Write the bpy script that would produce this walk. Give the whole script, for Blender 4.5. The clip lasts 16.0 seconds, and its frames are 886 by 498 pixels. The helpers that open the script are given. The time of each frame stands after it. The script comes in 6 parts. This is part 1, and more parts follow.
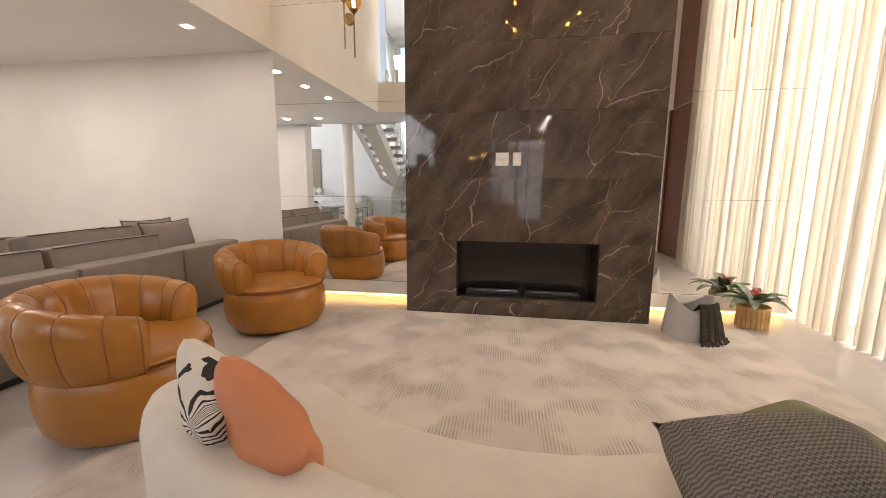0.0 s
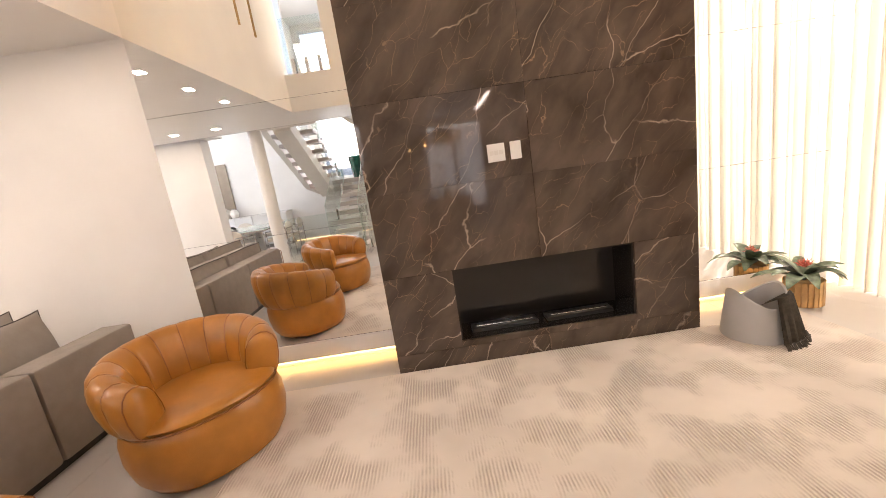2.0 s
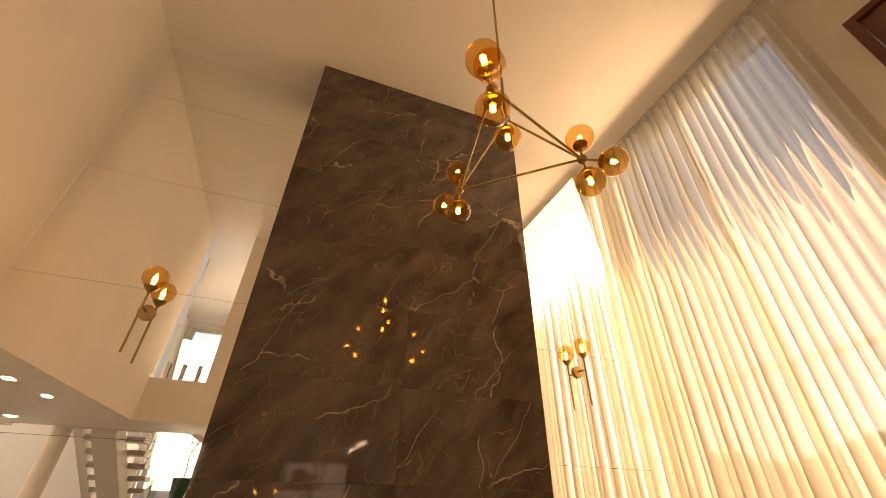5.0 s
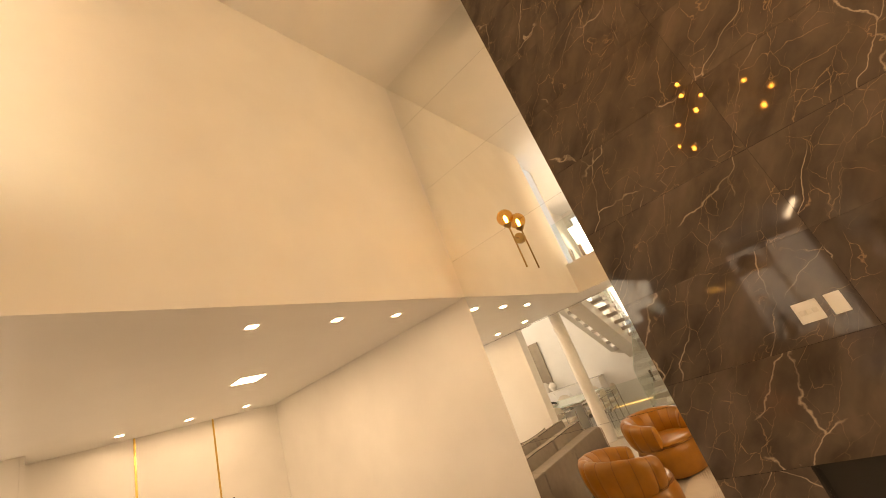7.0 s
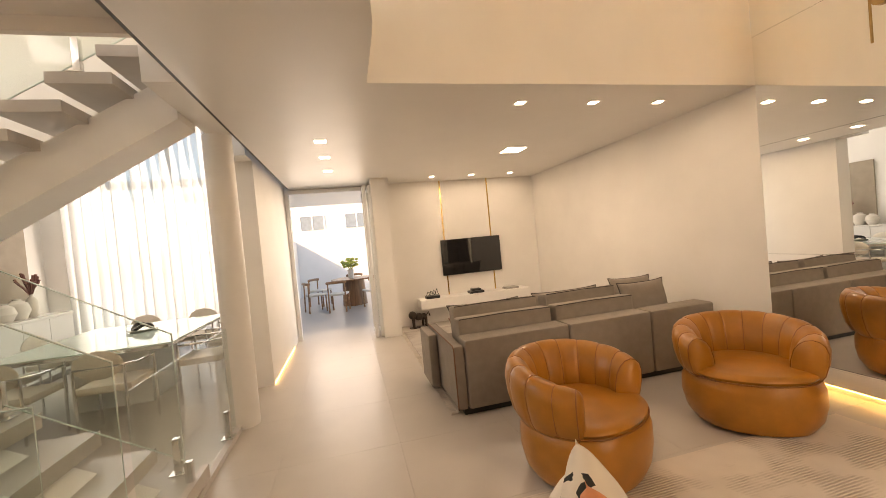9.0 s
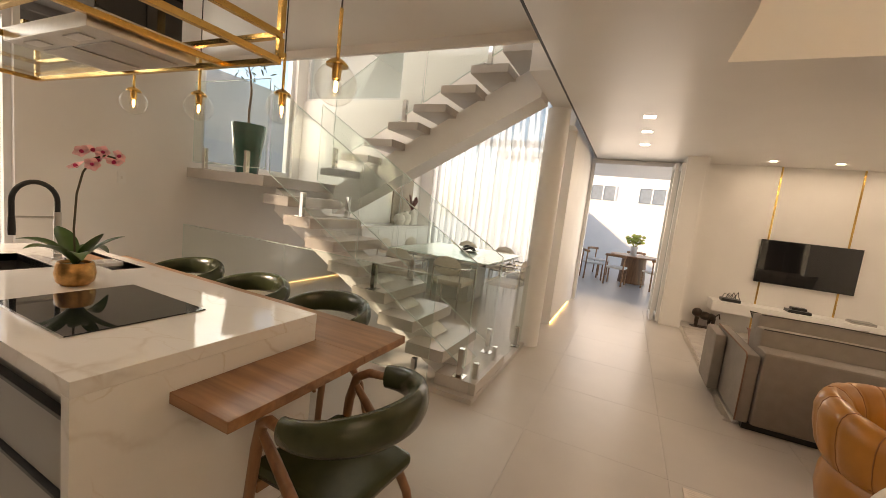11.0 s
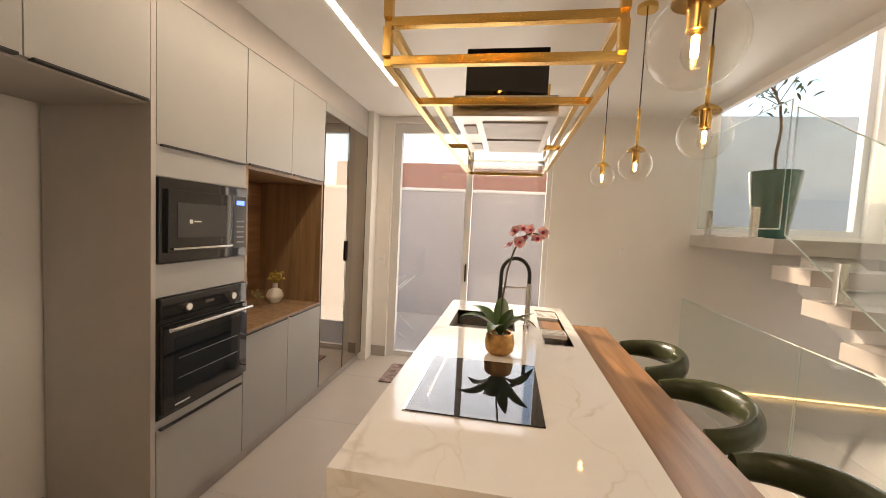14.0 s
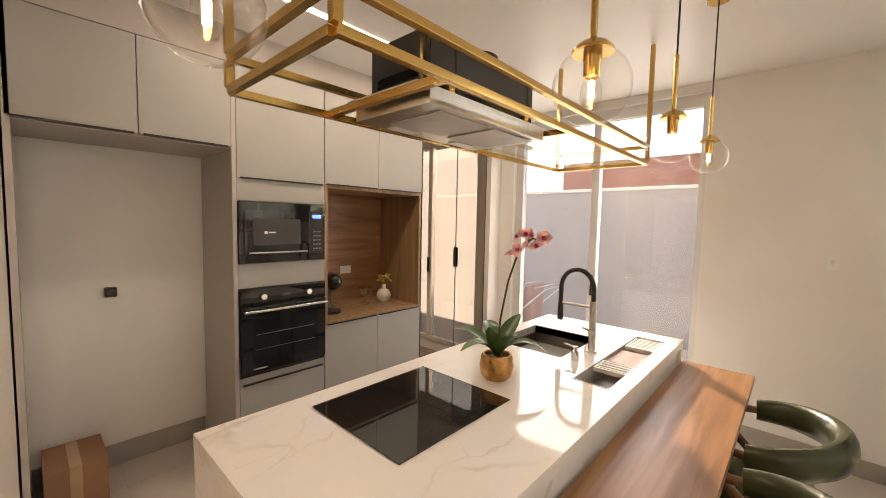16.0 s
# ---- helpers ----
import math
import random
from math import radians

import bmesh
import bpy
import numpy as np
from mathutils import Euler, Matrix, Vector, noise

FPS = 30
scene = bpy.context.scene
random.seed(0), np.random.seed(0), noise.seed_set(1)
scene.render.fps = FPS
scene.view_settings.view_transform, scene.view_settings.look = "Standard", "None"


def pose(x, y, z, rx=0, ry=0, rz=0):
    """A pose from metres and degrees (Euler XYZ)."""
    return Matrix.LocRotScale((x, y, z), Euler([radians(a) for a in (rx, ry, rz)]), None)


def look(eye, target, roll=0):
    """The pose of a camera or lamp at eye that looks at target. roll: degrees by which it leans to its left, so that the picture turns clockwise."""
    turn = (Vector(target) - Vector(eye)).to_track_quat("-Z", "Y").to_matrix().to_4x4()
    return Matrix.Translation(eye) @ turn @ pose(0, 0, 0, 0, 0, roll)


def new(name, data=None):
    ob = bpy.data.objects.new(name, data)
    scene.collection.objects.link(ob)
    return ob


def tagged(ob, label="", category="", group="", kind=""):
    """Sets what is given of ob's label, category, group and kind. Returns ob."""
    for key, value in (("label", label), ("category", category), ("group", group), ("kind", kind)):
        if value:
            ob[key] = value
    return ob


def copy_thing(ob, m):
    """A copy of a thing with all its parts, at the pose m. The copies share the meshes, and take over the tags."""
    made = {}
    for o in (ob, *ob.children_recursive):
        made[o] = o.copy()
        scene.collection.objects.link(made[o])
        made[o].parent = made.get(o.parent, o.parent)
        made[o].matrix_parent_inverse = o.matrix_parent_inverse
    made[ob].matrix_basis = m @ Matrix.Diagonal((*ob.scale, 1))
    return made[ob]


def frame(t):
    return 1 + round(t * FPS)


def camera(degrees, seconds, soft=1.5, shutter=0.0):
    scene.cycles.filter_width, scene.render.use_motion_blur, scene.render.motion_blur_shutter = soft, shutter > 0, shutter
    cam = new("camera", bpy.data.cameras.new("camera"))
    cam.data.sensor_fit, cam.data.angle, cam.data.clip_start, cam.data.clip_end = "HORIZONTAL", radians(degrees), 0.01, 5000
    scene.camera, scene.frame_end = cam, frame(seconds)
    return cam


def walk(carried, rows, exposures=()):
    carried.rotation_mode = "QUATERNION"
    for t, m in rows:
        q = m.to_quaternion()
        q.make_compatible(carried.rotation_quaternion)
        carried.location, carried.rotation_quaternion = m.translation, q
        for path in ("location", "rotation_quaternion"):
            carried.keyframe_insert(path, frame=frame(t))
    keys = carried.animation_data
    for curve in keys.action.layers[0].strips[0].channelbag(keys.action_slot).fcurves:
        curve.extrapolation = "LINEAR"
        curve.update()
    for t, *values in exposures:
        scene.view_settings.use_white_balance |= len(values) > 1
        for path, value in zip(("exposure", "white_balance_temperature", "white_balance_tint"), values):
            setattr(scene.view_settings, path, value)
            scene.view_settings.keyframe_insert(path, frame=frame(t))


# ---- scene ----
cam = camera(97.7, 16.0, soft=0.8)

EXPOSURES = [(0, 1.85, 6300, 16), (1, 2.0, 6400, 17), (2, 2.3, 6500, 19), (2.5, 2.0, 6800, 21), (3.2, 1.55, 7900, 24), (4, 1.1, 11500, 31), (6.5, 1.7, 12300, 22), (7.2, 1.9, 10400, 20), (8.2, 1.8, 8700, 19), (10.5, 1.55, 8300, 18), (11, 1.42, 8000, 17), (12, 1.35, 7800, 16), (13.2, 1.82, 7800, 17), (16, 2.0, 7600, 17)]
PATH = [
    (0, (0.41, 0.562, 1.253), (0.092, 2.512, 0.941), 0.3),
    (0.5, (0.2, 0.864, 1.264), (-0.204, 2.763, 0.785), -4.3),
    (1, (0.013, 1.128, 1.308), (-0.39, 2.997, 0.719), -8.3),
    (1.5, (-0.103, 1.373, 1.361), (-0.344, 3.28, 0.808), -9.9),
    (2, (-0.12, 1.57, 1.459), (-0.107, 3.53, 1.062), -8.7),
    (2.5, (-0.128, 1.646, 1.527), (0.209, 3.614, 1.403), -5.5),
    (3, (-0.138, 1.667, 1.648), (0.479, 3.56, 1.831), -2.0),
    (3.5, (-0.192, 1.624, 1.768), (0.627, 3.376, 2.277), 1.0),
    (4, (-0.257, 1.584, 1.846), (0.649, 3.156, 2.688), 3.7),
    (4.2, (-0.265, 1.57, 1.856), (0.635, 3.068, 2.829), 4.6),
    (6.3, (0.241, 1.29, 1.86), (-0.257, 2.819, 3.049), -14.0),
    (6.5, (0.245, 1.257, 1.816), (-0.428, 2.805, 2.889), -16.9),
    (7, (0.237, 1.155, 1.741), (-0.826, 2.695, 2.447), -20.6),
    (7.5, (0.335, 1.127, 1.661), (-1.137, 2.42, 2.063), -19.5),
    (8, (0.408, 1.016, 1.601), (-1.331, 1.986, 1.785), -15.9),
    (8.2, (0.452, 0.984, 1.59), (-1.351, 1.843, 1.705), -13.7),
    (10.3, (1.014, 0.782, 1.52), (-0.966, 0.547, 1.361), 5.9),
    (10.5, (1.081, 0.758, 1.526), (-0.871, 0.36, 1.346), 6.7),
    (11, (1.182, 0.704, 1.516), (-0.617, -0.141, 1.292), 6.6),
    (11.3, (1.205, 0.681, 1.514), (-0.432, -0.444, 1.287), 4.8),
    (11.5, (1.172, 0.65, 1.517), (-0.321, -0.66, 1.283), 3.6),
    (12, (1.057, 0.587, 1.536), (0.016, -1.11, 1.34), 0.6),
    (12.5, (0.935, 0.505, 1.555), (0.417, -1.42, 1.398), -0.7),
    (13, (0.761, 0.39, 1.586), (0.706, -1.605, 1.449), 0.0),
    (13.5, (0.501, 0.355, 1.587), (0.728, -1.628, 1.458), 1.5),
    (14, (0.214, 0.336, 1.597), (0.541, -1.633, 1.467), 2.9),
    (14.5, (-0.074, 0.239, 1.589), (0.326, -1.716, 1.456), 3.7),
    (15, (-0.36, 0.113, 1.605), (0.281, -1.777, 1.472), 3.4),
    (15.5, (-0.619, -0.033, 1.636), (0.384, -1.759, 1.522), 2.2),
    (16, (-0.803, -0.275, 1.638), (0.547, -1.744, 1.499), 1.2),
]
walk(cam, [(t, look(*p)) for t, *p in PATH], EXPOSURES)

# ---- world and light ----
world = bpy.data.worlds.new("world")
scene.world = world
world.use_nodes = True
wn = world.node_tree
sky = wn.nodes.new("ShaderNodeTexSky")
sky.sky_type, sky.sun_disc = "NISHITA", False
sky.sun_elevation, sky.sun_rotation = radians(27), radians(137)
wn.links.new(sky.outputs[0], wn.nodes["Background"].inputs[0])
wn.nodes["Background"].inputs[1].default_value = 0.15


def lamp(name, kind, m, energy, color=(1, 1, 1), size=None, size_y=None):
    d = bpy.data.lights.new(name, kind)
    d.energy, d.color = energy, color
    if kind == "AREA":
        d.shape, d.size, d.size_y = "RECTANGLE", size, size_y or size
    ob = new(name, d)
    ob.matrix_world = m
    return ob


SUN_WAY = Vector((-0.615, 0.642, -0.457))
sun = lamp("sun", "SUN", look((0, 0, 0), SUN_WAY), 2.0, (1.0, 0.86, 0.68))
sun.data.angle = radians(1.6)
# daylight entering through the large openings
lamp("window_light_living", "AREA", look((3.40, 3.47, 2.93), (0, 3.47, 2.4)), 42, (1.0, 0.82, 0.61), 2.36, 5.8)
lamp("window_light_dining", "AREA", look((-7.05, -2.2, 2.4), (0, -2.2, 1.8)), 36, (1.0, 0.97, 0.93), 3.0, 3.8)
lamp("window_light_kitchen", "AREA", look((0.68, -4.16, 1.45), (0.68, 0, 1.2)), 8, (1.0, 0.92, 0.86), 1.5, 2.3)
lamp("window_light_terrace", "AREA", look((-6.95, 0.62, 1.5), (-3.0, 0.62, 0.0)), 6, (1.0, 0.92, 0.82), 1.2, 2.2)
lamp("window_light_stair", "AREA", look((-2.48, -4.15, 3.6), (-2.48, 0, 1.6)), 24, (1.0, 0.96, 0.90), 1.3, 3.6)


# ---- materials ----
def mat(name, color, rough=0.5, metal=0.0, var=0.12, scale=6.0, bump=0.1, fine=120.0, spec=0.5, coat=0.0):
    """A surface with colour variation at two scales and a fine relief."""
    m = bpy.data.materials.new(name)
    m.use_nodes = True
    t = m.node_tree
    b = t.nodes["Principled BSDF"]
    b.inputs["Base Color"].default_value = (*color, 1)
    b.inputs["Roughness"].default_value = rough
    b.inputs["Metallic"].default_value = metal
    b.inputs["Specular IOR Level"].default_value = spec
    b.inputs["Coat Weight"].default_value = coat
    co = t.nodes.new("ShaderNodeTexCoord")
    n1 = t.nodes.new("ShaderNodeTexNoise")
    n1.inputs["Scale"].default_value, n1.inputs["Detail"].default_value = scale, 5
    n2 = t.nodes.new("ShaderNodeTexNoise")
    n2.inputs["Scale"].default_value, n2.inputs["Detail"].default_value = fine, 3
    t.links.new(co.outputs["Object"], n1.inputs["Vector"])
    t.links.new(co.outputs["Object"], n2.inputs["Vector"])
    if var:
        mr = t.nodes.new("ShaderNodeMapRange")
        mr.inputs[1].default_value, mr.inputs[2].default_value = 0.3, 0.7
        mr.inputs[3].default_value, mr.inputs[4].default_value = 1 - var, 1 + var
        t.links.new(n1.outputs["Fac"], mr.inputs[0])
        mx = t.nodes.new("ShaderNodeVectorMath")
        mx.operation = "SCALE"
        mx.inputs[0].default_value = color
        t.links.new(mr.outputs[0], mx.inputs["Scale"])
        t.links.new(mx.outputs[0], b.inputs["Base Color"])
        rr = t.nodes.new("ShaderNodeMapRange")
        rr.inputs[3].default_value, rr.inputs[4].default_value = rough * 0.85, min(1, rough * 1.15)
        t.links.new(n1.outputs["Fac"], rr.inputs[0])
        t.links.new(rr.outputs[0], b.inputs["Roughness"])
    if bump:
        bp = t.nodes.new("ShaderNodeBump")
        bp.inputs["Strength"].default_value, bp.inputs["Distance"].default_value = bump, 0.002
        t.links.new(n2.outputs["Fac"], bp.inputs["Height"])
        t.links.new(bp.outputs[0], b.inputs["Normal"])
    return m


def ramp(t, source, stops):
    r = t.nodes.new("ShaderNodeValToRGB")
    while len(r.color_ramp.elements) < len(stops):
        r.color_ramp.elements.new(0.5)
    for e, (p, c) in zip(r.color_ramp.elements, stops):
        e.position, e.color = p, (*c, 1)
    t.links.new(source, r.inputs["Fac"])
    return r.outputs["Color"]


def veined(name, base, base2, vein, rough, scale=1.3, width=0.035, gold=None, reach=(0.44, 0.64), warp=0.55, stretch=(0.75, 1.0, 1.9), layers=2):
    """Polished stone with crooked veins."""
    m = bpy.data.materials.new(name)
    m.use_nodes = True
    t = m.node_tree
    b = t.nodes["Principled BSDF"]
    co = t.nodes.new("ShaderNodeTexCoord")
    oi = t.nodes.new("ShaderNodeObjectInfo")
    ad = t.nodes.new("ShaderNodeVectorMath")
    ad.operation = "MULTIPLY_ADD"
    ad.inputs[1].default_value = (7, 5, 9)
    t.links.new(oi.outputs["Random"], ad.inputs[0])
    t.links.new(co.outputs["Object"], ad.inputs[2])
    w = t.nodes.new("ShaderNodeTexNoise")
    w.inputs["Scale"].default_value, w.inputs["Detail"].default_value = 2.4, 6
    t.links.new(ad.outputs[0], w.inputs["Vector"])
    wa = t.nodes.new("ShaderNodeVectorMath")
    wa.operation = "MULTIPLY_ADD"
    wa.inputs[1].default_value = (warp, warp, warp)
    t.links.new(w.outputs["Color"], wa.inputs[0])
    tilt = t.nodes.new("ShaderNodeMapping")
    tilt.inputs["Rotation"].default_value = (0.0, radians(52), radians(20))
    mp = t.nodes.new("ShaderNodeMapping")
    mp.inputs["Scale"].default_value = stretch
    t.links.new(ad.outputs[0], tilt.inputs["Vector"])
    t.links.new(tilt.outputs[0], mp.inputs["Vector"])
    t.links.new(mp.outputs[0], wa.inputs[2])
    base_n = t.nodes.new("ShaderNodeTexNoise")
    base_n.inputs["Scale"].default_value, base_n.inputs["Detail"].default_value = 3.5, 8
    t.links.new(wa.outputs[0], base_n.inputs["Vector"])
    ground = ramp(t, base_n.outputs["Fac"], [(0.3, base), (0.7, base2)])
    col = ground
    for k, (sc, wd, cl) in enumerate(((scale, width, vein), (scale * 2.3, width * 0.8, gold or vein), (scale * 4.6, width * 1.1, gold or vein))[:layers]):
        v = t.nodes.new("ShaderNodeTexVoronoi")
        v.feature = "DISTANCE_TO_EDGE"
        v.inputs["Scale"].default_value = sc
        t.links.new(wa.outputs[0], v.inputs["Vector"])
        line = ramp(t, v.outputs["Distance"], [(0.0, (1, 1, 1)), (wd, (0, 0, 0))])
        gate = t.nodes.new("ShaderNodeTexNoise")
        gate.inputs["Scale"].default_value, gate.inputs["Detail"].default_value = 1.9 + k, 4
        t.links.new(mp.outputs[0], gate.inputs["Vector"])
        g = ramp(t, gate.outputs["Fac"], [(reach[0], (0, 0, 0)), (reach[1], (1, 1, 1))])
        mul = t.nodes.new("ShaderNodeMix")
        mul.data_type, mul.blend_type = "RGBA", "MULTIPLY"
        mul.inputs["Factor"].default_value = 1
        t.links.new(line, mul.inputs["A"])
        t.links.new(g, mul.inputs["B"])
        mx = t.nodes.new("ShaderNodeMix")
        mx.data_type = "RGBA"
        t.links.new(mul.outputs["Result"], mx.inputs["Factor"])
        t.links.new(col, mx.inputs["A"])
        mx.inputs["B"].default_value = (*cl, 1)
        col = mx.outputs["Result"]
    t.links.new(col, b.inputs["Base Color"])
    b.inputs["Roughness"].default_value = rough
    return m


def wood(name, dark, light, rough=0.4, along="Y", scale=1.0):
    m = bpy.data.materials.new(name)
    m.use_nodes = True
    t = m.node_tree
    b = t.nodes["Principled BSDF"]
    co = t.nodes.new("ShaderNodeTexCoord")
    mp = t.nodes.new("ShaderNodeMapping")
    s = {"X": (0.6, 9, 9), "Y": (9, 0.6, 9), "Z": (9, 9, 0.6)}[along]
    mp.inputs["Scale"].default_value = [a * scale for a in s]
    t.links.new(co.outputs["Object"], mp.inputs["Vector"])
    n = t.nodes.new("ShaderNodeTexNoise")
    n.inputs["Scale"].default_value, n.inputs["Detail"].default_value, n.inputs["Distortion"].default_value = 2.2, 7, 0.6
    t.links.new(mp.outputs[0], n.inputs["Vector"])
    t.links.new(ramp(t, n.outputs["Fac"], [(0.3, dark), (0.5, [(a + c) / 2 for a, c in zip(dark, light)]), (0.68, light)]), b.inputs["Base Color"])
    b.inputs["Roughness"].default_value = rough
    bp = t.nodes.new("ShaderNodeBump")
    bp.inputs["Strength"].default_value, bp.inputs["Distance"].default_value = 0.12, 0.001
    t.links.new(n.outputs["Fac"], bp.inputs["Height"])
    t.links.new(bp.outputs[0], b.inputs["Normal"])
    return m


def glass(name, tint=(0.93, 0.98, 0.96), gloss=0.08):
    """Thin architectural glass: clear, with a reflection that grows at grazing angles."""
    m = bpy.data.materials.new(name)
    m.use_nodes = True
    t = m.node_tree
    t.nodes.remove(t.nodes["Principled BSDF"])
    tr, gl, mx = t.nodes.new("ShaderNodeBsdfTransparent"), t.nodes.new("ShaderNodeBsdfGlossy"), t.nodes.new("ShaderNodeMixShader")
    lw, pw, ma = t.nodes.new("ShaderNodeLayerWeight"), t.nodes.new("ShaderNodeMath"), t.nodes.new("ShaderNodeMath")
    lw.inputs["Blend"].default_value = 0.5
    pw.operation, ma.operation = "POWER", "MULTIPLY_ADD"
    pw.inputs[1].default_value, ma.inputs[1].default_value, ma.inputs[2].default_value = 4.0, 0.6, gloss * 0.5
    tr.inputs[0].default_value = (*tint, 1)
    gl.inputs["Roughness"].default_value = 0.01
    t.links.new(lw.outputs["Facing"], pw.inputs[0])
    t.links.new(pw.outputs[0], ma.inputs[0])
    t.links.new(ma.outputs[0], mx.inputs[0])
    t.links.new(tr.outputs[0], mx.inputs[1])
    t.links.new(gl.outputs[0], mx.inputs[2])
    t.links.new(mx.outputs[0], t.nodes["Material Output"].inputs[0])
    return m


def sheer(name, color, clear):
    """Thin woven voile: part of the light passes straight, part is scattered through."""
    m = bpy.data.materials.new(name)
    m.use_nodes = True
    t = m.node_tree
    t.nodes.remove(t.nodes["Principled BSDF"])
    tr, tl, df = t.nodes.new("ShaderNodeBsdfTransparent"), t.nodes.new("ShaderNodeBsdfTranslucent"), t.nodes.new("ShaderNodeBsdfDiffuse")
    a, c = t.nodes.new("ShaderNodeMixShader"), t.nodes.new("ShaderNodeMixShader")
    tl.inputs[0].default_value = df.inputs[0].default_value = (*color, 1)
    a.inputs[0].default_value, c.inputs[0].default_value = 0.25, clear
    t.links.new(tl.outputs[0], a.inputs[1])
    t.links.new(df.outputs[0], a.inputs[2])
    t.links.new(a.outputs[0], c.inputs[1])
    t.links.new(tr.outputs[0], c.inputs[2])
    t.links.new(c.outputs[0], t.nodes["Material Output"].inputs[0])
    return m


def glow(name, color, strength):
    m = bpy.data.materials.new(name)
    m.use_nodes = True
    b = m.node_tree.nodes["Principled BSDF"]
    b.inputs["Base Color"].default_value = (*color, 1)
    b.inputs["Emission Color"].default_value = (*color, 1)
    b.inputs["Emission Strength"].default_value = strength
    return m


PAINT = mat("white_wall_paint", (0.80, 0.78, 0.75), 0.6, var=0.03, scale=2, bump=0.15, fine=260)
CEIL = mat("white_ceiling_paint", (0.80, 0.79, 0.77), 0.35, var=0.02, scale=2, bump=0.05)
FLOOR = mat("grey_porcelain_floor", (0.50, 0.46, 0.42), 0.30, var=0.035, scale=3, bump=0.06, fine=90)
BASE = mat("grey_base_tile", (0.36, 0.33, 0.30), 0.4, var=0.06)
BROWN_MARBLE = veined("brown_marble", (0.050, 0.035, 0.026), (0.125, 0.092, 0.070), (0.44, 0.35, 0.27), 0.05, 1.35, 0.008, (0.30, 0.20, 0.125), (0.46, 0.60), 0.34, (0.62, 1.0, 1.75), 3)
WHITE_MARBLE = veined("white_marble", (0.80, 0.78, 0.75), (0.84, 0.82, 0.79), (0.60, 0.54, 0.48), 0.06, 0.75, 0.018, (0.72, 0.67, 0.60))
MIRROR = mat("mirror_silver", (0.93, 0.94, 0.93), 0.004, 1.0, var=0, bump=0)
BRONZE_MIRROR = mat("bronze_mirror", (0.36, 0.31, 0.26), 0.01, 1.0, var=0, bump=0)
GREY_LACQUER = mat("grey_lacquer", (0.36, 0.355, 0.335), 0.42, var=0.03, scale=3, bump=0.04)
TAUPE = mat("taupe_panel", (0.43, 0.40, 0.37), 0.45, var=0.04, bump=0.04)
DARK = mat("dark_shadow_gap", (0.03, 0.03, 0.03), 0.5, var=0, bump=0)
WALNUT = wood("walnut", (0.20, 0.092, 0.040), (0.40, 0.21, 0.10), 0.33, "Y")
WALNUT_Z = wood("walnut_niche", (0.20, 0.115, 0.055), (0.36, 0.23, 0.125), 0.4, "Z")
WALNUT_LEG = wood("walnut_frame", (0.17, 0.075, 0.032), (0.30, 0.15, 0.07), 0.35, "Z")
RED_WOOD = wood("red_brown_door_wood", (0.10, 0.030, 0.016), (0.17, 0.055, 0.03), 0.35, "Z")
BRASS = mat("brushed_brass", (0.72, 0.47, 0.16), 0.22, 1.0, var=0.025, scale=4, bump=0.02)
AGED_BRASS = mat("aged_brass", (0.42, 0.29, 0.13), 0.35, 1.0, var=0.1, scale=20)
CHROME = mat("polished_steel", (0.72, 0.71, 0.69), 0.12, 1.0, var=0.04, bump=0)
STEEL = mat("brushed_steel", (0.62, 0.60, 0.57), 0.3, 1.0, var=0.06, scale=30, bump=0.05)
BLACK_GLASS = mat("black_glass", (0.012, 0.012, 0.013), 0.03, var=0, bump=0, spec=0.8)
BLACK = mat("black_plastic", (0.02, 0.02, 0.02), 0.35, var=0.05, bump=0.05)
ALU = mat("white_aluminium", (0.70, 0.70, 0.70), 0.35, var=0.03, bump=0.02)
STONE = mat("grey_stair_stone", (0.50, 0.47, 0.44), 0.3, var=0.06, scale=5, bump=0.05)
WHITE_PAINT = mat("white_steel_paint", (0.80, 0.79, 0.77), 0.4, var=0.02, bump=0.02)
GLASS = glass("clear_glass", (0.95, 0.982, 0.97), 0.06)
GLASS_EDGE = mat("pale_glass_edge", (0.62, 0.72, 0.68), 0.15, var=0.05, bump=0)
PANE = glass("window_glass", (0.95, 0.98, 0.98))
BULB_GLASS = glass("bulb_glass", (0.98, 0.97, 0.95))
AMBER_GLASS = glass("amber_glass", (0.95, 0.72, 0.42))
VOILE = sheer("cream_voile", (0.74, 0.70, 0.62), 0.27)
HAZE = sheer("hazy_screen_glass", (0.17, 0.155, 0.165), 0.80)
VOILE_WHITE = sheer("white_voile", (0.58, 0.59, 0.59), 0.30)
BULB = glow("warm_filament", (1.0, 0.55, 0.18), 40)
LED = glow("warm_led", (1.0, 0.62, 0.20), 3)
LED_SOFT = glow("faint_warm_led", (1.0, 0.66, 0.28), 1.1)
LED_WHITE = glow("white_led", (1.0, 0.90, 0.76), 5)
SPOT = glow("downlight_lens", (1.0, 0.90, 0.76), 14)


# ---- builders ----
def box(bm, x0, x1, y0, y1, z0, z1, bevel=0.0):
    m = Matrix.Translation(((x0 + x1) / 2, (y0 + y1) / 2, (z0 + z1) / 2)) @ Matrix.Diagonal((abs(x1 - x0), abs(y1 - y0), abs(z1 - z0), 1))
    r = bmesh.ops.create_cube(bm, size=1, matrix=m)
    if bevel:
        es = list({e for v in r["verts"] for e in v.link_edges})
        bmesh.ops.bevel(bm, geom=es, offset=bevel, segments=2, affect="EDGES", profile=0.5)
    return bm


def cubes(*specs, bevel=0.0):
    bm = bmesh.new()
    for s in specs:
        box(bm, *s, bevel=bevel)
    return bm


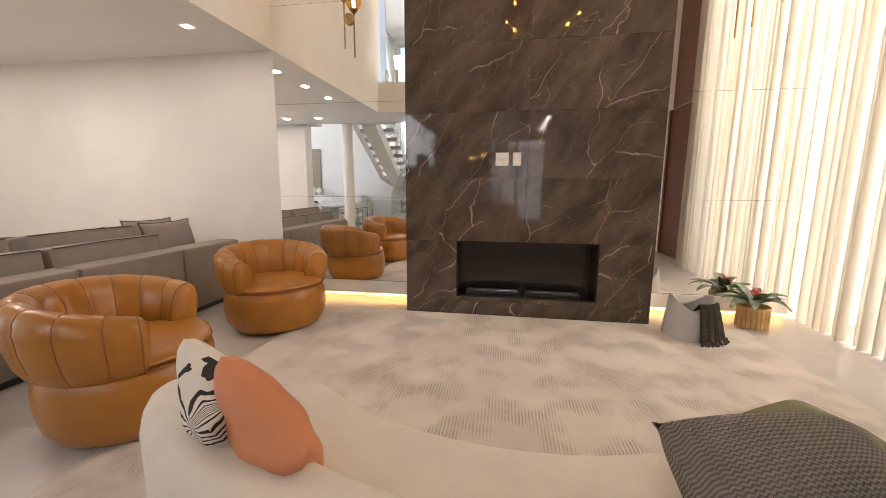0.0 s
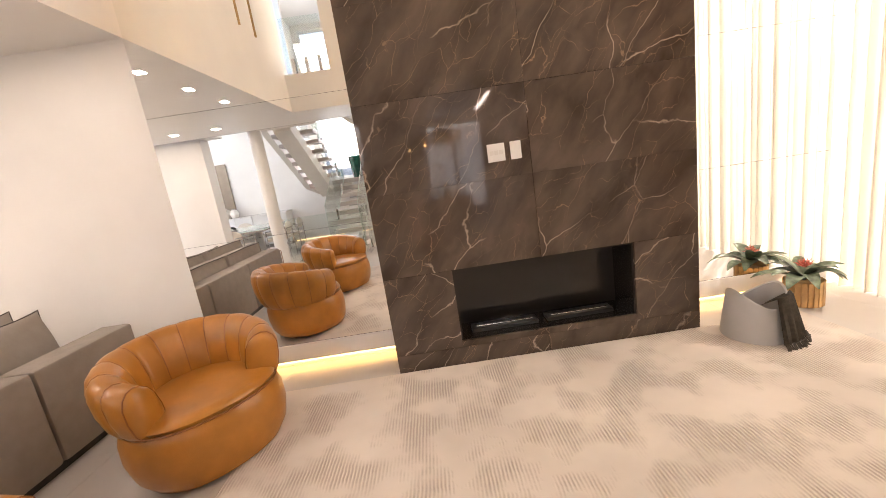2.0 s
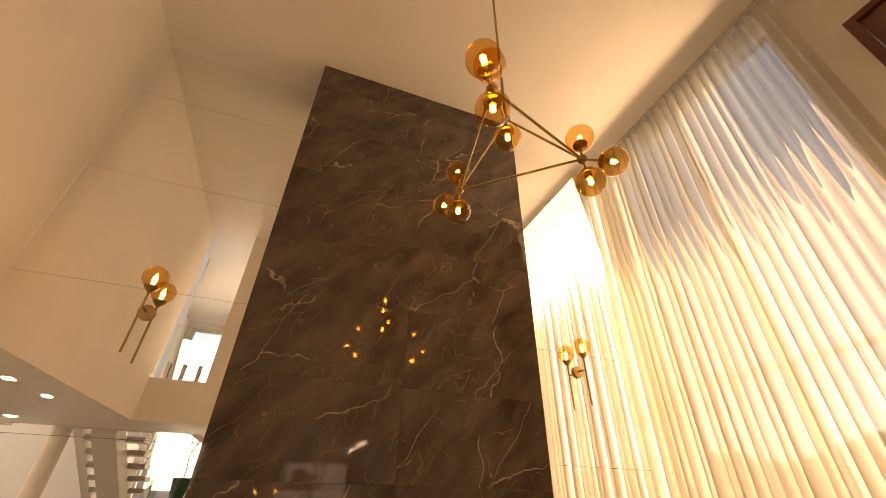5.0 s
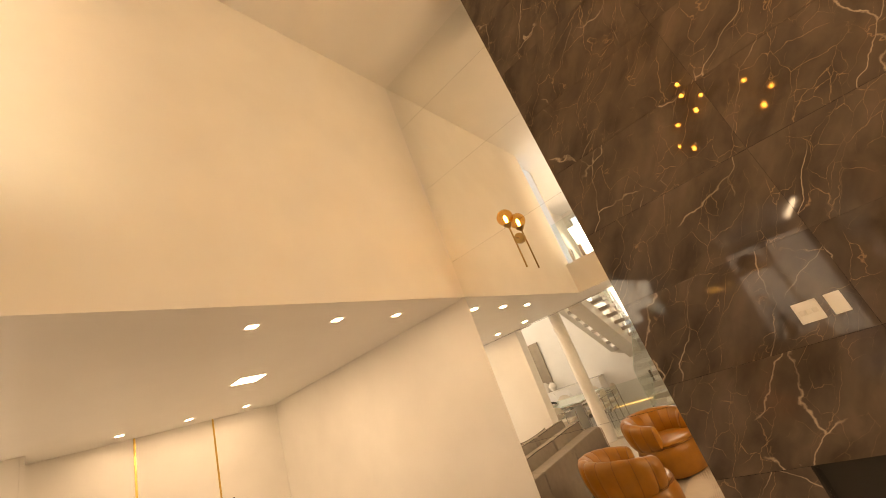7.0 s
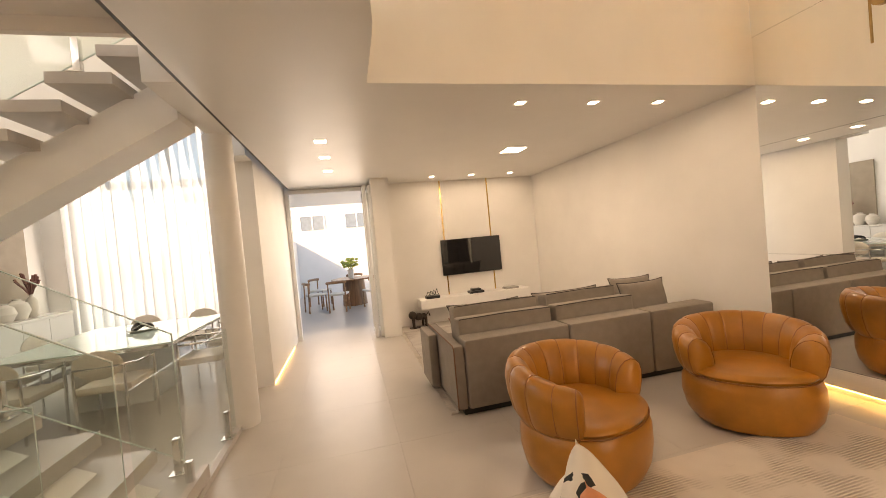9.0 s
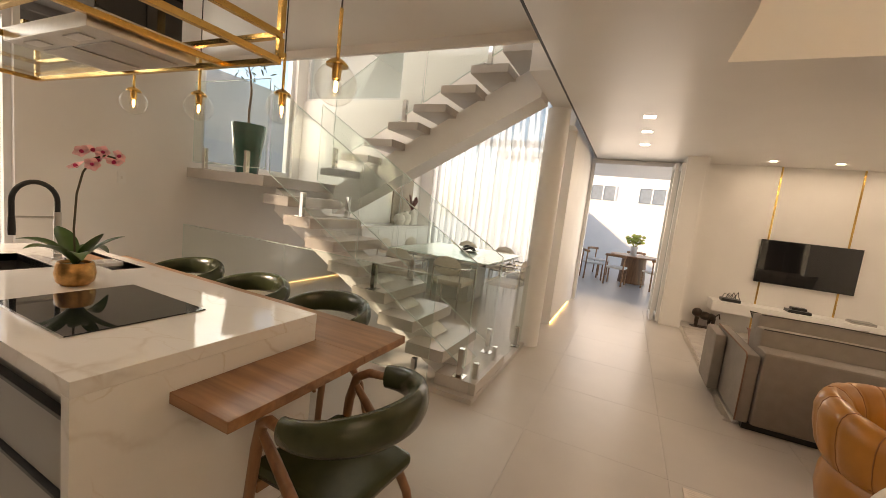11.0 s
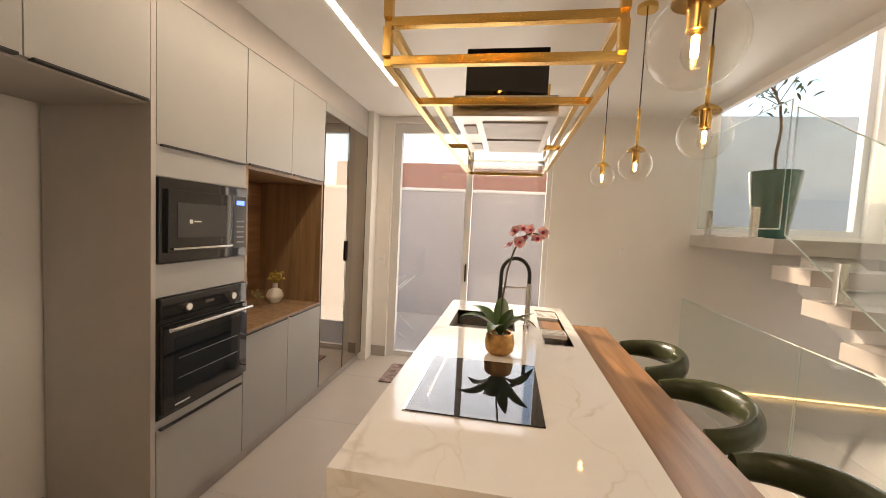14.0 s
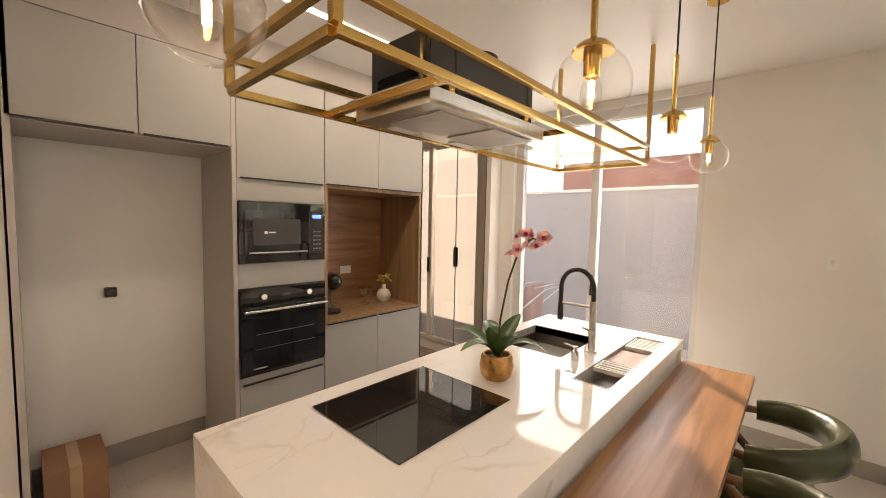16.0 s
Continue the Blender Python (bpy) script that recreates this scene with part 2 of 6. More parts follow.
def rod(bm, a, b, r, r2=None, seg=14):
    a, b = Vector(a), Vector(b)
    d = b - a
    m = Matrix.Translation((a + b) / 2) @ d.to_track_quat("Z", "Y").to_matrix().to_4x4()
    bmesh.ops.create_cone(bm, cap_ends=True, segments=seg, radius1=r, radius2=r if r2 is None else r2, depth=d.length, matrix=m)
    return bm


def lathe(profile, seg=24, bm=None, at=(0, 0, 0)):
    """Turned shape from (radius, height) pairs."""
    bm = bm or bmesh.new()
    rings = []
    for r, z in profile:
        rings.append([bm.verts.new((at[0] + r * math.cos(2 * math.pi * i / seg), at[1] + r * math.sin(2 * math.pi * i / seg), at[2] + z)) for i in range(seg)])
    for a, b in zip(rings, rings[1:]):
        for i in range(seg):
            bm.faces.new((a[i], a[(i + 1) % seg], b[(i + 1) % seg], b[i]))
    for ring, flip in ((rings[0], True), (rings[-1], False)):
        if (ring[0].co - ring[seg // 2].co).length > 0.002:
            bm.faces.new(ring[::-1] if flip else ring)
    return bm


def ball(r, at=(0, 0, 0), seg=24, squash=1.0, bm=None):
    bm = bm or bmesh.new()
    bmesh.ops.create_uvsphere(bm, u_segments=seg, v_segments=seg // 2, radius=r, matrix=Matrix.Translation(at) @ Matrix.Diagonal((1, 1, squash, 1)))
    return bm


def tube(points, r, seg=10, bm=None, closed=False):
    """A round bar along a smooth line."""
    bm = bm or bmesh.new()
    pts = [Vector(p) for p in points]
    rings = []
    n = len(pts)
    up = None
    for i, p in enumerate(pts):
        d = (pts[(i + 1) % n] - pts[i - 1]) if closed else (pts[min(i + 1, n - 1)] - pts[max(i - 1, 0)])
        d.normalize()
        if up is None:
            up = Vector((0, 0, 1)) if abs(d.z) < 0.9 else Vector((1, 0, 0))
        side = d.cross(up).normalized()
        up = side.cross(d).normalized()
        rad = r(i / max(1, n - 1)) if callable(r) else r
        rings.append([bm.verts.new(p + rad * (math.cos(2 * math.pi * k / seg) * side + math.sin(2 * math.pi * k / seg) * up)) for k in range(seg)])
    pairs = list(zip(rings, rings[1:])) + ([(rings[-1], rings[0])] if closed else [])
    for a, b in pairs:
        for k in range(seg):
            bm.faces.new((a[k], a[(k + 1) % seg], b[(k + 1) % seg], b[k]))
    if not closed:
        bm.faces.new(rings[0][::-1])
        bm.faces.new(rings[-1])
    return bm


def finish(name, bm, material, smooth=40):
    bmesh.ops.recalc_face_normals(bm, faces=bm.faces)
    me = bpy.data.meshes.new(name)
    bm.to_mesh(me)
    bm.free()
    me.materials.append(material)
    if smooth:
        for p in me.polygons:
            p.use_smooth = True
        me.set_sharp_from_angle(angle=radians(smooth))
    return new(name, me)


def part(name, bm, material, parent, label="", smooth=40):
    ob = finish(name, bm, material, smooth)
    if smooth == 40:
        ob.modifiers.new("even_shading", "WEIGHTED_NORMAL").keep_sharp = True
    ob.parent = parent
    if label:
        ob["label"] = label
    return ob


def pieces(name, specs, material, parent, label="", bevel=0.0):
    """Separate boards of one thing, each a part of its own."""
    for s in specs:
        part(name, cubes(s, bevel=bevel), material, parent, label)


def thing(name, label, category, m=None, group="", kind=""):
    ob = new(name)
    ob.empty_display_size = 0.1
    if m is not None:
        ob.matrix_basis = m
    return tagged(ob, label, category, group, kind)


def structure(name, bm, material, label, category, smooth=30):
    return tagged(finish(name, bm, material, smooth), label, category, kind="structure")


# ---- structure ----
ZC, ZK, ZT = 2.715, 2.79, 5.91          # living soffit, kitchen ceiling, tall ceiling
YM, XB, YV = 4.676, -2.147, 1.10        # mirror plane, bulkhead plane, edge of the void
XW, YB, XE = 3.45, -4.0, -6.66          # window wall, back wall, television wall

structure("floor", cubes((-6.9, 4.0, -4.2, 5.0, -0.2, -0.0125)), BASE, "screed bed under the floor tiles", "floor")
structure("ground", cubes((-60, 60, -60, 60, -0.5, -0.21)), mat("outdoor_paving", (0.5, 0.47, 0.43), 0.8), "pale outdoor paving around the house", "ground")

structure("wall_north", cubes((-6.9, XB, YM + 0.0, 5.0, 0, 3.2), (XB, 3.9, YM + 0.03, 5.0, 0, 6.2)), PAINT, "white painted wall behind fireplace and sofa", "wall")
structure("wall_west_tv", cubes((-6.96, XE, 1.62, YM, 0, 3.2)), PAINT, "white panelled television wall with brass strips", "wall")
structure("wall_pier_terrace", cubes((-6.75, -6.0, 1.36, 1.62, 0, ZC)), PAINT, "white wall pier beside the terrace door", "wall")
structure("wall_dining_return", cubes((-6.75, -4.4, -0.42, -0.12, 0, ZC)), PAINT, "white wall return beside the terrace door", "wall")
structure("wall_west_dining", cubes((-7.4, -7.15, -4.2, -3.6, 0, 4.3), (-7.4, -7.15, -0.55, -0.12, 0, 4.3), (-7.4, -7.15, -3.6, -0.55, 3.95, 4.3), (-7.15, -4.1, -0.42, -0.121, 2.716, 4.3), (-7.15, -6.75, -0.42, -0.12, 0, 3.2), (-6.96, -6.75, -0.12, 1.62, 2.68, 3.2)), PAINT, "white wall around the tall dining window", "wall")
structure("bulkhead", cubes((XB - 0.2, XB, YV - 0.14, YM, ZC, 6.2)), PAINT, "tall white wall face above the living room edge", "wall")


def void_edge(x0, x1, n=40):
    """Plan line of the upper floor's edge: straight, then swinging back in a soft double curve."""
    pts = []
    for i in range(n + 1):
        x = x0 + (x1 - x0) * i / n
        f = min(1, max(0, (x + 1.50) / 2.0))
        pts.append((x, YV + 0.035 - 0.50 * f * f * (3 - 2 * f)))
    return pts


def prism(points, z0, z1):
    """An upright block on a plan outline."""
    bm = bmesh.new()
    a = [bm.verts.new((x, y, z0)) for x, y in points]
    c = [bm.verts.new((x, y, z1)) for x, y in points]
    bm.faces.new(a[::-1])
    bm.faces.new(c)
    for i in range(len(a)):
        k = (i + 1) % len(a)
        bm.faces.new((a[i], a[k], c[k], c[i]))
    return bm


def edge_wall(x0, x1, z0, z1):
    line = void_edge(x0, x1)
    return prism([(x, y - 0.15) for x, y in line] + line[::-1], z0, z1)


structure("mezzanine_wall", edge_wall(-1.42, 3.9, 3.281, 6.2), PAINT, "tall white wall above the upper floor edge", "wall")
structure("mezzanine_edge", edge_wall(XB, 3.9, ZC + 0.002, 3.28), PAINT, "white upstand at the edge of the upper floor", "wall")
structure("ceiling_living", prism([(-6.9, -0.03), (3.9, -0.03)] + [(x, y - 0.002) for x, y in void_edge(XB - 0.001, 3.9)[::-1]] + [(XB - 0.001, YM), (-6.9, YM)], ZC, 2.95), CEIL, "white low plaster ceiling with downlights", "ceiling")
structure("ceiling_kitchen", cubes((-1.6, 2.6, -4.2, -0.05, ZK, 3.0)), CEIL, "white plaster kitchen ceiling", "ceiling")


def side_prism(x0, x1, outline):
    """A wall between two values of x with an outline in y and z."""
    bm = bmesh.new()
    a = [bm.verts.new((x0, y, z)) for y, z in outline]
    c = [bm.verts.new((x1, y, z)) for y, z in outline]
    bm.faces.new(a)
    bm.faces.new(c[::-1])
    for i in range(len(a)):
        k = (i + 1) % len(a)
        bm.faces.new((a[i], c[i], c[k], a[k]))
    return bm


# west wall of the stair hall, above the upper flight, round its own window
XS = -3.30
for outline in ([(-4.0, 1.30), (-2.85, 1.50), (-2.28, 1.84), (-2.28, 2.83), (-4.0, 2.83)],
                [(-2.28, 1.84), (-0.13, 3.08), (-0.13, 5.9), (-2.28, 5.9)],
                [(-4.0, 3.60), (-2.28, 3.60), (-2.28, 5.9), (-4.0, 5.9)]):
    structure("wall_stair_west", side_prism(XS - 0.14, XS, outline), PAINT, "white wall beside the upper stair flight", "wall")
structure("wall_upper_close", cubes((XS, XB - 0.2, -0.13, -0.032, 3.061, ZT)), PAINT, "plain white wall closing the upper stair hall", "wall")
structure("ceiling_dining", cubes((-7.15, XS - 0.14, -4.0, -0.12, 4.1, 4.3)), CEIL, "white ceiling above the dining area", "ceiling")
structure("ceiling_tall", cubes((XS - 0.14, 3.9, -4.0, -0.13, ZT, 6.2), (XB - 0.2, XW - 0.002, -0.13, YM + 0.028, ZT, 6.2)), CEIL, "white ceiling of the double height room", "ceiling")
structure("ceiling_slot", cubes((-6.6, 2.6, -0.05, -0.03, ZC, 2.80)), DARK, "dark shadow gap in the ceiling", "trim")
structure("ceiling_edge_kitchen", cubes((-1.62, -1.58, -4.2, -0.05, ZC, 3.35)), PAINT, "white edge of the upper floor above the stairs", "trim")
# east: window wall, front door
structure("wall_east", cubes((XW, 3.75, 4.62, 5.0, 0, 6.2), (XW, XW + 0.06, 2.30, 4.62, 5.86, 6.2), (XW, 3.75, 1.92, 2.30, 0, 6.2), (XW, 3.75, 0.55, 1.92, 5.15, 6.2), (XW, 3.75, -0.3, 0.55, 0, 6.2)), PAINT, "white wall around the tall living room window", "wall")
structure("wall_entry_south", cubes((2.45, 3.75, -0.30, -0.12, 0, 3.2), (1.85, 2.45, -0.22, -0.05, 0, ZK)), PAINT, "white wall between entrance and kitchen", "wall")
structure("wall_kitchen_east", cubes((2.42, 2.62, -4.2, -0.22, 0, 3.0)), PAINT, "cream painted wall behind the kitchen units", "wall")
structure("wall_south", cubes((1.57, 2.45, YB - 0.2, YB, 0, 3.0), (-0.22, 1.57, YB - 0.2, YB, 2.72, 3.0), (-1.78, -0.22, YB - 0.2, YB, 0, 6.2), (-3.16, -1.78, YB - 0.2, YB, 0, 1.66), (-3.16, -1.78, YB - 0.2, YB, 5.75, 6.2),
          (-3.44, -3.16, YB - 0.2, YB, 0, 6.2), (-7.15, -3.44, YB - 0.2, YB, 0, 4.3), (-1.6, 2.45, YB - 0.2, YB, 3.0, 6.2)), PAINT, "cream painted back wall with stair windows", "wall")
structure("column", lathe([(0.125, 0), (0.125, ZC)], 32, at=(-3.36, -0.19, 0)), WHITE_PAINT, "round white column beside the stairs", "column")

# ---- fireplace wall ----
MX0, MX1, MY = -0.565, 1.746, 4.274
fire = thing("fireplace", "tall chimney breast clad in polished brown marble slabs", "fireplace")
part("core", cubes((MX0 + 0.02, -0.062, MY + 0.02, YM + 0.03, 0, ZT), (1.269, MX1 - 0.02, MY + 0.02, YM + 0.03, 0, ZT), (-0.062, 1.269, MY + 0.02, YM + 0.03, 0, 0.19), (-0.062, 1.269, MY + 0.02, YM + 0.03, 0.745, ZT)), BROWN_MARBLE, fire, smooth=0)
rows_z = [0.0, 0.145] + [0.745 + 0.6 * i for i in range(9)]
mid = (MX0 + MX1) / 2
for i, (z0, z1) in enumerate(zip(rows_z, rows_z[1:])):
    z1 = min(z1, ZT)
    if i == 1:
        spans = [(MX0, -0.062), (1.269, MX1)]
    else:
        spans = [(MX0, mid), (mid, MX1)]
    for x0, x1 in spans:
        part("slab", cubes((x0 + 0.0008, x1 - 0.0008, MY, MY + 0.02, z0 + 0.0008, z1 - 0.0008), bevel=0.0008), BROWN_MARBLE, fire, smooth=0)
part("slab", cubes((-0.062, 1.269, MY, MY + 0.02, 0.146, 0.19), bevel=0.0008), BROWN_MARBLE, fire, smooth=0)
for x in (MX0, MX1 - 0.02):
    part("side_slab", cubes((x, x + 0.02, MY + 0.02, YM + 0.028, 0, ZT)), BROWN_MARBLE, fire, smooth=0)
pieces("firebox_panel", ((-0.062, 1.269, 4.60, 4.62, 0.19, 0.745), (-0.062, -0.05, MY + 0.02, 4.6, 0.19, 0.745), (1.257, 1.269, MY + 0.02, 4.6, 0.19, 0.745), (-0.05, 1.257, MY + 0.02, 4.6, 0.733, 0.745), (-0.05, 1.257, MY + 0.02, 4.6, 0.19, 0.195)), mat("black_firebox", (0.02, 0.017, 0.015), 0.12, var=0.05), fire, "black polished firebox")
for k, x0 in enumerate((0.03, 0.62)):
    part("burner", cubes((x0, x0 + 0.52, 4.38, 4.50, 0.195, 0.225), bevel=0.004), BLACK, fire)
    part("burner_slot", cubes((x0 + 0.04, x0 + 0.48, 4.41, 4.425, 0.2255, 0.235), bevel=0.003), CHROME, fire, "bright steel burner edge")


def mirror_wall(name, x0, x1):
    th = thing(name, "floor to ceiling mirror panels beside the fireplace", "mirror")
    cuts = [0.21, 1.15, 2.15, 3.15, 4.15, 5.15, ZT]
    cols = [x0, x1]
    for z0, z1 in zip(cuts, cuts[1:]):
        for a, c in zip(cols, cols[1:]):
            part("mirror_panel", cubes((a + 0.001, c - 0.001, YM, YM + 0.008, z0 + 0.001, z1 - 0.001)), MIRROR, th, smooth=0)
    part("backing", cubes((x0, x1, YM + 0.009, YM + 0.028, 0.2, ZT)), DARK, th, smooth=0)
    return th


mirror_wall("mirror_wall", XB, MX0)
mirror_wall("mirror_wall", MX1, 3.12)
for x0, x1 in ((XB, MX0), (MX1, 3.12)):
    structure("baseboard", cubes((x0, x1, YM - 0.012, YM + 0.028, 0.06, 0.205), bevel=0.002), PAINT, "white floating baseboard under the mirror", "baseboard")
    structure("baseboard_led", cubes((x0, x1, YM + 0.005, YM + 0.02, 0.045, 0.058)), LED, "warm light strip glowing under the baseboard", "trim")


def wall_plate(name, m, w, h, keys, label):
    th = thing(name, label, "switch", m)
    part("plate", cubes((-w / 2, w / 2, -0.008, 0, -h / 2, h / 2), bevel=0.003), WHITE_PAINT, th)
    for i in range(keys):
        x = (i - (keys - 1) / 2) * w * 0.26
        part("key", cubes((x - w * 0.11, x + w * 0.11, -0.012, -0.007, -h * 0.12, h * 0.12), bevel=0.002), mat("switch_key", (0.72, 0.70, 0.67), 0.4, var=0, bump=0), th)
    return th


wall_plate("switch_plate", pose(0.355, MY, 1.517), 0.12, 0.12, 3, "white three-gang switch plate on brown marble")
wall_plate("switch_plate", pose(0.490, MY, 1.517), 0.075, 0.12, 0, "white blank plate on brown marble")


def sconce(m):
    """Wall lamp: disc, arm, long thin rod, cup and amber globe."""
    th = thing("wall_sconce", "aged brass wall sconce with amber glass globe", "wall lamp", m, "sconces beside the fireplace")
    part("disc", rod(bmesh.new(), (0, 0, 0), (0, -0.022, 0), 0.055, seg=28), AGED_BRASS, th)
    part("arm", rod(bmesh.new(), (0, -0.02, 0), (0, -0.13, 0), 0.008), AGED_BRASS, th)
    part("stem", rod(bmesh.new(), (0, -0.13, -0.33), (0, -0.13, 0.12), 0.008), AGED_BRASS, th)
    part("cup", lathe([(0.008, 0.10), (0.045, 0.14), (0.048, 0.15), (0.0, 0.15)], 20, at=(0, -0.13, 0)), AGED_BRASS, th)
    g = part("globe", ball(0.085, (0, -0.13, 0.225), 24), AMBER_GLASS, th, "amber glass globe")
    g.visible_shadow = False
    part("bulb", lathe([(0.0, 0.15), (0.012, 0.152), (0.014, 0.19), (0.018, 0.21), (0.008, 0.245), (0.0, 0.25)], 12, at=(0, -0.13, 0)), BULB, th, "glowing warm flame bulb")
    return th


sc = sconce(pose(-1.256, YM, 2.97))
copy_thing(sc, pose(2.45, YM, 2.97))

# ---- living room window and curtain ----
win = thing("window_1", "tall living room window with white aluminium frame", "window", kind="structure")
for y0, y1 in ((2.30, 2.36), (3.43, 3.49), (4.56, 4.62)):
    part("window_frame", cubes((XW + 0.08, XW + 0.14, y0, y1, 0, 5.86)), ALU, win)
for z0, z1 in ((0.0, 0.06), (2.845, 2.875), (5.80, 5.86)):
    part("window_rail", cubes((XW + 0.082, XW + 0.138, 2.36, 3.43, z0, z1), (XW + 0.082, XW + 0.138, 3.49, 4.56, z0, z1)), ALU, win)
for y0, y1 in ((2.36, 3.43), (3.49, 4.56)):
    for z0, z1 in ((0.06, 2.845), (2.875, 5.80)):
        p = part("pane", cubes((XW + 0.105, XW + 0.111, y0, y1, z0, z1)), PANE, win)
        p.visible_shadow = False


def curtain(name, axis, at, a0, a1, z0, z1, material, label, folds=9.0, depth=0.055, seed=1, flare=0.0):
    """Hanging voile with uneven folds; axis names the direction along which it hangs."""
    rng = random.Random(seed)
    bm = bmesh.new()
    n = int((a1 - a0) * 90)
    nz = 9
    ph = [rng.uniform(0, 6.28) for _ in range(5)]
    grid = []
    for i in range(n + 1):
        a = a0 + (a1 - a0) * i / n
        col = []
        for k in range(nz + 1):
            z = z0 + (z1 - z0) * k / nz
            f = k / nz
            w = a * folds * 2 * math.pi / 1.35
            d = depth * (math.sin(w + 0.8 * math.sin(1.7 * a + ph[0]) + 0.12 * math.sin(4 * f + ph[1])) + 0.45 * math.sin(0.43 * w + ph[2] + 0.5 * f) + 0.25 * math.sin(2.3 * w + ph[3]))
            d *= 1.0 + flare * (1 - f)
            s = 0.35 * depth * math.cos(w + ph[4])
            col.append(bm.verts.new((at + d, a + s, z) if axis == "y" else (a + s, at + d, z)))
        grid.append(col)
    for p, q in zip(grid, grid[1:]):
        for k in range(nz):
            bm.faces.new((p[k], q[k], q[k + 1], p[k + 1]))
    ob = finish(name, bm, material, 180)
    return tagged(ob, label, "curtain")


curtain("sheer_curtain", "y", 3.22, 2.10, 4.66, 0.012, 5.88, VOILE, "cream sheer floor-length curtain over tall window", 14, 0.045, 3, 0.25)
structure("curtain_track", cubes((3.19, 3.25, 1.95, 4.66, 5.88, ZT)), ALU, "white curtain track at the ceiling", "trim")

# front door of dark red wood
fd = thing("door_1", "tall red-brown wooden front door, closed", "door", kind="structure")
part("door_leaf", cubes((XW - 0.02, XW + 0.04, 0.62, 1.85, 0.01, 2.70), bevel=0.003), RED_WOOD, fd)
part("upper_panel", cubes((XW - 0.02, XW + 0.04, 0.62, 1.85, 2.73, 5.08), bevel=0.003), RED_WOOD, fd)
part("door_frame", cubes((XW - 0.05, XW + 0.1, 1.855, 1.92, 0, 5.15), (XW - 0.05, XW + 0.1, 0.55, 0.615, 0, 5.15), (XW - 0.05, XW + 0.1, 0.615, 1.855, 5.09, 5.15)), RED_WOOD, fd)
part("transom", cubes((XW - 0.03, XW + 0.05, 0.62, 1.85, 2.705, 2.725)), CHROME, fd)
part("door_handle", cubes((XW - 0.09, XW - 0.065, 1.64, 1.67, 0.55, 1.95), (XW - 0.07, XW - 0.019, 1.645, 1.665, 0.7, 0.73), (XW - 0.07, XW - 0.019, 1.645, 1.665, 1.77, 1.80), bevel=0.003), BLACK, fd, "long black bar handle")

# ---- kitchen island ----
IX0, IX1, IY0, IY1, IZ = -0.286, 0.676, -3.191, -0.644, 0.90
isl = thing("kitchen_island", "white veined marble kitchen island with grey drawers", "kitchen island")
SX0, SX1, SY0, SY1 = 0.13, 0.58, -2.80, -2.27      # sink
TX0, TX1, TY0, TY1 = -0.215, -0.045, -3.03, -2.04  # channel tray


def plate(xs, ys, holes, z0, z1):
    """A slab with rectangular cut-outs."""
    bm = bmesh.new()
    vs = {(x, y): bm.verts.new((x, y, z0)) for x in xs for y in ys}
    for x0, x1 in zip(xs, xs[1:]):
        for y0, y1 in zip(ys, ys[1:]):
            if not any(a <= x0 and x1 <= b and c <= y0 and y1 <= d for a, b, c, d in holes):
                bm.faces.new((vs[x0, y0], vs[x1, y0], vs[x1, y1], vs[x0, y1]))
    r = bmesh.ops.extrude_face_region(bm, geom=bm.faces[:])
    for v in r["geom"]:
        if isinstance(v, bmesh.types.BMVert):
            v.co.z = z1
    return bm


top = plate([IX0, TX0, TX1, SX0, SX1, IX1], [IY0, TY0, SY0, SY1, TY1, IY1], [(SX0, SX1, SY0, SY1), (TX0, TX1, TY0, SY0), (TX0, TX1, SY0, SY1), (TX0, TX1, SY1, TY1)], IZ - 0.05, IZ)
part("worktop", top, WHITE_MARBLE, isl, smooth=0)
part("waterfall_end", cubes((IX0, IX1, IY1 - 0.05, IY1 - 0.0015, 0, IZ - 0.0515)), WHITE_MARBLE, isl, smooth=0)
part("waterfall_end", cubes((IX0, IX1, IY0 + 0.0015, IY0 + 0.05, 0, IZ - 0.0515)), WHITE_MARBLE, isl, smooth=0)
part("back_panel", cubes((IX0 + 0.02, IX0 + 0.04, IY0 + 0.052, IY1 - 0.052, 0, IZ - 0.052)), WHITE_MARBLE, isl, smooth=0)
part("front_lip", cubes((IX1 - 0.03, IX1 - 0.0015, IY0 + 0.052, IY1 - 0.052, IZ - 0.06, IZ - 0.0515)), WHITE_MARBLE, isl, smooth=0)
part("carcass", cubes((IX0 + 0.05, IX1 - 0.09, IY0 + 0.052, -2.12, 0.10, IZ - 0.12), (IX0 + 0.05, IX1 - 0.09, -1.74, IY1 - 0.052, 0.10, IZ - 0.12)), GREY_LACQUER, isl)
part("plinth", cubes((IX0 + 0.05, IX1 - 0.12, IY0 + 0.052, IY1 - 0.052, 0, 0.10)), TAUPE, isl)
part("open_niche", cubes((IX0 + 0.05, IX1 - 0.10, -2.12, -2.10, 0.1, IZ - 0.06), (IX0 + 0.05, IX1 - 0.10, -1.76, -1.74, 0.1, IZ - 0.06), (IX0 + 0.05, IX1 - 0.35, -2.10, -1.76, 0.1, IZ - 0.06)), WALNUT_LEG, isl, "walnut lined open niche")
for y0, y1 in ((IY0 + 0.055, -2.125), (-1.735, IY1 - 0.055)):
    for z0, z1 in ((0.105, 0.40), (0.415, 0.70)):
        d = part("drawer_front", cubes((IX1 - 0.088, IX1 - 0.068, y0, y1, z0, z1), bevel=0.002), GREY_LACQUER, isl)
        part("drawer_pull", cubes((IX1 - 0.085, IX1 - 0.052, y0 + 0.02, y1 - 0.02, z1 - 0.012, z1 + 0.004), bevel=0.002), BLACK, d)
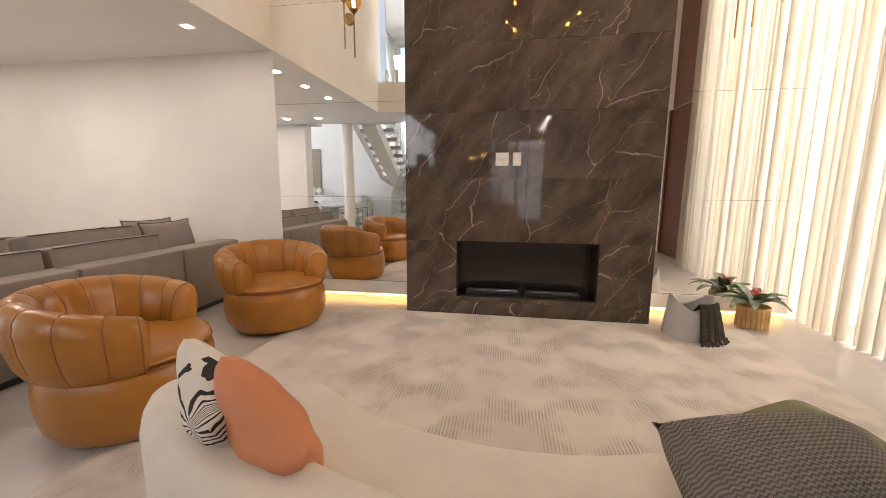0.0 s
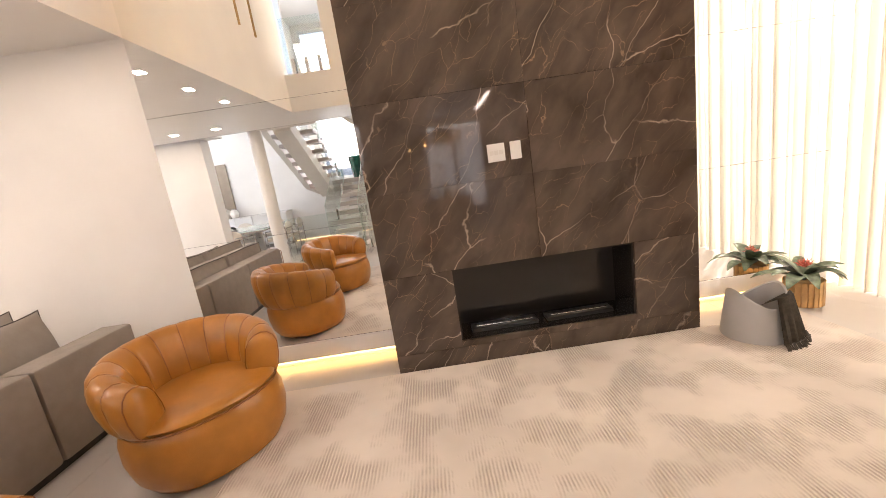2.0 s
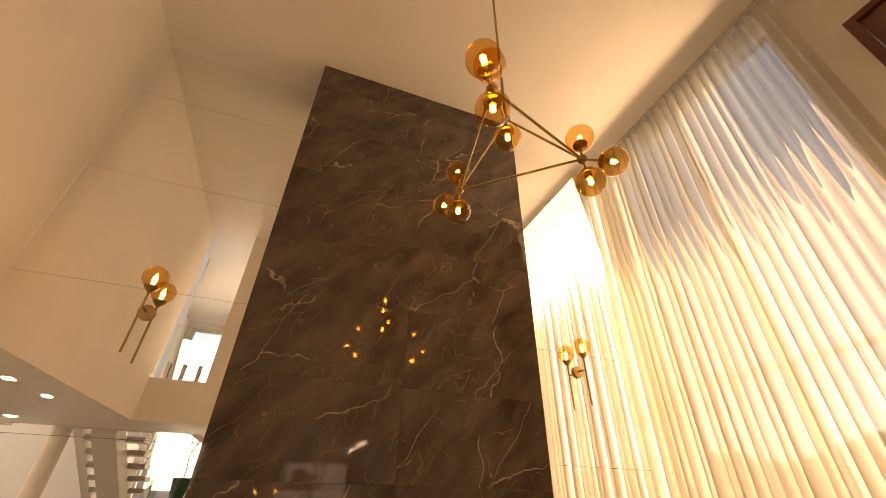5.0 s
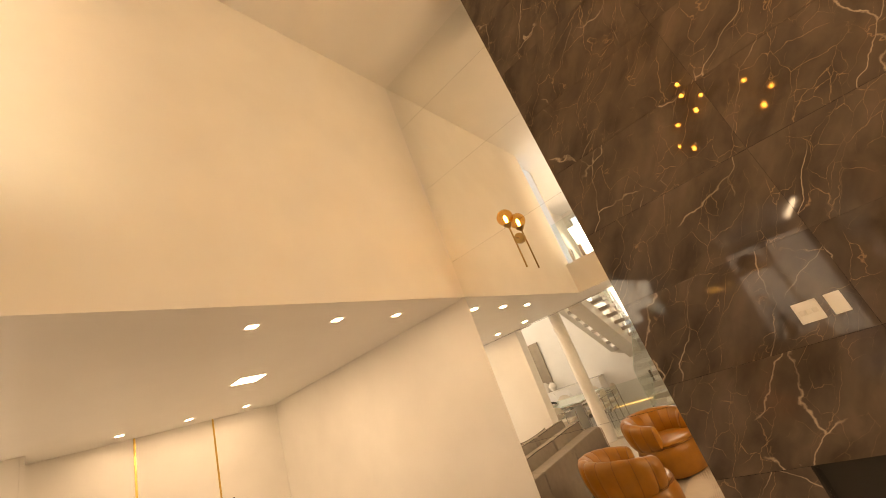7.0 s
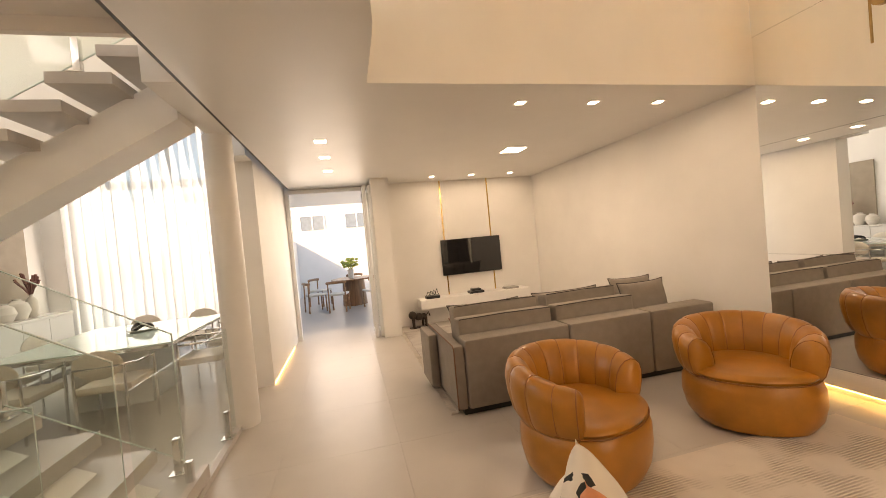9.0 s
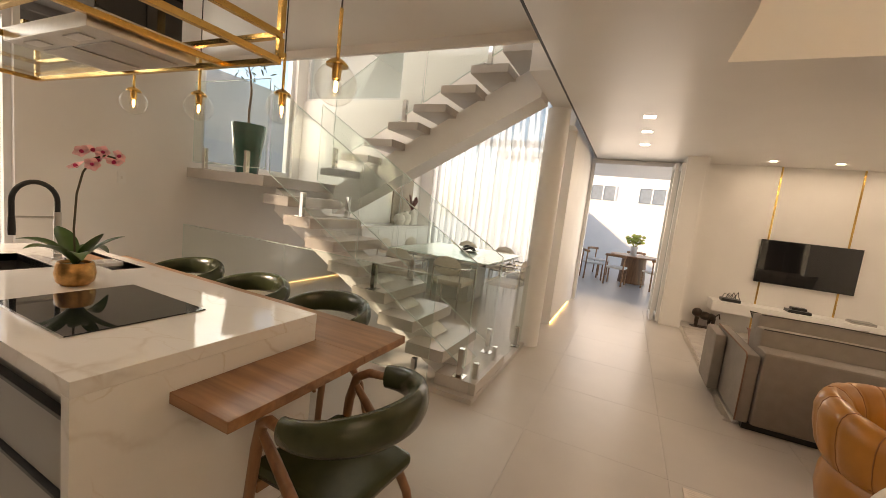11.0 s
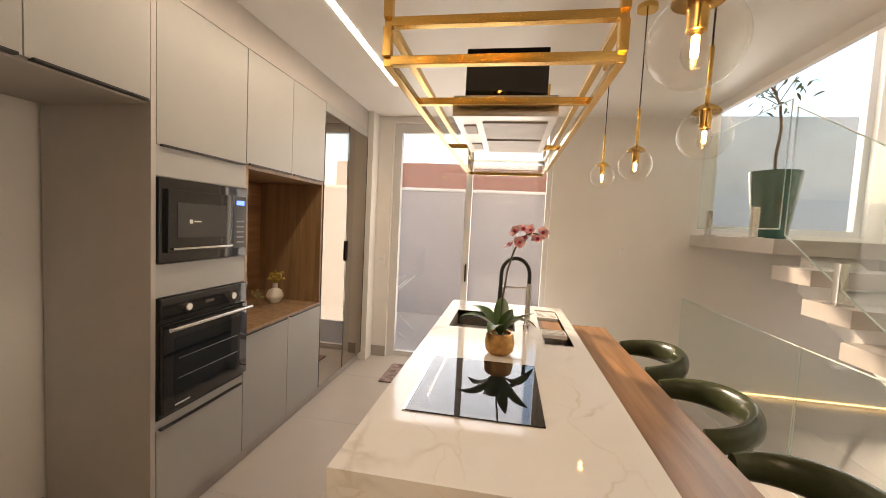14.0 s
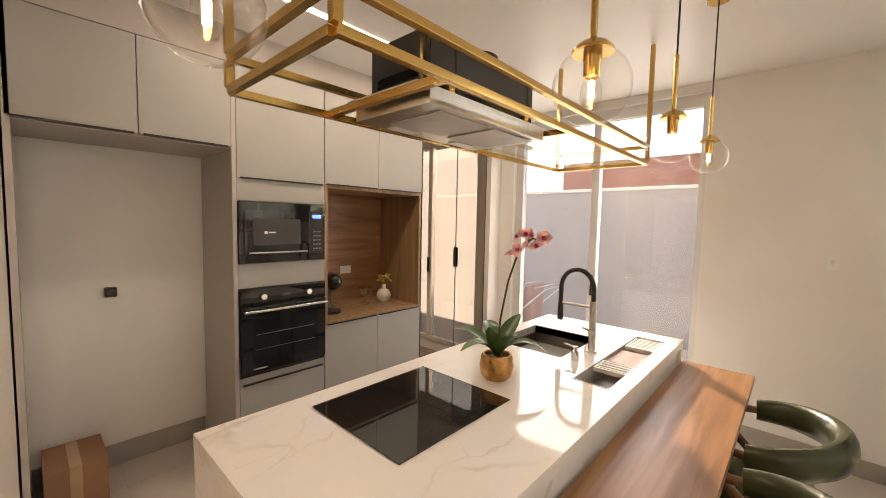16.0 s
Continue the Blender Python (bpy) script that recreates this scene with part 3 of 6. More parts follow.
# sink
sk = thing("kitchen_sink", "undermounted dark steel kitchen sink", "sink")
part("bowl", cubes((SX0, SX1, SY0, SY1, 0.70, 0.704), (SX0 - 0.004, SX0, SY0, SY1, 0.70, IZ - 0.004), (SX1, SX1 + 0.004, SY0, SY1, 0.70, IZ - 0.004), (SX0, SX1, SY0 - 0.004, SY0, 0.70, IZ - 0.004), (SX0, SX1, SY1, SY1 + 0.004, 0.70, IZ - 0.004)), mat("dark_brushed_steel", (0.16, 0.15, 0.14), 0.38, 1.0, var=0.08, scale=30, bump=0.05), sk)
part("drain", lathe([(0.0, 0.704), (0.045, 0.704), (0.045, 0.708), (0.03, 0.709), (0.0, 0.706)], 20, at=(0.355, -2.53, 0)), CHROME, sk)
# channel with inserts
ch = thing("sink_channel", "steel drainer channel with white slotted inserts", "drainer")
part("trough", cubes((TX0, TX1, TY0, TY1, 0.80, 0.804), (TX0 - 0.003, TX0, TY0, TY1, 0.80, IZ + 0.003), (TX1, TX1 + 0.003, TY0, TY1, 0.80, IZ + 0.003), (TX0, TX1, TY0 - 0.003, TY0, 0.80, IZ + 0.003), (TX0, TX1, TY1, TY1 + 0.003, 0.80, IZ + 0.003)), STEEL, ch)
for y0, y1 in ((-3.0, -2.78), (-2.42, -2.28)):
    b = part("slotted_insert", plate([TX0 + 0.004, TX0 + 0.012, TX1 - 0.012, TX1 - 0.004], [y0, y0 + 0.012, y1 - 0.012, y1], [(TX0 + 0.012, TX1 - 0.012, y0 + 0.012, y1 - 0.012)], 0.875, 0.897), WHITE_PAINT, ch)
    n = int((y1 - y0) / 0.03)
    for i in range(1, n):
        y = y0 + (y1 - y0) * i / n
        part("slat", cubes((TX0 + 0.012, TX1 - 0.012, y - 0.006, y + 0.006, 0.872, 0.895)), WHITE_PAINT, b)
part("wooden_board", cubes((TX0 + 0.006, TX1 - 0.006, -2.72, -2.46, 0.87, 0.885), bevel=0.003), WALNUT, ch)
# hob
hb = thing("induction_hob", "black glass induction hob flush in marble worktop", "hob")
part("glass_plate", cubes((0.043, 0.552, -1.63, -1.02, IZ + 0.001, IZ + 0.006), bevel=0.0015), BLACK_GLASS, hb)
part("steel_rim", cubes((0.552, 0.562, -1.63, -1.02, IZ + 0.001, IZ + 0.0065)), CHROME, hb)
# faucet
fc = thing("kitchen_faucet", "black and steel spring kitchen faucet with arched hose", "faucet", pose(0.045, -2.49, IZ))
part("body", lathe([(0.0, 0), (0.028, 0), (0.028, 0.012), (0.02, 0.016), (0.019, 0.30), (0.0, 0.30)], 20), STEEL, fc)
arc = [(0.0, 0, 0.30)] + [(0.10 - 0.10 * math.cos(a), 0, 0.36 + 0.115 * math.sin(a)) for a in [math.pi * i / 16 for i in range(17)]] + [(0.20, 0, 0.26)]
part("hose", tube(arc, 0.014, 12), BLACK, fc, "black arched spring hose")
part("spray_head", lathe([(0.0, 0.16), (0.016, 0.16), (0.018, 0.19), (0.015, 0.27), (0.0, 0.27)], 16, at=(0.20, 0, 0)), BLACK, fc)
part("holder_arm", rod(bmesh.new(), (0, 0, 0.265), (0.19, 0, 0.265), 0.008), STEEL, fc)
part("lever", rod(bmesh.new(), (0, 0.0, 0.12), (0.02, 0.09, 0.16), 0.006), STEEL, fc)
part("lever_boss", rod(bmesh.new(), (0, 0.0, 0.12), (0, 0.035, 0.12), 0.016), STEEL, fc)
sd = thing("soap_dispenser", "steel pump soap dispenser beside the sink", "soap dispenser", pose(0.06, -2.30, IZ))
part("pump_body", lathe([(0.0, 0), (0.02, 0), (0.02, 0.045), (0.012, 0.05), (0.012, 0.075), (0.0, 0.075)], 18), CHROME, sd)
part("spout", rod(bmesh.new(), (0, 0, 0.07), (0.065, 0, 0.078), 0.006), CHROME, sd)

# dining counter of walnut
ct = thing("walnut_counter", "walnut breakfast counter wrapped around the island", "counter table")
part("long_top", cubes((-0.66, IX0 - 0.003, -3.19, -0.33, 0.722, 0.765), bevel=0.003), WALNUT, ct)
part("end_top", cubes((IX0 - 0.002, 0.41, IY1 + 0.003, -0.33, 0.722, 0.765), bevel=0.003), WALNUT, ct)
for y in (-3.0, -1.9, -0.85):
    part("bracket", cubes((IX0 - 0.25, IX0 - 0.003, y, y + 0.04, 0.66, 0.721)), BLACK, ct)

# ---- tall kitchen units ----
KX = 1.80
GAP = 0.004


def front(parent, name, y0, y1, z0, z1, material, pull=None, x=KX):
    p = part(name, cubes((x, x + 0.02, y0 + GAP / 2, y1 - GAP / 2, z0 + GAP / 2, z1 - GAP / 2), bevel=0.0015), material, parent)
    if pull == "bottom":
        part("edge_pull", cubes((x - 0.014, x + 0.015, y0 + 0.02, y1 - 0.02, z0 - 0.004, z0 + 0.006), bevel=0.0015), BLACK, p)
    if pull == "top":
        part("edge_pull", cubes((x - 0.014, x + 0.015, y0 + 0.02, y1 - 0.02, z1 - 0.006, z1 + 0.004), bevel=0.0015), BLACK, p)
    return p


DZ = 2.58
fr = thing("fridge_surround", "grey cabinet surround with empty fridge recess", "cabinet")
part("side_panel", cubes((KX, 2.40, -1.19, -1.165, 0.0, DZ)), TAUPE, fr)
part("side_panel", cubes((KX, 2.40, -0.255, -0.23, 0.0, DZ)), TAUPE, fr)
part("body", cubes((KX + 0.022, 2.40, -1.165, -0.255, 2.06, DZ)), TAUPE, fr)
front(fr, "upper_door", -0.71, -0.235, 2.07, DZ, GREY_LACQUER, "bottom")
front(fr, "upper_door", -1.165, -0.71, 2.07, DZ, GREY_LACQUER, "bottom")
ov = thing("oven_tower", "grey tall cabinet holding microwave and oven", "cabinet")
part("body", cubes((KX + 0.022, 2.40, -1.80, -1.192, 0.08, DZ)), GREY_LACQUER, ov)
pieces("filler_panel", ((KX + 0.002, KX + 0.0215, -1.80, -1.192, 1.75, 1.89), (KX + 0.002, KX + 0.0215, -1.80, -1.192, 1.185, 1.34), (KX + 0.002, KX + 0.0215, -1.80, -1.192, 0.545, 0.59)), GREY_LACQUER, ov)
front(ov, "upper_door", -1.80, -1.192, 1.89, DZ, GREY_LACQUER, "bottom")
front(ov, "drawer_front", -1.80, -1.192, 0.09, 0.545, GREY_LACQUER, "top")
cb = thing("coffee_niche_unit", "grey cabinet unit around a walnut open niche", "cabinet")
pieces("body", ((KX + 0.022, 2.40, -2.80, -1.803, 0.08, 0.84), (KX + 0.022, 2.40, -2.80, -1.803, 1.90, DZ)), GREY_LACQUER, cb)
pieces("niche_board", ((KX + 0.004, 2.40, -2.80, -2.775, 0.86, 1.90), (KX + 0.004, 2.40, -1.828, -1.803, 0.86, 1.90), (KX + 0.004, 2.40, -2.775, -1.828, 1.872, 1.90), (KX, 2.40, -2.80, -1.803, 0.842, 0.862), ), WALNUT_Z, cb, "walnut lined niche")
part("niche_back", cubes((2.375, 2.40, -2.775, -1.828, 0.863, 1.871)), WALNUT, cb, "walnut niche back with level grain")
for y0, y1 in ((-2.80, -2.30), (-2.30, -1.803)):
    front(cb, "upper_door", y0, y1, 1.90, DZ, GREY_LACQUER, "bottom")
    front(cb, "lower_door", y0, y1, 0.09, 0.84, GREY_LACQUER, "top")
pn = thing("pantry_unit", "tall pantry with bronze mirrored folding doors", "cabinet")
part("body", cubes((KX + 0.022, 2.40, -3.80, -2.803, 0.08, DZ)), TAUPE, pn)
for y0, y1 in ((-3.30, -2.803), (-3.80, -3.30)):
    p = front(pn, "mirror_door", y0, y1, 0.09, 2.50, BRONZE_MIRROR)
    part("door_edge", cubes((KX - 0.002, KX + 0.021, y0, y0 + 0.006, 0.09, 2.50), (KX - 0.002, KX + 0.021, y1 - 0.006, y1, 0.09, 2.50)), BLACK, p)
    part("handle", cubes((KX - 0.018, KX, (-3.29 if y0 < -3.3 + 0.001 and y1 < -3.2 else -3.285) - 0.03, -3.285, 1.18, 1.38), bevel=0.003), BLACK, p)
part("top_panel", cubes((KX, KX + 0.021, -3.80, -2.803, 2.505, DZ)), GREY_LACQUER, pn)
structure("cabinet_filler", cubes((KX + 0.004, 2.42, -3.80, -0.235, DZ + 0.003, ZK)), TAUPE, "taupe filler strip above the kitchen units", "trim")
structure("cabinet_plinth", cubes((KX + 0.03, 2.40, -3.80, -1.192, 0, 0.078)), BASE, "taupe stone plinth under the kitchen units", "baseboard")
structure("wall_cabinet_end", cubes((1.74, 2.42, -4.0, -3.803, 0, ZK)), PAINT, "cream wall return beside the pantry", "wall")
structure("kitchen_baseboard", cubes((1.57, 1.739, -3.995, -3.985, 0, 0.12), (-1.55, -0.22, -3.998, -3.986, 0, 0.12), (2.408, 2.419, -1.16, -0.26, 0, 0.14)), BASE, "taupe stone baseboard in the kitchen", "baseboard")


def microwave(y0, y1, z0, z1):
    th = thing("microwave", "black built-in microwave with glass door", "microwave")
    part("frame", cubes((KX - 0.012, KX + 0.019, y0, y1, z0, z1), bevel=0.003), BLACK_GLASS, th)
    part("door", cubes((KX - 0.03, KX - 0.0125, y0 + 0.13, y1 - 0.03, z0 + 0.05, z1 - 0.05), bevel=0.003), BLACK_GLASS, th)
    part("window", cubes((KX - 0.0315, KX - 0.0302, y0 + 0.20, y1 - 0.08, z0 + 0.12, z1 - 0.11)), mat("dark_window_glass", (0.06, 0.06, 0.06), 0.08, var=0, bump=0), th)
    part("handle", cubes((KX - 0.042, KX - 0.03, y0 + 0.15, y1 - 0.05, z0 + 0.062, z0 + 0.074), bevel=0.003), CHROME, th, "polished steel handle bar")
    pan = part("control_panel", cubes((KX - 0.024, KX - 0.0125, y0 + 0.02, y0 + 0.125, z0 + 0.05, z1 - 0.05), bevel=0.002), BLACK, th)
    part("display", cubes((KX - 0.0255, KX - 0.0242, y0 + 0.04, y0 + 0.105, z1 - 0.10, z1 - 0.075)), glow("blue_display", (0.05, 0.12, 0.8), 1.5), pan, "blue clock display")
    for r in range(5):
        for c in range(3):
            part("key_mark", cubes((KX - 0.0252, KX - 0.0242, y0 + 0.043 + 0.022 * c, y0 + 0.055 + 0.022 * c, z0 + 0.08 + 0.03 * r, z0 + 0.088 + 0.03 * r)), mat("grey_print", (0.35, 0.35, 0.35), 0.5, var=0, bump=0), pan)
    part("logo_mark", cubes((KX - 0.0332, KX - 0.0318, y1 - 0.17, y1 - 0.15, z0 + 0.19, z0 + 0.21), (KX - 0.0332, KX - 0.0318, y1 - 0.225, y1 - 0.178, z0 + 0.197, z0 + 0.204)), WHITE_PAINT, th)


def oven(y0, y1, z0, z1):
    th = thing("oven", "black built-in oven with steel handle and knobs", "oven")
    part("frame", cubes((KX - 0.004, KX + 0.019, y0, y1, z0, z1), bevel=0.003), BLACK, th)
    part("control_panel", cubes((KX - 0.022, KX - 0.0045, y0 + 0.002, y1 - 0.002, z1 - 0.115, z1 - 0.002), bevel=0.003), BLACK_GLASS, th)
    d = part("door", cubes((KX - 0.030, KX - 0.0045, y0 + 0.004, y1 - 0.004, z0 + 0.03, z1 - 0.122), bevel=0.004), BLACK_GLASS, th)
    part("window", cubes((KX - 0.0315, KX - 0.0302, y0 + 0.07, y1 - 0.07, z0 + 0.09, z1 - 0.20)), mat("oven_window", (0.01, 0.014, 0.018), 0.03, var=0, bump=0), d)
    for z in (z0 + 0.18, z0 + 0.28):
        part("rack_line", cubes((KX - 0.0322, KX - 0.0316, y0 + 0.09, y1 - 0.09, z, z + 0.003)), STEEL, d)
    part("handle", rod(bmesh.new(), (KX - 0.065, y0 + 0.01, z1 - 0.145), (KX - 0.065, y1 - 0.01, z1 - 0.145), 0.010), CHROME, th, "steel bar handle")
    for y in (y0 + 0.06, y1 - 0.06):
        part("handle_post", rod(bmesh.new(), (KX - 0.065, y, z1 - 0.145), (KX - 0.028, y, z1 - 0.145), 0.008), CHROME, th)
    for y in (y0 + 0.14, y1 - 0.14):
        k = part("knob", rod(bmesh.new(), (KX - 0.022, y, z1 - 0.058), (KX - 0.045, y, z1 - 0.058), 0.024, 0.021, 24), CHROME, th, "steel rotary knob")
        part("knob_face", rod(bmesh.new(), (KX - 0.045, y, z1 - 0.058), (KX - 0.0475, y, z1 - 0.058), 0.016, seg=20), WHITE_PAINT, k)
    part("clock", cubes((KX - 0.0232, KX - 0.0222, (y0 + y1) / 2 - 0.03, (y0 + y1) / 2 + 0.03, z1 - 0.066, z1 - 0.05)), mat("dim_display", (0.12, 0.1, 0.09), 0.2, var=0, bump=0), th)
    part("logo_mark", cubes((KX - 0.0332, KX - 0.0305, y1 - 0.16, y1 - 0.07, z0 + 0.05, z0 + 0.058)), mat("grey_logo", (0.4, 0.4, 0.4), 0.5, var=0, bump=0), th)


microwave(-1.795, -1.197, 1.345, 1.745)
oven(-1.795, -1.197, 0.593, 1.18)

# ---- hood, brass frame ----
BX0, BX1, BY0, BY1, BZ0, BZ1 = -0.045, 0.58, -3.04, -0.745, 2.045, 2.15
bf = thing("hanging_brass_frame", "suspended brass bar frame around the extractor hood", "hanging shelf")
q = 0.0125


def bar(x0, x1, y0, y1, z0, z1):
    part("bar", cubes((x0, x1, y0, y1, z0, z1), bevel=0.0015), BRASS, bf)


for z in (BZ0, BZ1):
    for x in (BX0, BX1):
        bar(x - q, x + q, BY0, BY1, z - q, z + q)
    for y in (BY0, BY1):
        bar(BX0 + q, BX1 - q, y - q, y + q, z - q, z + q)
for y in (-1.10, -1.90):
    bar(BX0 + q, BX1 - q, y - q, y + q, BZ0 - q, BZ0 + q)
for x in (BX0, BX1):
    for y in (BY0, BY1):
        bar(x - q, x + q, y - q, y + q, BZ0 + q, BZ1 - q)
        bar(x - q, x + q, y - q, y + q, BZ1 + q, ZK)
for y0, y1 in ((-3.025, -1.92),):
    g = part("glass_shelf", cubes((BX0 + q, BX1 - q, y0, y1, BZ0 + 0.0128, BZ0 + 0.0208)), GLASS, bf, "clear glass shelf")
hd = thing("extractor_hood", "steel and black island extractor hood", "extractor hood")
part("hanging_flange", cubes((0.07, 0.44, -1.905, -1.095, BZ0 + q + 0.0005, BZ0 + q + 0.0085)), STEEL, hd)
part("canopy", cubes((0.06, 0.45, -1.86, -1.14, 2.005, 2.0575), bevel=0.004), STEEL, hd)
for y0, y1 in ((-1.80, -1.53), (-1.49, -1.22)):
    part("filter", cubes((0.09, 0.34, y0, y1, 1.999, 2.004)), mat("filter_mesh", (0.5, 0.48, 0.46), 0.45, 0.8, bump=0.6, fine=500), hd)
for y in (-1.75, -1.40):
    part("lamp_lens", cubes((0.37, 0.42, y, y + 0.13, 2.0, 2.004)), WHITE_PAINT, hd)
part("motor_box", cubes((0.10, 0.41, -1.82, -1.18, 2.066, 2.27), bevel=0.004), BLACK_GLASS, hd)
part("duct", lathe([(0.0, 2.27), (0.075, 2.27), (0.075, 2.315), (0.082, 2.32), (0.082, 2.335), (0.0, 2.335)], 28, at=(0.25, -1.62, 0)), BLACK, hd, "short black duct collar")
for y in (-1.75, -1.27):
    for x in (0.085, 0.411):
        part("clip", cubes((x, x + 0.014, y - 0.015, y + 0.015, 2.066, 2.095)), BRASS, hd)


def pendant(x, y, z):
    th = thing("pendant_lamp", "clear glass globe pendant with brass socket", "pendant lamp", pose(x, y, z), "pendants over the counter")
    top = ZK - z
    part("canopy", lathe([(0.0, top - 0.025), (0.05, top - 0.025), (0.05, top), (0.0, top)], 24), BRASS, th)
    part("cord", rod(bmesh.new(), (0, 0, 0.30), (0, 0, top - 0.025), 0.0035, seg=8), BLACK, th)
    part("stem", rod(bmesh.new(), (0, 0, 0.10), (0, 0, 0.30), 0.008), BRASS, th)
    part("cap", lathe([(0.008, 0.108), (0.035, 0.092), (0.046, 0.080), (0.046, 0.074), (0.0, 0.074)], 24), BRASS, th)
    part("socket", lathe([(0.0, 0.02), (0.018, 0.02), (0.020, 0.074), (0.0, 0.074)], 18), BRASS, th)
    b = part("bulb", lathe([(0.0, -0.048), (0.015, -0.044), (0.024, -0.025), (0.022, 0.0), (0.014, 0.02), (0.0, 0.02)], 16), BULB_GLASS, th)
    b.visible_shadow = False
    part("filament", lathe([(0.0, -0.03), (0.007, -0.025), (0.007, 0.01), (0.0, 0.015)], 8), BULB, th, "glowing warm filament")
    g = part("globe", ball(0.086, (0, 0, 0), 32), BULB_GLASS, th, "clear glass globe")
    g.visible_shadow = False
    return th


pendant(-0.11, -0.48, 1.96)
for y, z in ((-1.16, 1.95), (-1.91, 1.96), (-2.67, 2.0)):
    pendant(-0.435, y, z)
lamp("kitchen_strip_light", "AREA", look((1.255, -1.935, ZK - 0.01), (1.255, -1.935, 0)), 3.2, (1.0, 0.88, 0.72), 0.04, 2.15)
strip = structure("led_strip", cubes((1.235, 1.275, -3.02, -0.85, ZK - 0.004, ZK + 0.01)), LED_WHITE, "recessed white linear ceiling light", "ceiling light")

# ---- sliding door and yard behind the kitchen ----
sl = thing("sliding_door", "white aluminium sliding glass door to the yard", "door", kind="structure")
S0, S1, ST = -0.22, 1.57, 2.72
for x0, x1 in ((S0, S0 + 0.05), (0.645, 0.715), (S1 - 0.09, S1)):
    part("stile", cubes((x0, x1, YB - 0.13, YB - 0.05, 0, ST)), ALU, sl)
for z0, z1 in ((0, 0.06), (ST - 0.10, ST)):
    part("rail", cubes((S0 + 0.05, 0.645, YB - 0.128, YB - 0.052, z0, z1), (0.715, S1 - 0.09, YB - 0.128, YB - 0.052, z0, z1)), ALU, sl)
for x0, x1 in ((S0 + 0.05, 0.645), (0.715, S1 - 0.09)):
    p = part("pane", cubes((x0, x1, YB - 0.093, YB - 0.087, 0.06, ST - 0.10)), PANE, sl)
    p.visible_shadow = False
    bm = bmesh.new()
    bm.faces.new([bm.verts.new(v) for v in ((x0, YB - 0.10, 0.06), (x1, YB - 0.10, 0.06), (x1, YB - 0.10, ST - 0.10), (x0, YB - 0.10, ST - 0.10))])
    part("screen", bm, HAZE, sl, "pale insect screen")
part("handle", cubes((0.66, 0.68, YB - 0.05, YB - 0.02, 0.95, 1.15), bevel=0.004), BLACK, sl)
# unseen fin, added only to keep direct sun out of the stair window
structure("sun_block_fin", cubes((-1.76, -1.61, -5.75, -4.202, -0.2, 8.0)), PAINT, "unseen added fin that keeps the sun off the stair window", "wall")
structure("yard_wall", cubes((-1.6, 4.5, -6.45, -6.3, -0.2, 2.15)), mat("grey_yard_render", (0.40, 0.37, 0.385), 0.8, var=0.08, scale=1.5, bump=0.4), "pale grey rendered yard wall", "wall")
structure("yard_wall_coping", cubes((-1.6, 4.5, -6.48, -6.27, 2.152, 2.20), bevel=0.005), PAINT, "white coping on the yard wall", "trim")
structure("yard_floor", cubes((-1.6, 4.5, -6.3, -4.2, -0.21, -0.02)), FLOOR, "pale tiled yard floor", "floor")
dr = thing("drying_rack", "white folding clothes rack with a hanging towel", "clothes rack", pose(2.0, -5.05, -0.02))
for y in (-0.25, 0.25):
    part("side_frame", tube([(-0.45, y, 0.0), (0.0, y, 0.41), (0.45, y, 0.82)], 0.01, 6), ALU, dr)
    part("side_frame", tube([(0.45, y, 0.0), (0.0, y, 0.41), (-0.45, y, 0.82)], 0.01, 6), ALU, dr)
for i in range(7):
    part("rail", rod(bmesh.new(), (-0.45 + 0.15 * i, -0.27, 0.82), (-0.45 + 0.15 * i, 0.27, 0.82), 0.005, seg=8), ALU, dr)
towel = bmesh.new()
rows_t = [[towel.verts.new((-0.15 + 0.012 * math.sin(9 * j) + (0.02 if k < 6 else -0.02), -0.22 + 0.44 * j / 12, 0.832 - 0.5 * abs(k - 6) / 6)) for k in range(13)] for j in range(13)]
for a, c in zip(rows_t, rows_t[1:]):
    for k in range(12):
        towel.faces.new((a[k], c[k], c[k + 1], a[k + 1]))
part("towel", towel, mat("rose_towel", (0.45, 0.28, 0.25), 0.9, var=0.15, scale=20, bump=0.5), dr, "faded rose towel")
nb = thing("neighbour_house", "neighbouring house with red-brown tiled wall beyond the yard", "house")
part("wall", cubes((-1.0, 3.4, -9.5, -9.0, -0.2, 3.05)), mat("terracotta_render", (0.42, 0.16, 0.10), 0.8), nb)
part("wall", cubes((-9, -2.2, -9.5, -9.0, -0.2, 4.2)), mat("weathered_white_render", (0.44, 0.42, 0.40), 0.85, var=0.16, scale=0.8, bump=0.3), nb, "weathered white rendered wall")
part("wall_band", cubes((-9, -2.2, -8.98, -8.6, -0.2, 2.45)), mat("grey_blue_render", (0.36, 0.37, 0.39), 0.8, var=0.08), nb, "lower grey wall band")
dm = thing("door_mat", "mottled pink-grey door mat at the sliding door", "rug", pose(0.98, -3.52, 0.001))
part("mat_field", cubes((-0.42, 0.42, -0.25, 0.25, 0, 0.012), bevel=0.004), mat("mottled_mat", (0.30, 0.22, 0.20), 0.95, var=0.55, scale=14, bump=0.8, fine=250), dm)

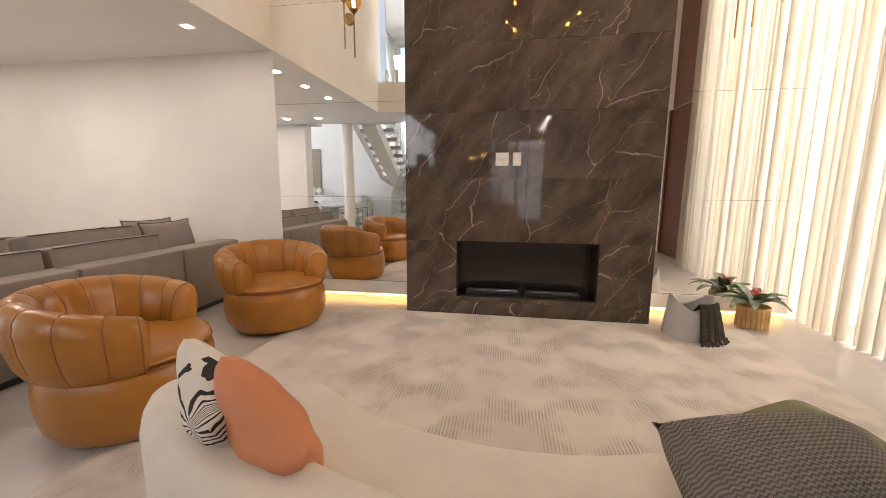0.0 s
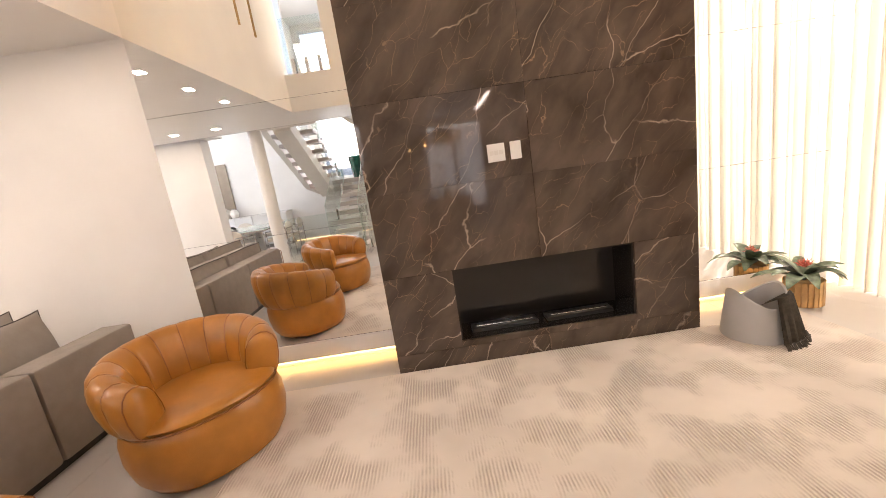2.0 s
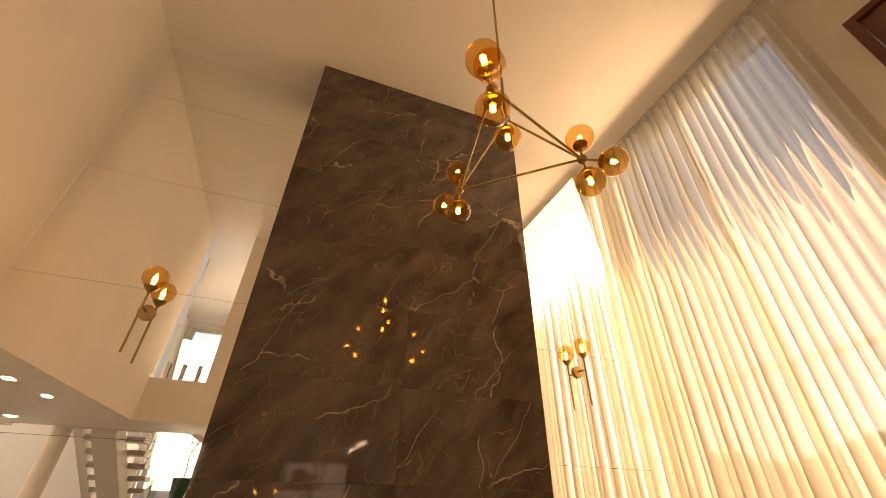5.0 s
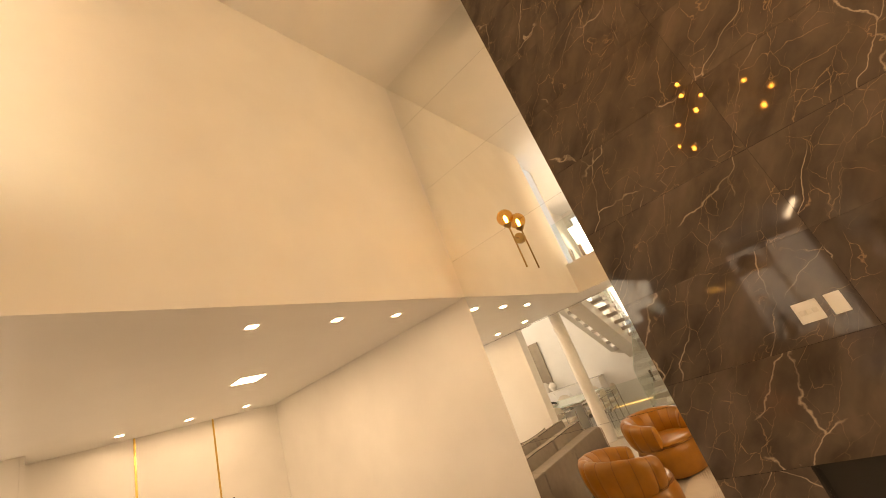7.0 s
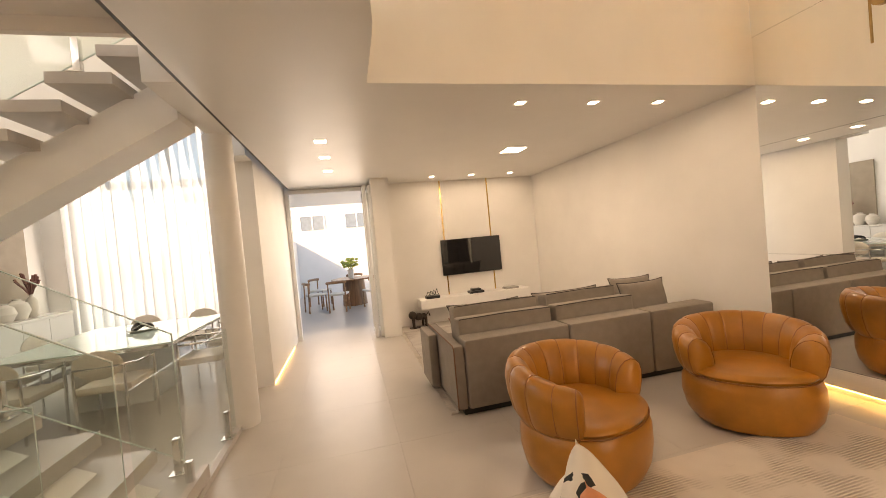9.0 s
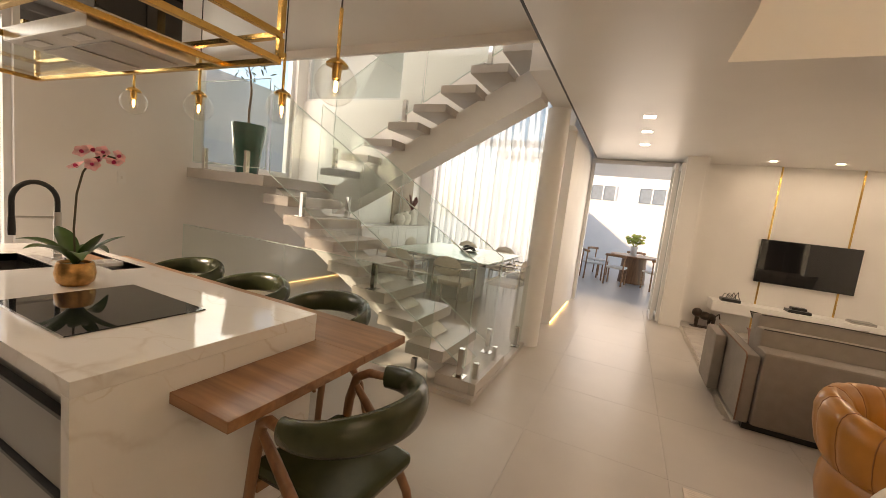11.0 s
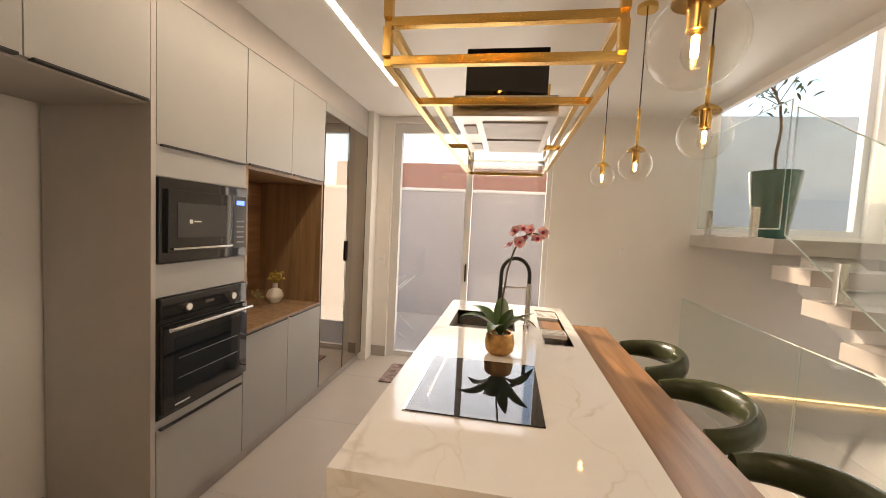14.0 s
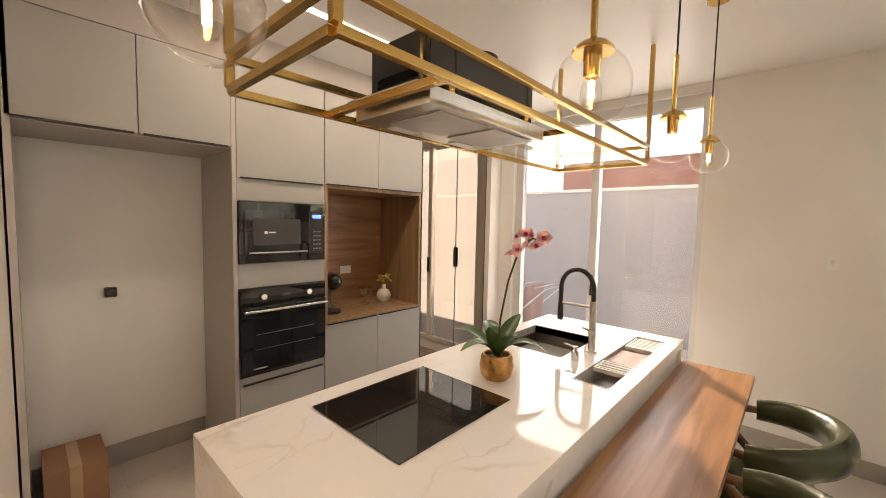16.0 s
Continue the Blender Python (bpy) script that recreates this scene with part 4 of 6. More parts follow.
# ---- stairs ----
st = thing("staircase", "floating grey stone staircase with glass balustrade", "staircase")
RISE, GO, UGO = 0.183, 0.308, 0.302
LX0, LX1 = -2.40, -1.62
UX0, UX1 = -3.29, -2.41
Z0 = -0.037
for k in range(1, 9):
    yf = -0.195 - GO * (k - 1)
    part("tread", cubes((LX0, LX1, yf - 0.36, yf, Z0 + RISE * k - 0.10, Z0 + RISE * k), bevel=0.003), STONE, st)
part("landing", cubes((-3.295, LX1, YB + 0.003, -2.72, 1.50, 1.61), bevel=0.003), STONE, st)
for k in range(1, 9):
    yf = -2.72 + UGO * (k - 1)
    part("tread", cubes((UX0, UX1, yf, min(yf + 0.38, -0.255), 1.61 + RISE * k - 0.08, 1.61 + RISE * k), bevel=0.003), STONE, st)


def slope_beam(x0, x1, ya, za, yb, zb, drop):
    bm = bmesh.new()
    vs = [bm.verts.new((x, y, z)) for x in (x0, x1) for y, z in ((ya, za), (yb, zb), (yb, zb - drop), (ya, za - drop))]
    for f in ((0, 1, 2, 3), (7, 6, 5, 4), (0, 4, 5, 1), (1, 5, 6, 2), (2, 6, 7, 3), (3, 7, 4, 0)):
        bm.faces.new([vs[i] for i in f])
    return bm


part("stringer", slope_beam(-2.17, -1.85, -0.21, 0.04, -2.80, 1.50, 0.26), WHITE_PAINT, st, "white sloping central beam")
part("stringer", slope_beam(-3.02, -2.68, -2.73, 1.58, -0.255, 3.00, 0.34), WHITE_PAINT, st, "white sloping central beam")
for k in range(1, 9):
    yf = -0.195 - GO * (k - 1)
    bm = side_prism(-2.165, -1.855, [(yf - 0.32, Z0 + RISE * k - 0.101), (yf - 0.02, Z0 + RISE * k - 0.101), (yf - 0.32, Z0 + RISE * k - 0.101 - 0.5 * RISE)][:3])
    part("tread_bracket", bm, WHITE_PAINT, st, smooth=0)
part("base_slab", cubes((-3.22, -1.55, -0.60, -0.192, 0.0, 0.045), bevel=0.004), STONE, st)
# glass and posts
structure("upper_floor_stairs", cubes((-3.30, XB, -0.25, -0.031, ZC, 3.06)), PAINT, "white edge of the upper landing", "trim")


def pane3(name, pts, parent, thick=0.012):
    """Flat glass panel from corner points in a plane of constant x."""
    bm = bmesh.new()
    x = pts[0][0]
    a = [bm.verts.new((x - thick / 2, y, z)) for _, y, z in pts]
    c = [bm.verts.new((x + thick / 2, y, z)) for _, y, z in pts]
    bm.faces.new(a)
    bm.faces.new(c[::-1])
    n = len(pts)
    for i in range(n):
        bm.faces.new((a[i], a[(i + 1) % n], c[(i + 1) % n], c[i]))
    p = part(name, bm, GLASS, parent, smooth=0)
    p.visible_shadow = False
    part("glass_edge", tube(pts, 0.0055, 6, closed=True), GLASS_EDGE, p, "bright polished glass edge", smooth=0)
    return p


def spigot(x, y, z):
    bm = cubes((x - 0.022, x + 0.022, y - 0.022, y + 0.022, z + 0.008, z + 0.24), bevel=0.003)
    box(bm, x - 0.05, x + 0.05, y - 0.05, y + 0.05, z, z + 0.009, bevel=0.002)
    part("glass_clamp", bm, CHROME, st, "polished steel glass clamp")


def sloped_glass(gx, ya, yb, nose, lift=0.05, high=0.92):
    """A guard panel whose lower and upper edges follow the flight."""
    pane3("glass_panel", [(gx, ya, nose(ya) + lift), (gx, yb, nose(yb) + lift), (gx, yb, nose(yb) + high), (gx, ya, nose(ya) + high)], st)


def lower_nose(y):
    return 0.10 - (y + 0.195) * RISE / GO


def upper_nose(y):
    return 1.72 + (y + 2.72) * RISE / UGO


for gx in (LX1 - 0.05, LX0 + 0.05):
    sloped_glass(gx, -0.32, -1.50, lower_nose)
    sloped_glass(gx, -1.52, -2.70, lower_nose)
    for k in (1, 4, 7):
        spigot(gx, -0.36 - GO * (k - 1), Z0 + RISE * k)
for gx in (UX1 - 0.05,):
    sloped_glass(gx, -2.60, -1.45, upper_nose)
    sloped_glass(gx, -1.43, -0.28, upper_nose)
    for k in (1, 4, 7):
        spigot(gx, -2.55 + UGO * (k - 1), 1.61 + RISE * k)
pane3("glass_panel", [(LX1 - 0.05, -3.97, 1.68), (LX1 - 0.05, -2.76, 1.68), (LX1 - 0.05, -2.76, 2.58), (LX1 - 0.05, -3.97, 2.58)], st)
for y in (-3.75, -3.05):
    spigot(LX1 - 0.05, y, 1.61)
gd = thing("glass_guard", "low frameless glass guard at the stair foot", "balustrade")
for y0, y1 in ((-3.98, -2.35), (-2.33, -0.62)):
    p = part("glass_panel", cubes((-1.606, -1.594, y0, y1, 0.06, 0.95)), GLASS, gd, smooth=0)
    p.visible_shadow = False
    part("glass_edge", tube([(-1.60, y0, 0.06), (-1.60, y1, 0.06), (-1.60, y1, 0.95), (-1.60, y0, 0.95)], 0.005, 6, closed=True), GLASS_EDGE, p, "bright polished glass edge", smooth=0)
for y in (-3.81, -2.81, -2.0, -0.75):
    bm = cubes((-1.622, -1.578, y - 0.02, y + 0.02, 0.008, 0.22), bevel=0.003)
    box(bm, -1.65, -1.55, y - 0.05, y + 0.05, 0, 0.009, bevel=0.002)
    part("glass_clamp", bm, CHROME, gd, "polished steel glass clamp")
p = part("glass_panel", cubes((-3.20, -1.60, -0.245, -0.233, 0.06, 0.95)), GLASS, gd, smooth=0)
p.visible_shadow = False
for x in (-3.0, -2.2, -1.72):
    bm = cubes((x - 0.02, x + 0.02, -0.262, -0.216, 0.058, 0.28), bevel=0.003)
    box(bm, x - 0.05, x + 0.05, -0.29, -0.19, 0.05, 0.059, bevel=0.002)
    part("glass_clamp", bm, CHROME, gd, "polished steel glass clamp")
structure("stair_led", cubes((-5.5, LX1 + 0.3, YB + 0.004, YB + 0.010, 0.02, 0.026)), LED_SOFT, "warm light strip along the back wall foot", "trim")
mg = thing("upper_glass_guard", "low frameless glass guard on the upper floor edge", "balustrade")
edge = void_edge(XB + 0.06, -1.46, 6)
bm = prism([(x, y - 0.08) for x, y in edge] + [(x, y - 0.068) for x, y in edge[::-1]], 3.33, 4.12)
p = part("glass_panel", bm, GLASS, mg, smooth=0)
p.visible_shadow = False
for x, y in (edge[1], edge[3], edge[5]):
    bm = cubes((x - 0.025, x + 0.025, y - 0.105, y - 0.045, 3.289, 3.52), bevel=0.003)
    box(bm, x - 0.05, x + 0.05, y - 0.13, y - 0.02, 3.2805, 3.2895, bevel=0.002)
    part("glass_clamp", bm, CHROME, mg, "polished steel glass clamp")
structure("hall_led", cubes((-6.2, -4.42, -0.1185, -0.1125, 0.012, 0.024)), LED, "warm light strip along the dining wall foot", "trim")
# stair windows
w2 = thing("window_2", "tall fixed stair window with white frame", "window", kind="structure")
x0, x1, z0, z1 = -3.16, -1.78, 1.66, 5.75
for f in ((x0, x0 + 0.06, z0, z1), (x1 - 0.06, x1, z0, z1), (x0 + 0.06, x1 - 0.06, z0, z0 + 0.06), (x0 + 0.06, x1 - 0.06, z1 - 0.06, z1), (x0 + 0.06, x1 - 0.06, 3.92, 3.99)):
    part("window_frame", cubes((f[0], f[1], YB - 0.14, YB - 0.06, f[2], f[3])), ALU, w2)
for a, c in ((z0 + 0.06, 3.92), (3.99, z1 - 0.06)):
    p = part("pane", cubes((x0 + 0.06, x1 - 0.06, YB - 0.103, YB - 0.097, a, c)), PANE, w2)
    p.visible_shadow = False
w3 = thing("window_3", "high fixed window above the dining side of the stairs", "window", kind="structure")
for f in ((-4.0, -3.96, 2.83, 3.60), (-2.32, -2.28, 2.83, 3.60), (-3.96, -2.32, 2.83, 2.87), (-3.96, -2.32, 3.56, 3.60)):
    part("window_frame", cubes((XS - 0.11, XS - 0.05, *f)), ALU, w3)
p = part("pane", cubes((XS - 0.083, XS - 0.077, -3.96, -2.32, 2.87, 3.56)), PANE, w3)
p.visible_shadow = False

# ---- living room furniture ----
LEATHER = mat("cognac_leather", (0.38, 0.155, 0.022), 0.30, var=0.14, scale=7, bump=0.25, fine=220)
SEAM = mat("leather_seam", (0.24, 0.085, 0.016), 0.5, var=0.1, bump=0)
GREY_FABRIC = mat("grey_sofa_fabric", (0.27, 0.235, 0.205), 0.85, var=0.08, scale=12, bump=0.5, fine=600)
PIPING = mat("dark_piping", (0.06, 0.052, 0.047), 0.8, var=0.1, bump=0.2)
CREAM_FABRIC = mat("cream_boucle", (0.72, 0.66, 0.58), 0.85, var=0.05, scale=8, bump=0.5, fine=500)
ORANGE_VELVET = mat("apricot_velvet", (0.62, 0.24, 0.11), 0.55, var=0.1, scale=5, bump=0.2, fine=400)
OLIVE_VELVET = mat("olive_velvet", (0.12, 0.12, 0.025), 0.6, var=0.15, scale=6, bump=0.2)
GREEN_LEATHER = mat("dark_green_leather", (0.042, 0.050, 0.022), 0.22, var=0.2, scale=10, bump=0.25, fine=240)


def pile(name, base, other, scale):
    """Carved carpet: patches of short ribs between plain worn patches."""
    m = bpy.data.materials.new(name)
    m.use_nodes = True
    t = m.node_tree
    b = t.nodes["Principled BSDF"]
    b.inputs["Roughness"].default_value = 0.95
    co = t.nodes.new("ShaderNodeTexCoord")
    w = t.nodes.new("ShaderNodeTexWave")
    w.inputs["Scale"].default_value, w.inputs["Distortion"].default_value = scale, 1.2
    mp = t.nodes.new("ShaderNodeMapping")
    mp.inputs["Rotation"].default_value = (0, 0, 0.0)
    t.links.new(co.outputs["Object"], mp.inputs["Vector"])
    t.links.new(mp.outputs[0], w.inputs["Vector"])
    n = t.nodes.new("ShaderNodeTexNoise")
    n.inputs["Scale"].default_value, n.inputs["Detail"].default_value = 3.4, 14
    t.links.new(co.outputs["Object"], n.inputs["Vector"])
    n2 = t.nodes.new("ShaderNodeTexNoise")
    n2.inputs["Scale"].default_value, n2.inputs["Detail"].default_value = 1.6, 6
    t.links.new(co.outputs["Object"], n2.inputs["Vector"])
    mask = ramp(t, n.outputs["Fac"], [(0.46, (0, 0, 0)), (0.60, (1, 1, 1))])
    mul = t.nodes.new("ShaderNodeMix")
    mul.data_type, mul.blend_type = "RGBA", "MULTIPLY"
    mul.inputs["Factor"].default_value = 1
    t.links.new(w.outputs["Color"], mul.inputs["A"])
    t.links.new(mask, mul.inputs["B"])
    mx = t.nodes.new("ShaderNodeMix")
    mx.data_type = "RGBA"
    t.links.new(mul.outputs["Result"], mx.inputs["Factor"])
    t.links.new(ramp(t, n2.outputs["Fac"], [(0.3, [c * 0.86 for c in base]), (0.7, [min(1, c * 1.1) for c in base])]), mx.inputs["A"])
    mx.inputs["B"].default_value = (*other, 1)
    t.links.new(mx.outputs["Result"], b.inputs["Base Color"])
    bp = t.nodes.new("ShaderNodeBump")
    bp.inputs["Strength"].default_value, bp.inputs["Distance"].default_value = 0.7, 0.006
    bp.invert = True
    t.links.new(mul.outputs["Result"], bp.inputs["Height"])
    t.links.new(bp.outputs[0], b.inputs["Normal"])
    return m


rg = thing("living_rug", "large beige rug with carved rib pattern", "rug")
part("carpet", cubes((-1.45, 2.52, 1.22, 4.262, 0.001, 0.016), bevel=0.005), pile("beige_carved_pile", (0.68, 0.61, 0.54), (0.47, 0.405, 0.35), 17), rg)


def armchair(m, label):
    th = thing("leather_armchair", label, "armchair", m, "leather armchairs")
    R = 0.40
    base = lathe([(0.0, 0.02), (0.30, 0.02), (0.345, 0.035), (0.385, 0.10), (0.405, 0.20), (0.402, 0.30), (0.385, 0.355), (0.36, 0.378), (0.0, 0.385)], 48)
    for v in base.verts:
        v.co.y = v.co.y * 0.96 + (0.03 if v.co.y > 0 else 0.0)
        if v.co.y > 0.30:
            v.co.y = 0.30 + (v.co.y - 0.30) * 0.75
        v.co.x *= 1.06
    part("base", base, LEATHER, th)
    seat = lathe([(0.0, 0.37), (0.33, 0.372), (0.372, 0.385), (0.385, 0.405), (0.37, 0.425), (0.32, 0.44), (0.0, 0.455)], 48)
    for v in seat.verts:
        v.co.y = v.co.y * 0.96 + (0.03 if v.co.y > 0 else 0.0)
        if v.co.y > 0.30:
            v.co.y = 0.30 + (v.co.y - 0.30) * 0.75
        v.co.x *= 1.05
    part("seat", seat, LEATHER, th)
    bm = bmesh.new()
    SEG, PER = 11, 8
    A = radians(126)
    rings = []
    n = SEG * PER
    for i in range(n + 1):
        f = i / n
        a = -A + 2 * A * f
        s = abs(math.sin(math.pi * f * SEG)) ** 0.35
        e = abs(2 * f - 1)
        end = max(0.0, (e - 0.955) / 0.045)
        top = 0.745 - 0.105 * e ** 2.2
        thick = (0.082 + 0.013 * s) * (1 - 0.5 * end ** 2)
        rm = R - 0.065 + 0.02 * (1 - e)
        ring = []
        for k in range(16):
            b = 2 * math.pi * k / 16
            hz = math.sin(b)
            zc, zh = (0.33 + top) / 2, (top - 0.33) / 2 * (1 - 0.12 * end ** 2)
            z = zc + zh * (abs(hz) ** 0.75) * (1 if hz >= 0 else -1) - 0.006 * (1 - s) * max(0, hz)
            r = rm + thick * math.cos(b) + 0.055 * (z - 0.45) / 0.35
            ring.append(bm.verts.new((1.05 * r * math.sin(a), -r * math.cos(a), z)))
        rings.append(ring)
    for p, q2 in zip(rings, rings[1:]):
        for k in range(16):
            bm.faces.new((p[k], p[(k + 1) % 16], q2[(k + 1) % 16], q2[k]))
    bm.faces.new(rings[0])
    bm.faces.new(rings[-1][::-1])
    lines = [[tuple(v.co) for v in rings[j * PER]] for j in range(1, SEG)] + [[tuple(v.co) for v in rings[j]] for j in (2, n - 2)]
    part("backrest", bm, LEATHER, th, "channel-stitched curved leather back", smooth=70)
    for line in lines:
        part("channel_seam", tube(line, 0.0035, 5, closed=True), SEAM, th, smooth=60)
    loop = [(1.06 * 0.385 * math.sin(a), (0.385 * 0.96 * math.cos(a) + 0.03) if math.cos(a) > 0 else 0.385 * 0.96 * math.cos(a), 0.383) for a in [2 * math.pi * i / 48 for i in range(48)]]
    loop = [(x, 0.30 + (y - 0.30) * 0.78 if y > 0.30 else y, z) for x, y, z in loop]
    part("seam", tube(loop, 0.005, 6, closed=True), SEAM, th)
    part("foot", lathe([(0.0, 0.0), (0.27, 0.0), (0.27, 0.02), (0.0, 0.02)], 32), BLACK, th)
    return th


armchair(pose(-1.655, 3.72, 0, 0, 0, -128), "cognac leather tub armchair beside the mirror")
armchair(pose(-1.60, 2.27, 0, 0, 0, -64), "cognac leather tub armchair beside the cream sofa")


def arc_sweep(cx, cy, a0, a1, section, n=48, round_ends=0.12):
    """A cross-section (radius, height) carried round an arc; its ends are drawn in."""
    bm = bmesh.new()
    rings = []
    mr = sum(r for r, _ in section) / len(section)
    mz = sum(z for _, z in section) / len(section)
    for i in range(n + 1):
        f = i / n
        e = min(f, 1 - f) / round_ends
        k = 1.0 if e >= 1 else 0.55 + 0.45 * math.sqrt(max(0, 1 - (1 - e) ** 2))
        a = a0 + (a1 - a0) * f
        rings.append([bm.verts.new((cx + (mr + (r - mr) * k) * math.sin(a), cy - (mr + (r - mr) * k) * math.cos(a), max(0.03, mz + (z - mz) * (0.75 + 0.25 * k) if z > mz else z))) for r, z in section])
    m = len(section)
    for p, q2 in zip(rings, rings[1:]):
        for k in range(m):
            bm.faces.new((p[k], q2[k], q2[(k + 1) % m], p[(k + 1) % m]))
    bm.faces.new(rings[0][::-1])
    bm.faces.new(rings[-1])
    return bm


def rounded(r0, r1, z0, z1, c, n=4):
    out = []
    for cx, cz, s in ((r1 - c, z0 + c, -90), (r1 - c, z1 - c, 0), (r0 + c, z1 - c, 90), (r0 + c, z0 + c, 180)):
        for i in range(n + 1):
            a = radians(s + 90 * i / n)
            out.append((cx + c * math.cos(a), cz + c * math.sin(a)))
    return out


cs = thing("curved_sofa", "cream upholstered curved sofa facing the fireplace", "sofa")
part("seat", arc_sweep(0.5, 3.1, radians(-43), radians(46), rounded(1.33, 1.84, 0.06, 0.405, 0.05), round_ends=0.06), CREAM_FABRIC, cs, smooth=60)
part("backrest", arc_sweep(0.5, 3.1, radians(-47), radians(48), rounded(1.71, 2.00, 0.05, 0.518, 0.09), round_ends=0.10), CREAM_FABRIC, cs, smooth=60)
part("piping", tube([(0.5 + 1.995 * math.sin(a), 3.1 - 1.995 * math.cos(a), 0.42) for a in [radians(-41 + 84 * i / 40) for i in range(41)]], 0.005, 6), mat("cream_piping", (0.55, 0.48, 0.40), 0.8, var=0.05), cs)
part("plinth", arc_sweep(0.5, 3.1, radians(-33), radians(39), rounded(1.42, 1.86, 0.001, 0.058, 0.012)), BLACK, cs)


def cushion(name, m, w, h, t, material, label, trim=None):
    th = thing(name, label, "cushion", m)
    bm = bmesh.new()
    n = 18
    front, back = [], []
    for i in range(n + 1):
        u = -1 + 2 * i / n
        fr_, bk_ = [], []
        for j in range(n + 1):
            v = -1 + 2 * j / n
            pinch = 1 - 0.09 * (1 - abs(u) ** 3) * abs(v) ** 6
            pinch2 = 1 - 0.09 * (1 - abs(v) ** 3) * abs(u) ** 6
            d = t / 2 * (max(0, 1 - u ** 2) * max(0, 1 - v ** 2)) ** 0.42
            d += 0.012 * noise.noise(Vector((u * 2.1, v * 2.1, w * 9)))  * (1 - max(abs(u), abs(v)) ** 4)
            x, z = u * w / 2 * pinch2, h / 2 + v * h / 2 * pinch
            fr_.append(bm.verts.new((x, -d, z)))
            edge = i in (0, n) or j in (0, n)
            bk_.append(fr_[-1] if edge else bm.verts.new((x, d, z)))
        front.append(fr_)
        back.append(bk_)
    for g in (front, back):
        for i in range(n):
            for j in range(n):
                bm.faces.new((g[i][j], g[i + 1][j], g[i + 1][j + 1], g[i][j + 1]))
    part("cover", bm, material, th, smooth=80)
    if trim:
        loop = []
        for s, (a, c) in enumerate((((-1, -1), (1, -1)), ((1, -1), (1, 1)), ((1, 1), (-1, 1)), ((-1, 1), (-1, -1)))):
            for k in range(12):
                u, v = a[0] + (c[0] - a[0]) * k / 12, a[1] + (c[1] - a[1]) * k / 12
                loop.append((u * w / 2 * (1 - 0.09 * (1 - abs(v) ** 3) * abs(u) ** 6), 0, h / 2 + v * h / 2 * (1 - 0.09 * (1 - abs(u) ** 3) * abs(v) ** 6)))
        part("piping", tube(loop, 0.006, 6, closed=True), trim, th)
    return th


def zebra():
    """Off-white cloth with black brush strokes that fan from one side."""
    m = bpy.data.materials.new("black_on_cream_print")
    m.use_nodes = True
    t = m.node_tree
    b = t.nodes["Principled BSDF"]
    b.inputs["Roughness"].default_value = 0.85
    co = t.nodes.new("ShaderNodeTexCoord")
    warp = t.nodes.new("ShaderNodeTexNoise")
    warp.inputs["Scale"].default_value, warp.inputs["Detail"].default_value = 7.0, 3
    t.links.new(co.outputs["Object"], warp.inputs["Vector"])
    sep = t.nodes.new("ShaderNodeSeparateXYZ")
    t.links.new(co.outputs["Object"], sep.inputs[0])

    def calc(op, a, c):
        q = t.nodes.new("ShaderNodeMath")
        q.operation = op
        for i, v in enumerate((a, c)):
            if isinstance(v, (int, float)):
                q.inputs[i].default_value = v
            else:
                t.links.new(v, q.inputs[i])
        return q.outputs[0]
    dx, dz = calc("SUBTRACT", sep.outputs["X"], 0.14), calc("SUBTRACT", sep.outputs["Z"], 0.34)
    far = calc("SQRT", calc("ADD", calc("MULTIPLY", dx, dx), calc("MULTIPLY", dz, dz)), 0)
    turn = calc("ARCTAN2", dz, calc("MULTIPLY", dx, -1.0))
    wob = calc("MULTIPLY", calc("SUBTRACT", warp.outputs["Fac"], 0.5), 0.8)
    stroke = calc("SINE", calc("ADD", calc("MULTIPLY", calc("ADD", turn, wob), 22.0), calc("MULTIPLY", far, 9.0)), 0)
    reach = calc("ADD", 0.20, calc("MULTIPLY", calc("SINE", calc("MULTIPLY", turn, 4.3), 0), 0.06))
    inside = calc("LESS_THAN", calc("ADD", far, calc("MULTIPLY", wob, 0.12)), reach)
    ink = calc("MULTIPLY", calc("GREATER_THAN", stroke, calc("SUBTRACT", 0.5, calc("MULTIPLY", far, 2.0))), inside)
    t.links.new(ramp(t, ink, [(0.4, (0.74, 0.68, 0.60)), (0.6, (0.02, 0.02, 0.018))]), b.inputs["Base Color"])
    weave = t.nodes.new("ShaderNodeTexNoise")
    weave.inputs["Scale"].default_value = 500
    t.links.new(co.outputs["Object"], weave.inputs["Vector"])
    bp = t.nodes.new("ShaderNodeBump")
    bp.inputs["Strength"].default_value, bp.inputs["Distance"].default_value = 0.4, 0.002
    t.links.new(calc("ADD", weave.outputs["Fac"], ink), bp.inputs["Height"])
    t.links.new(bp.outputs[0], b.inputs["Normal"])
    return m


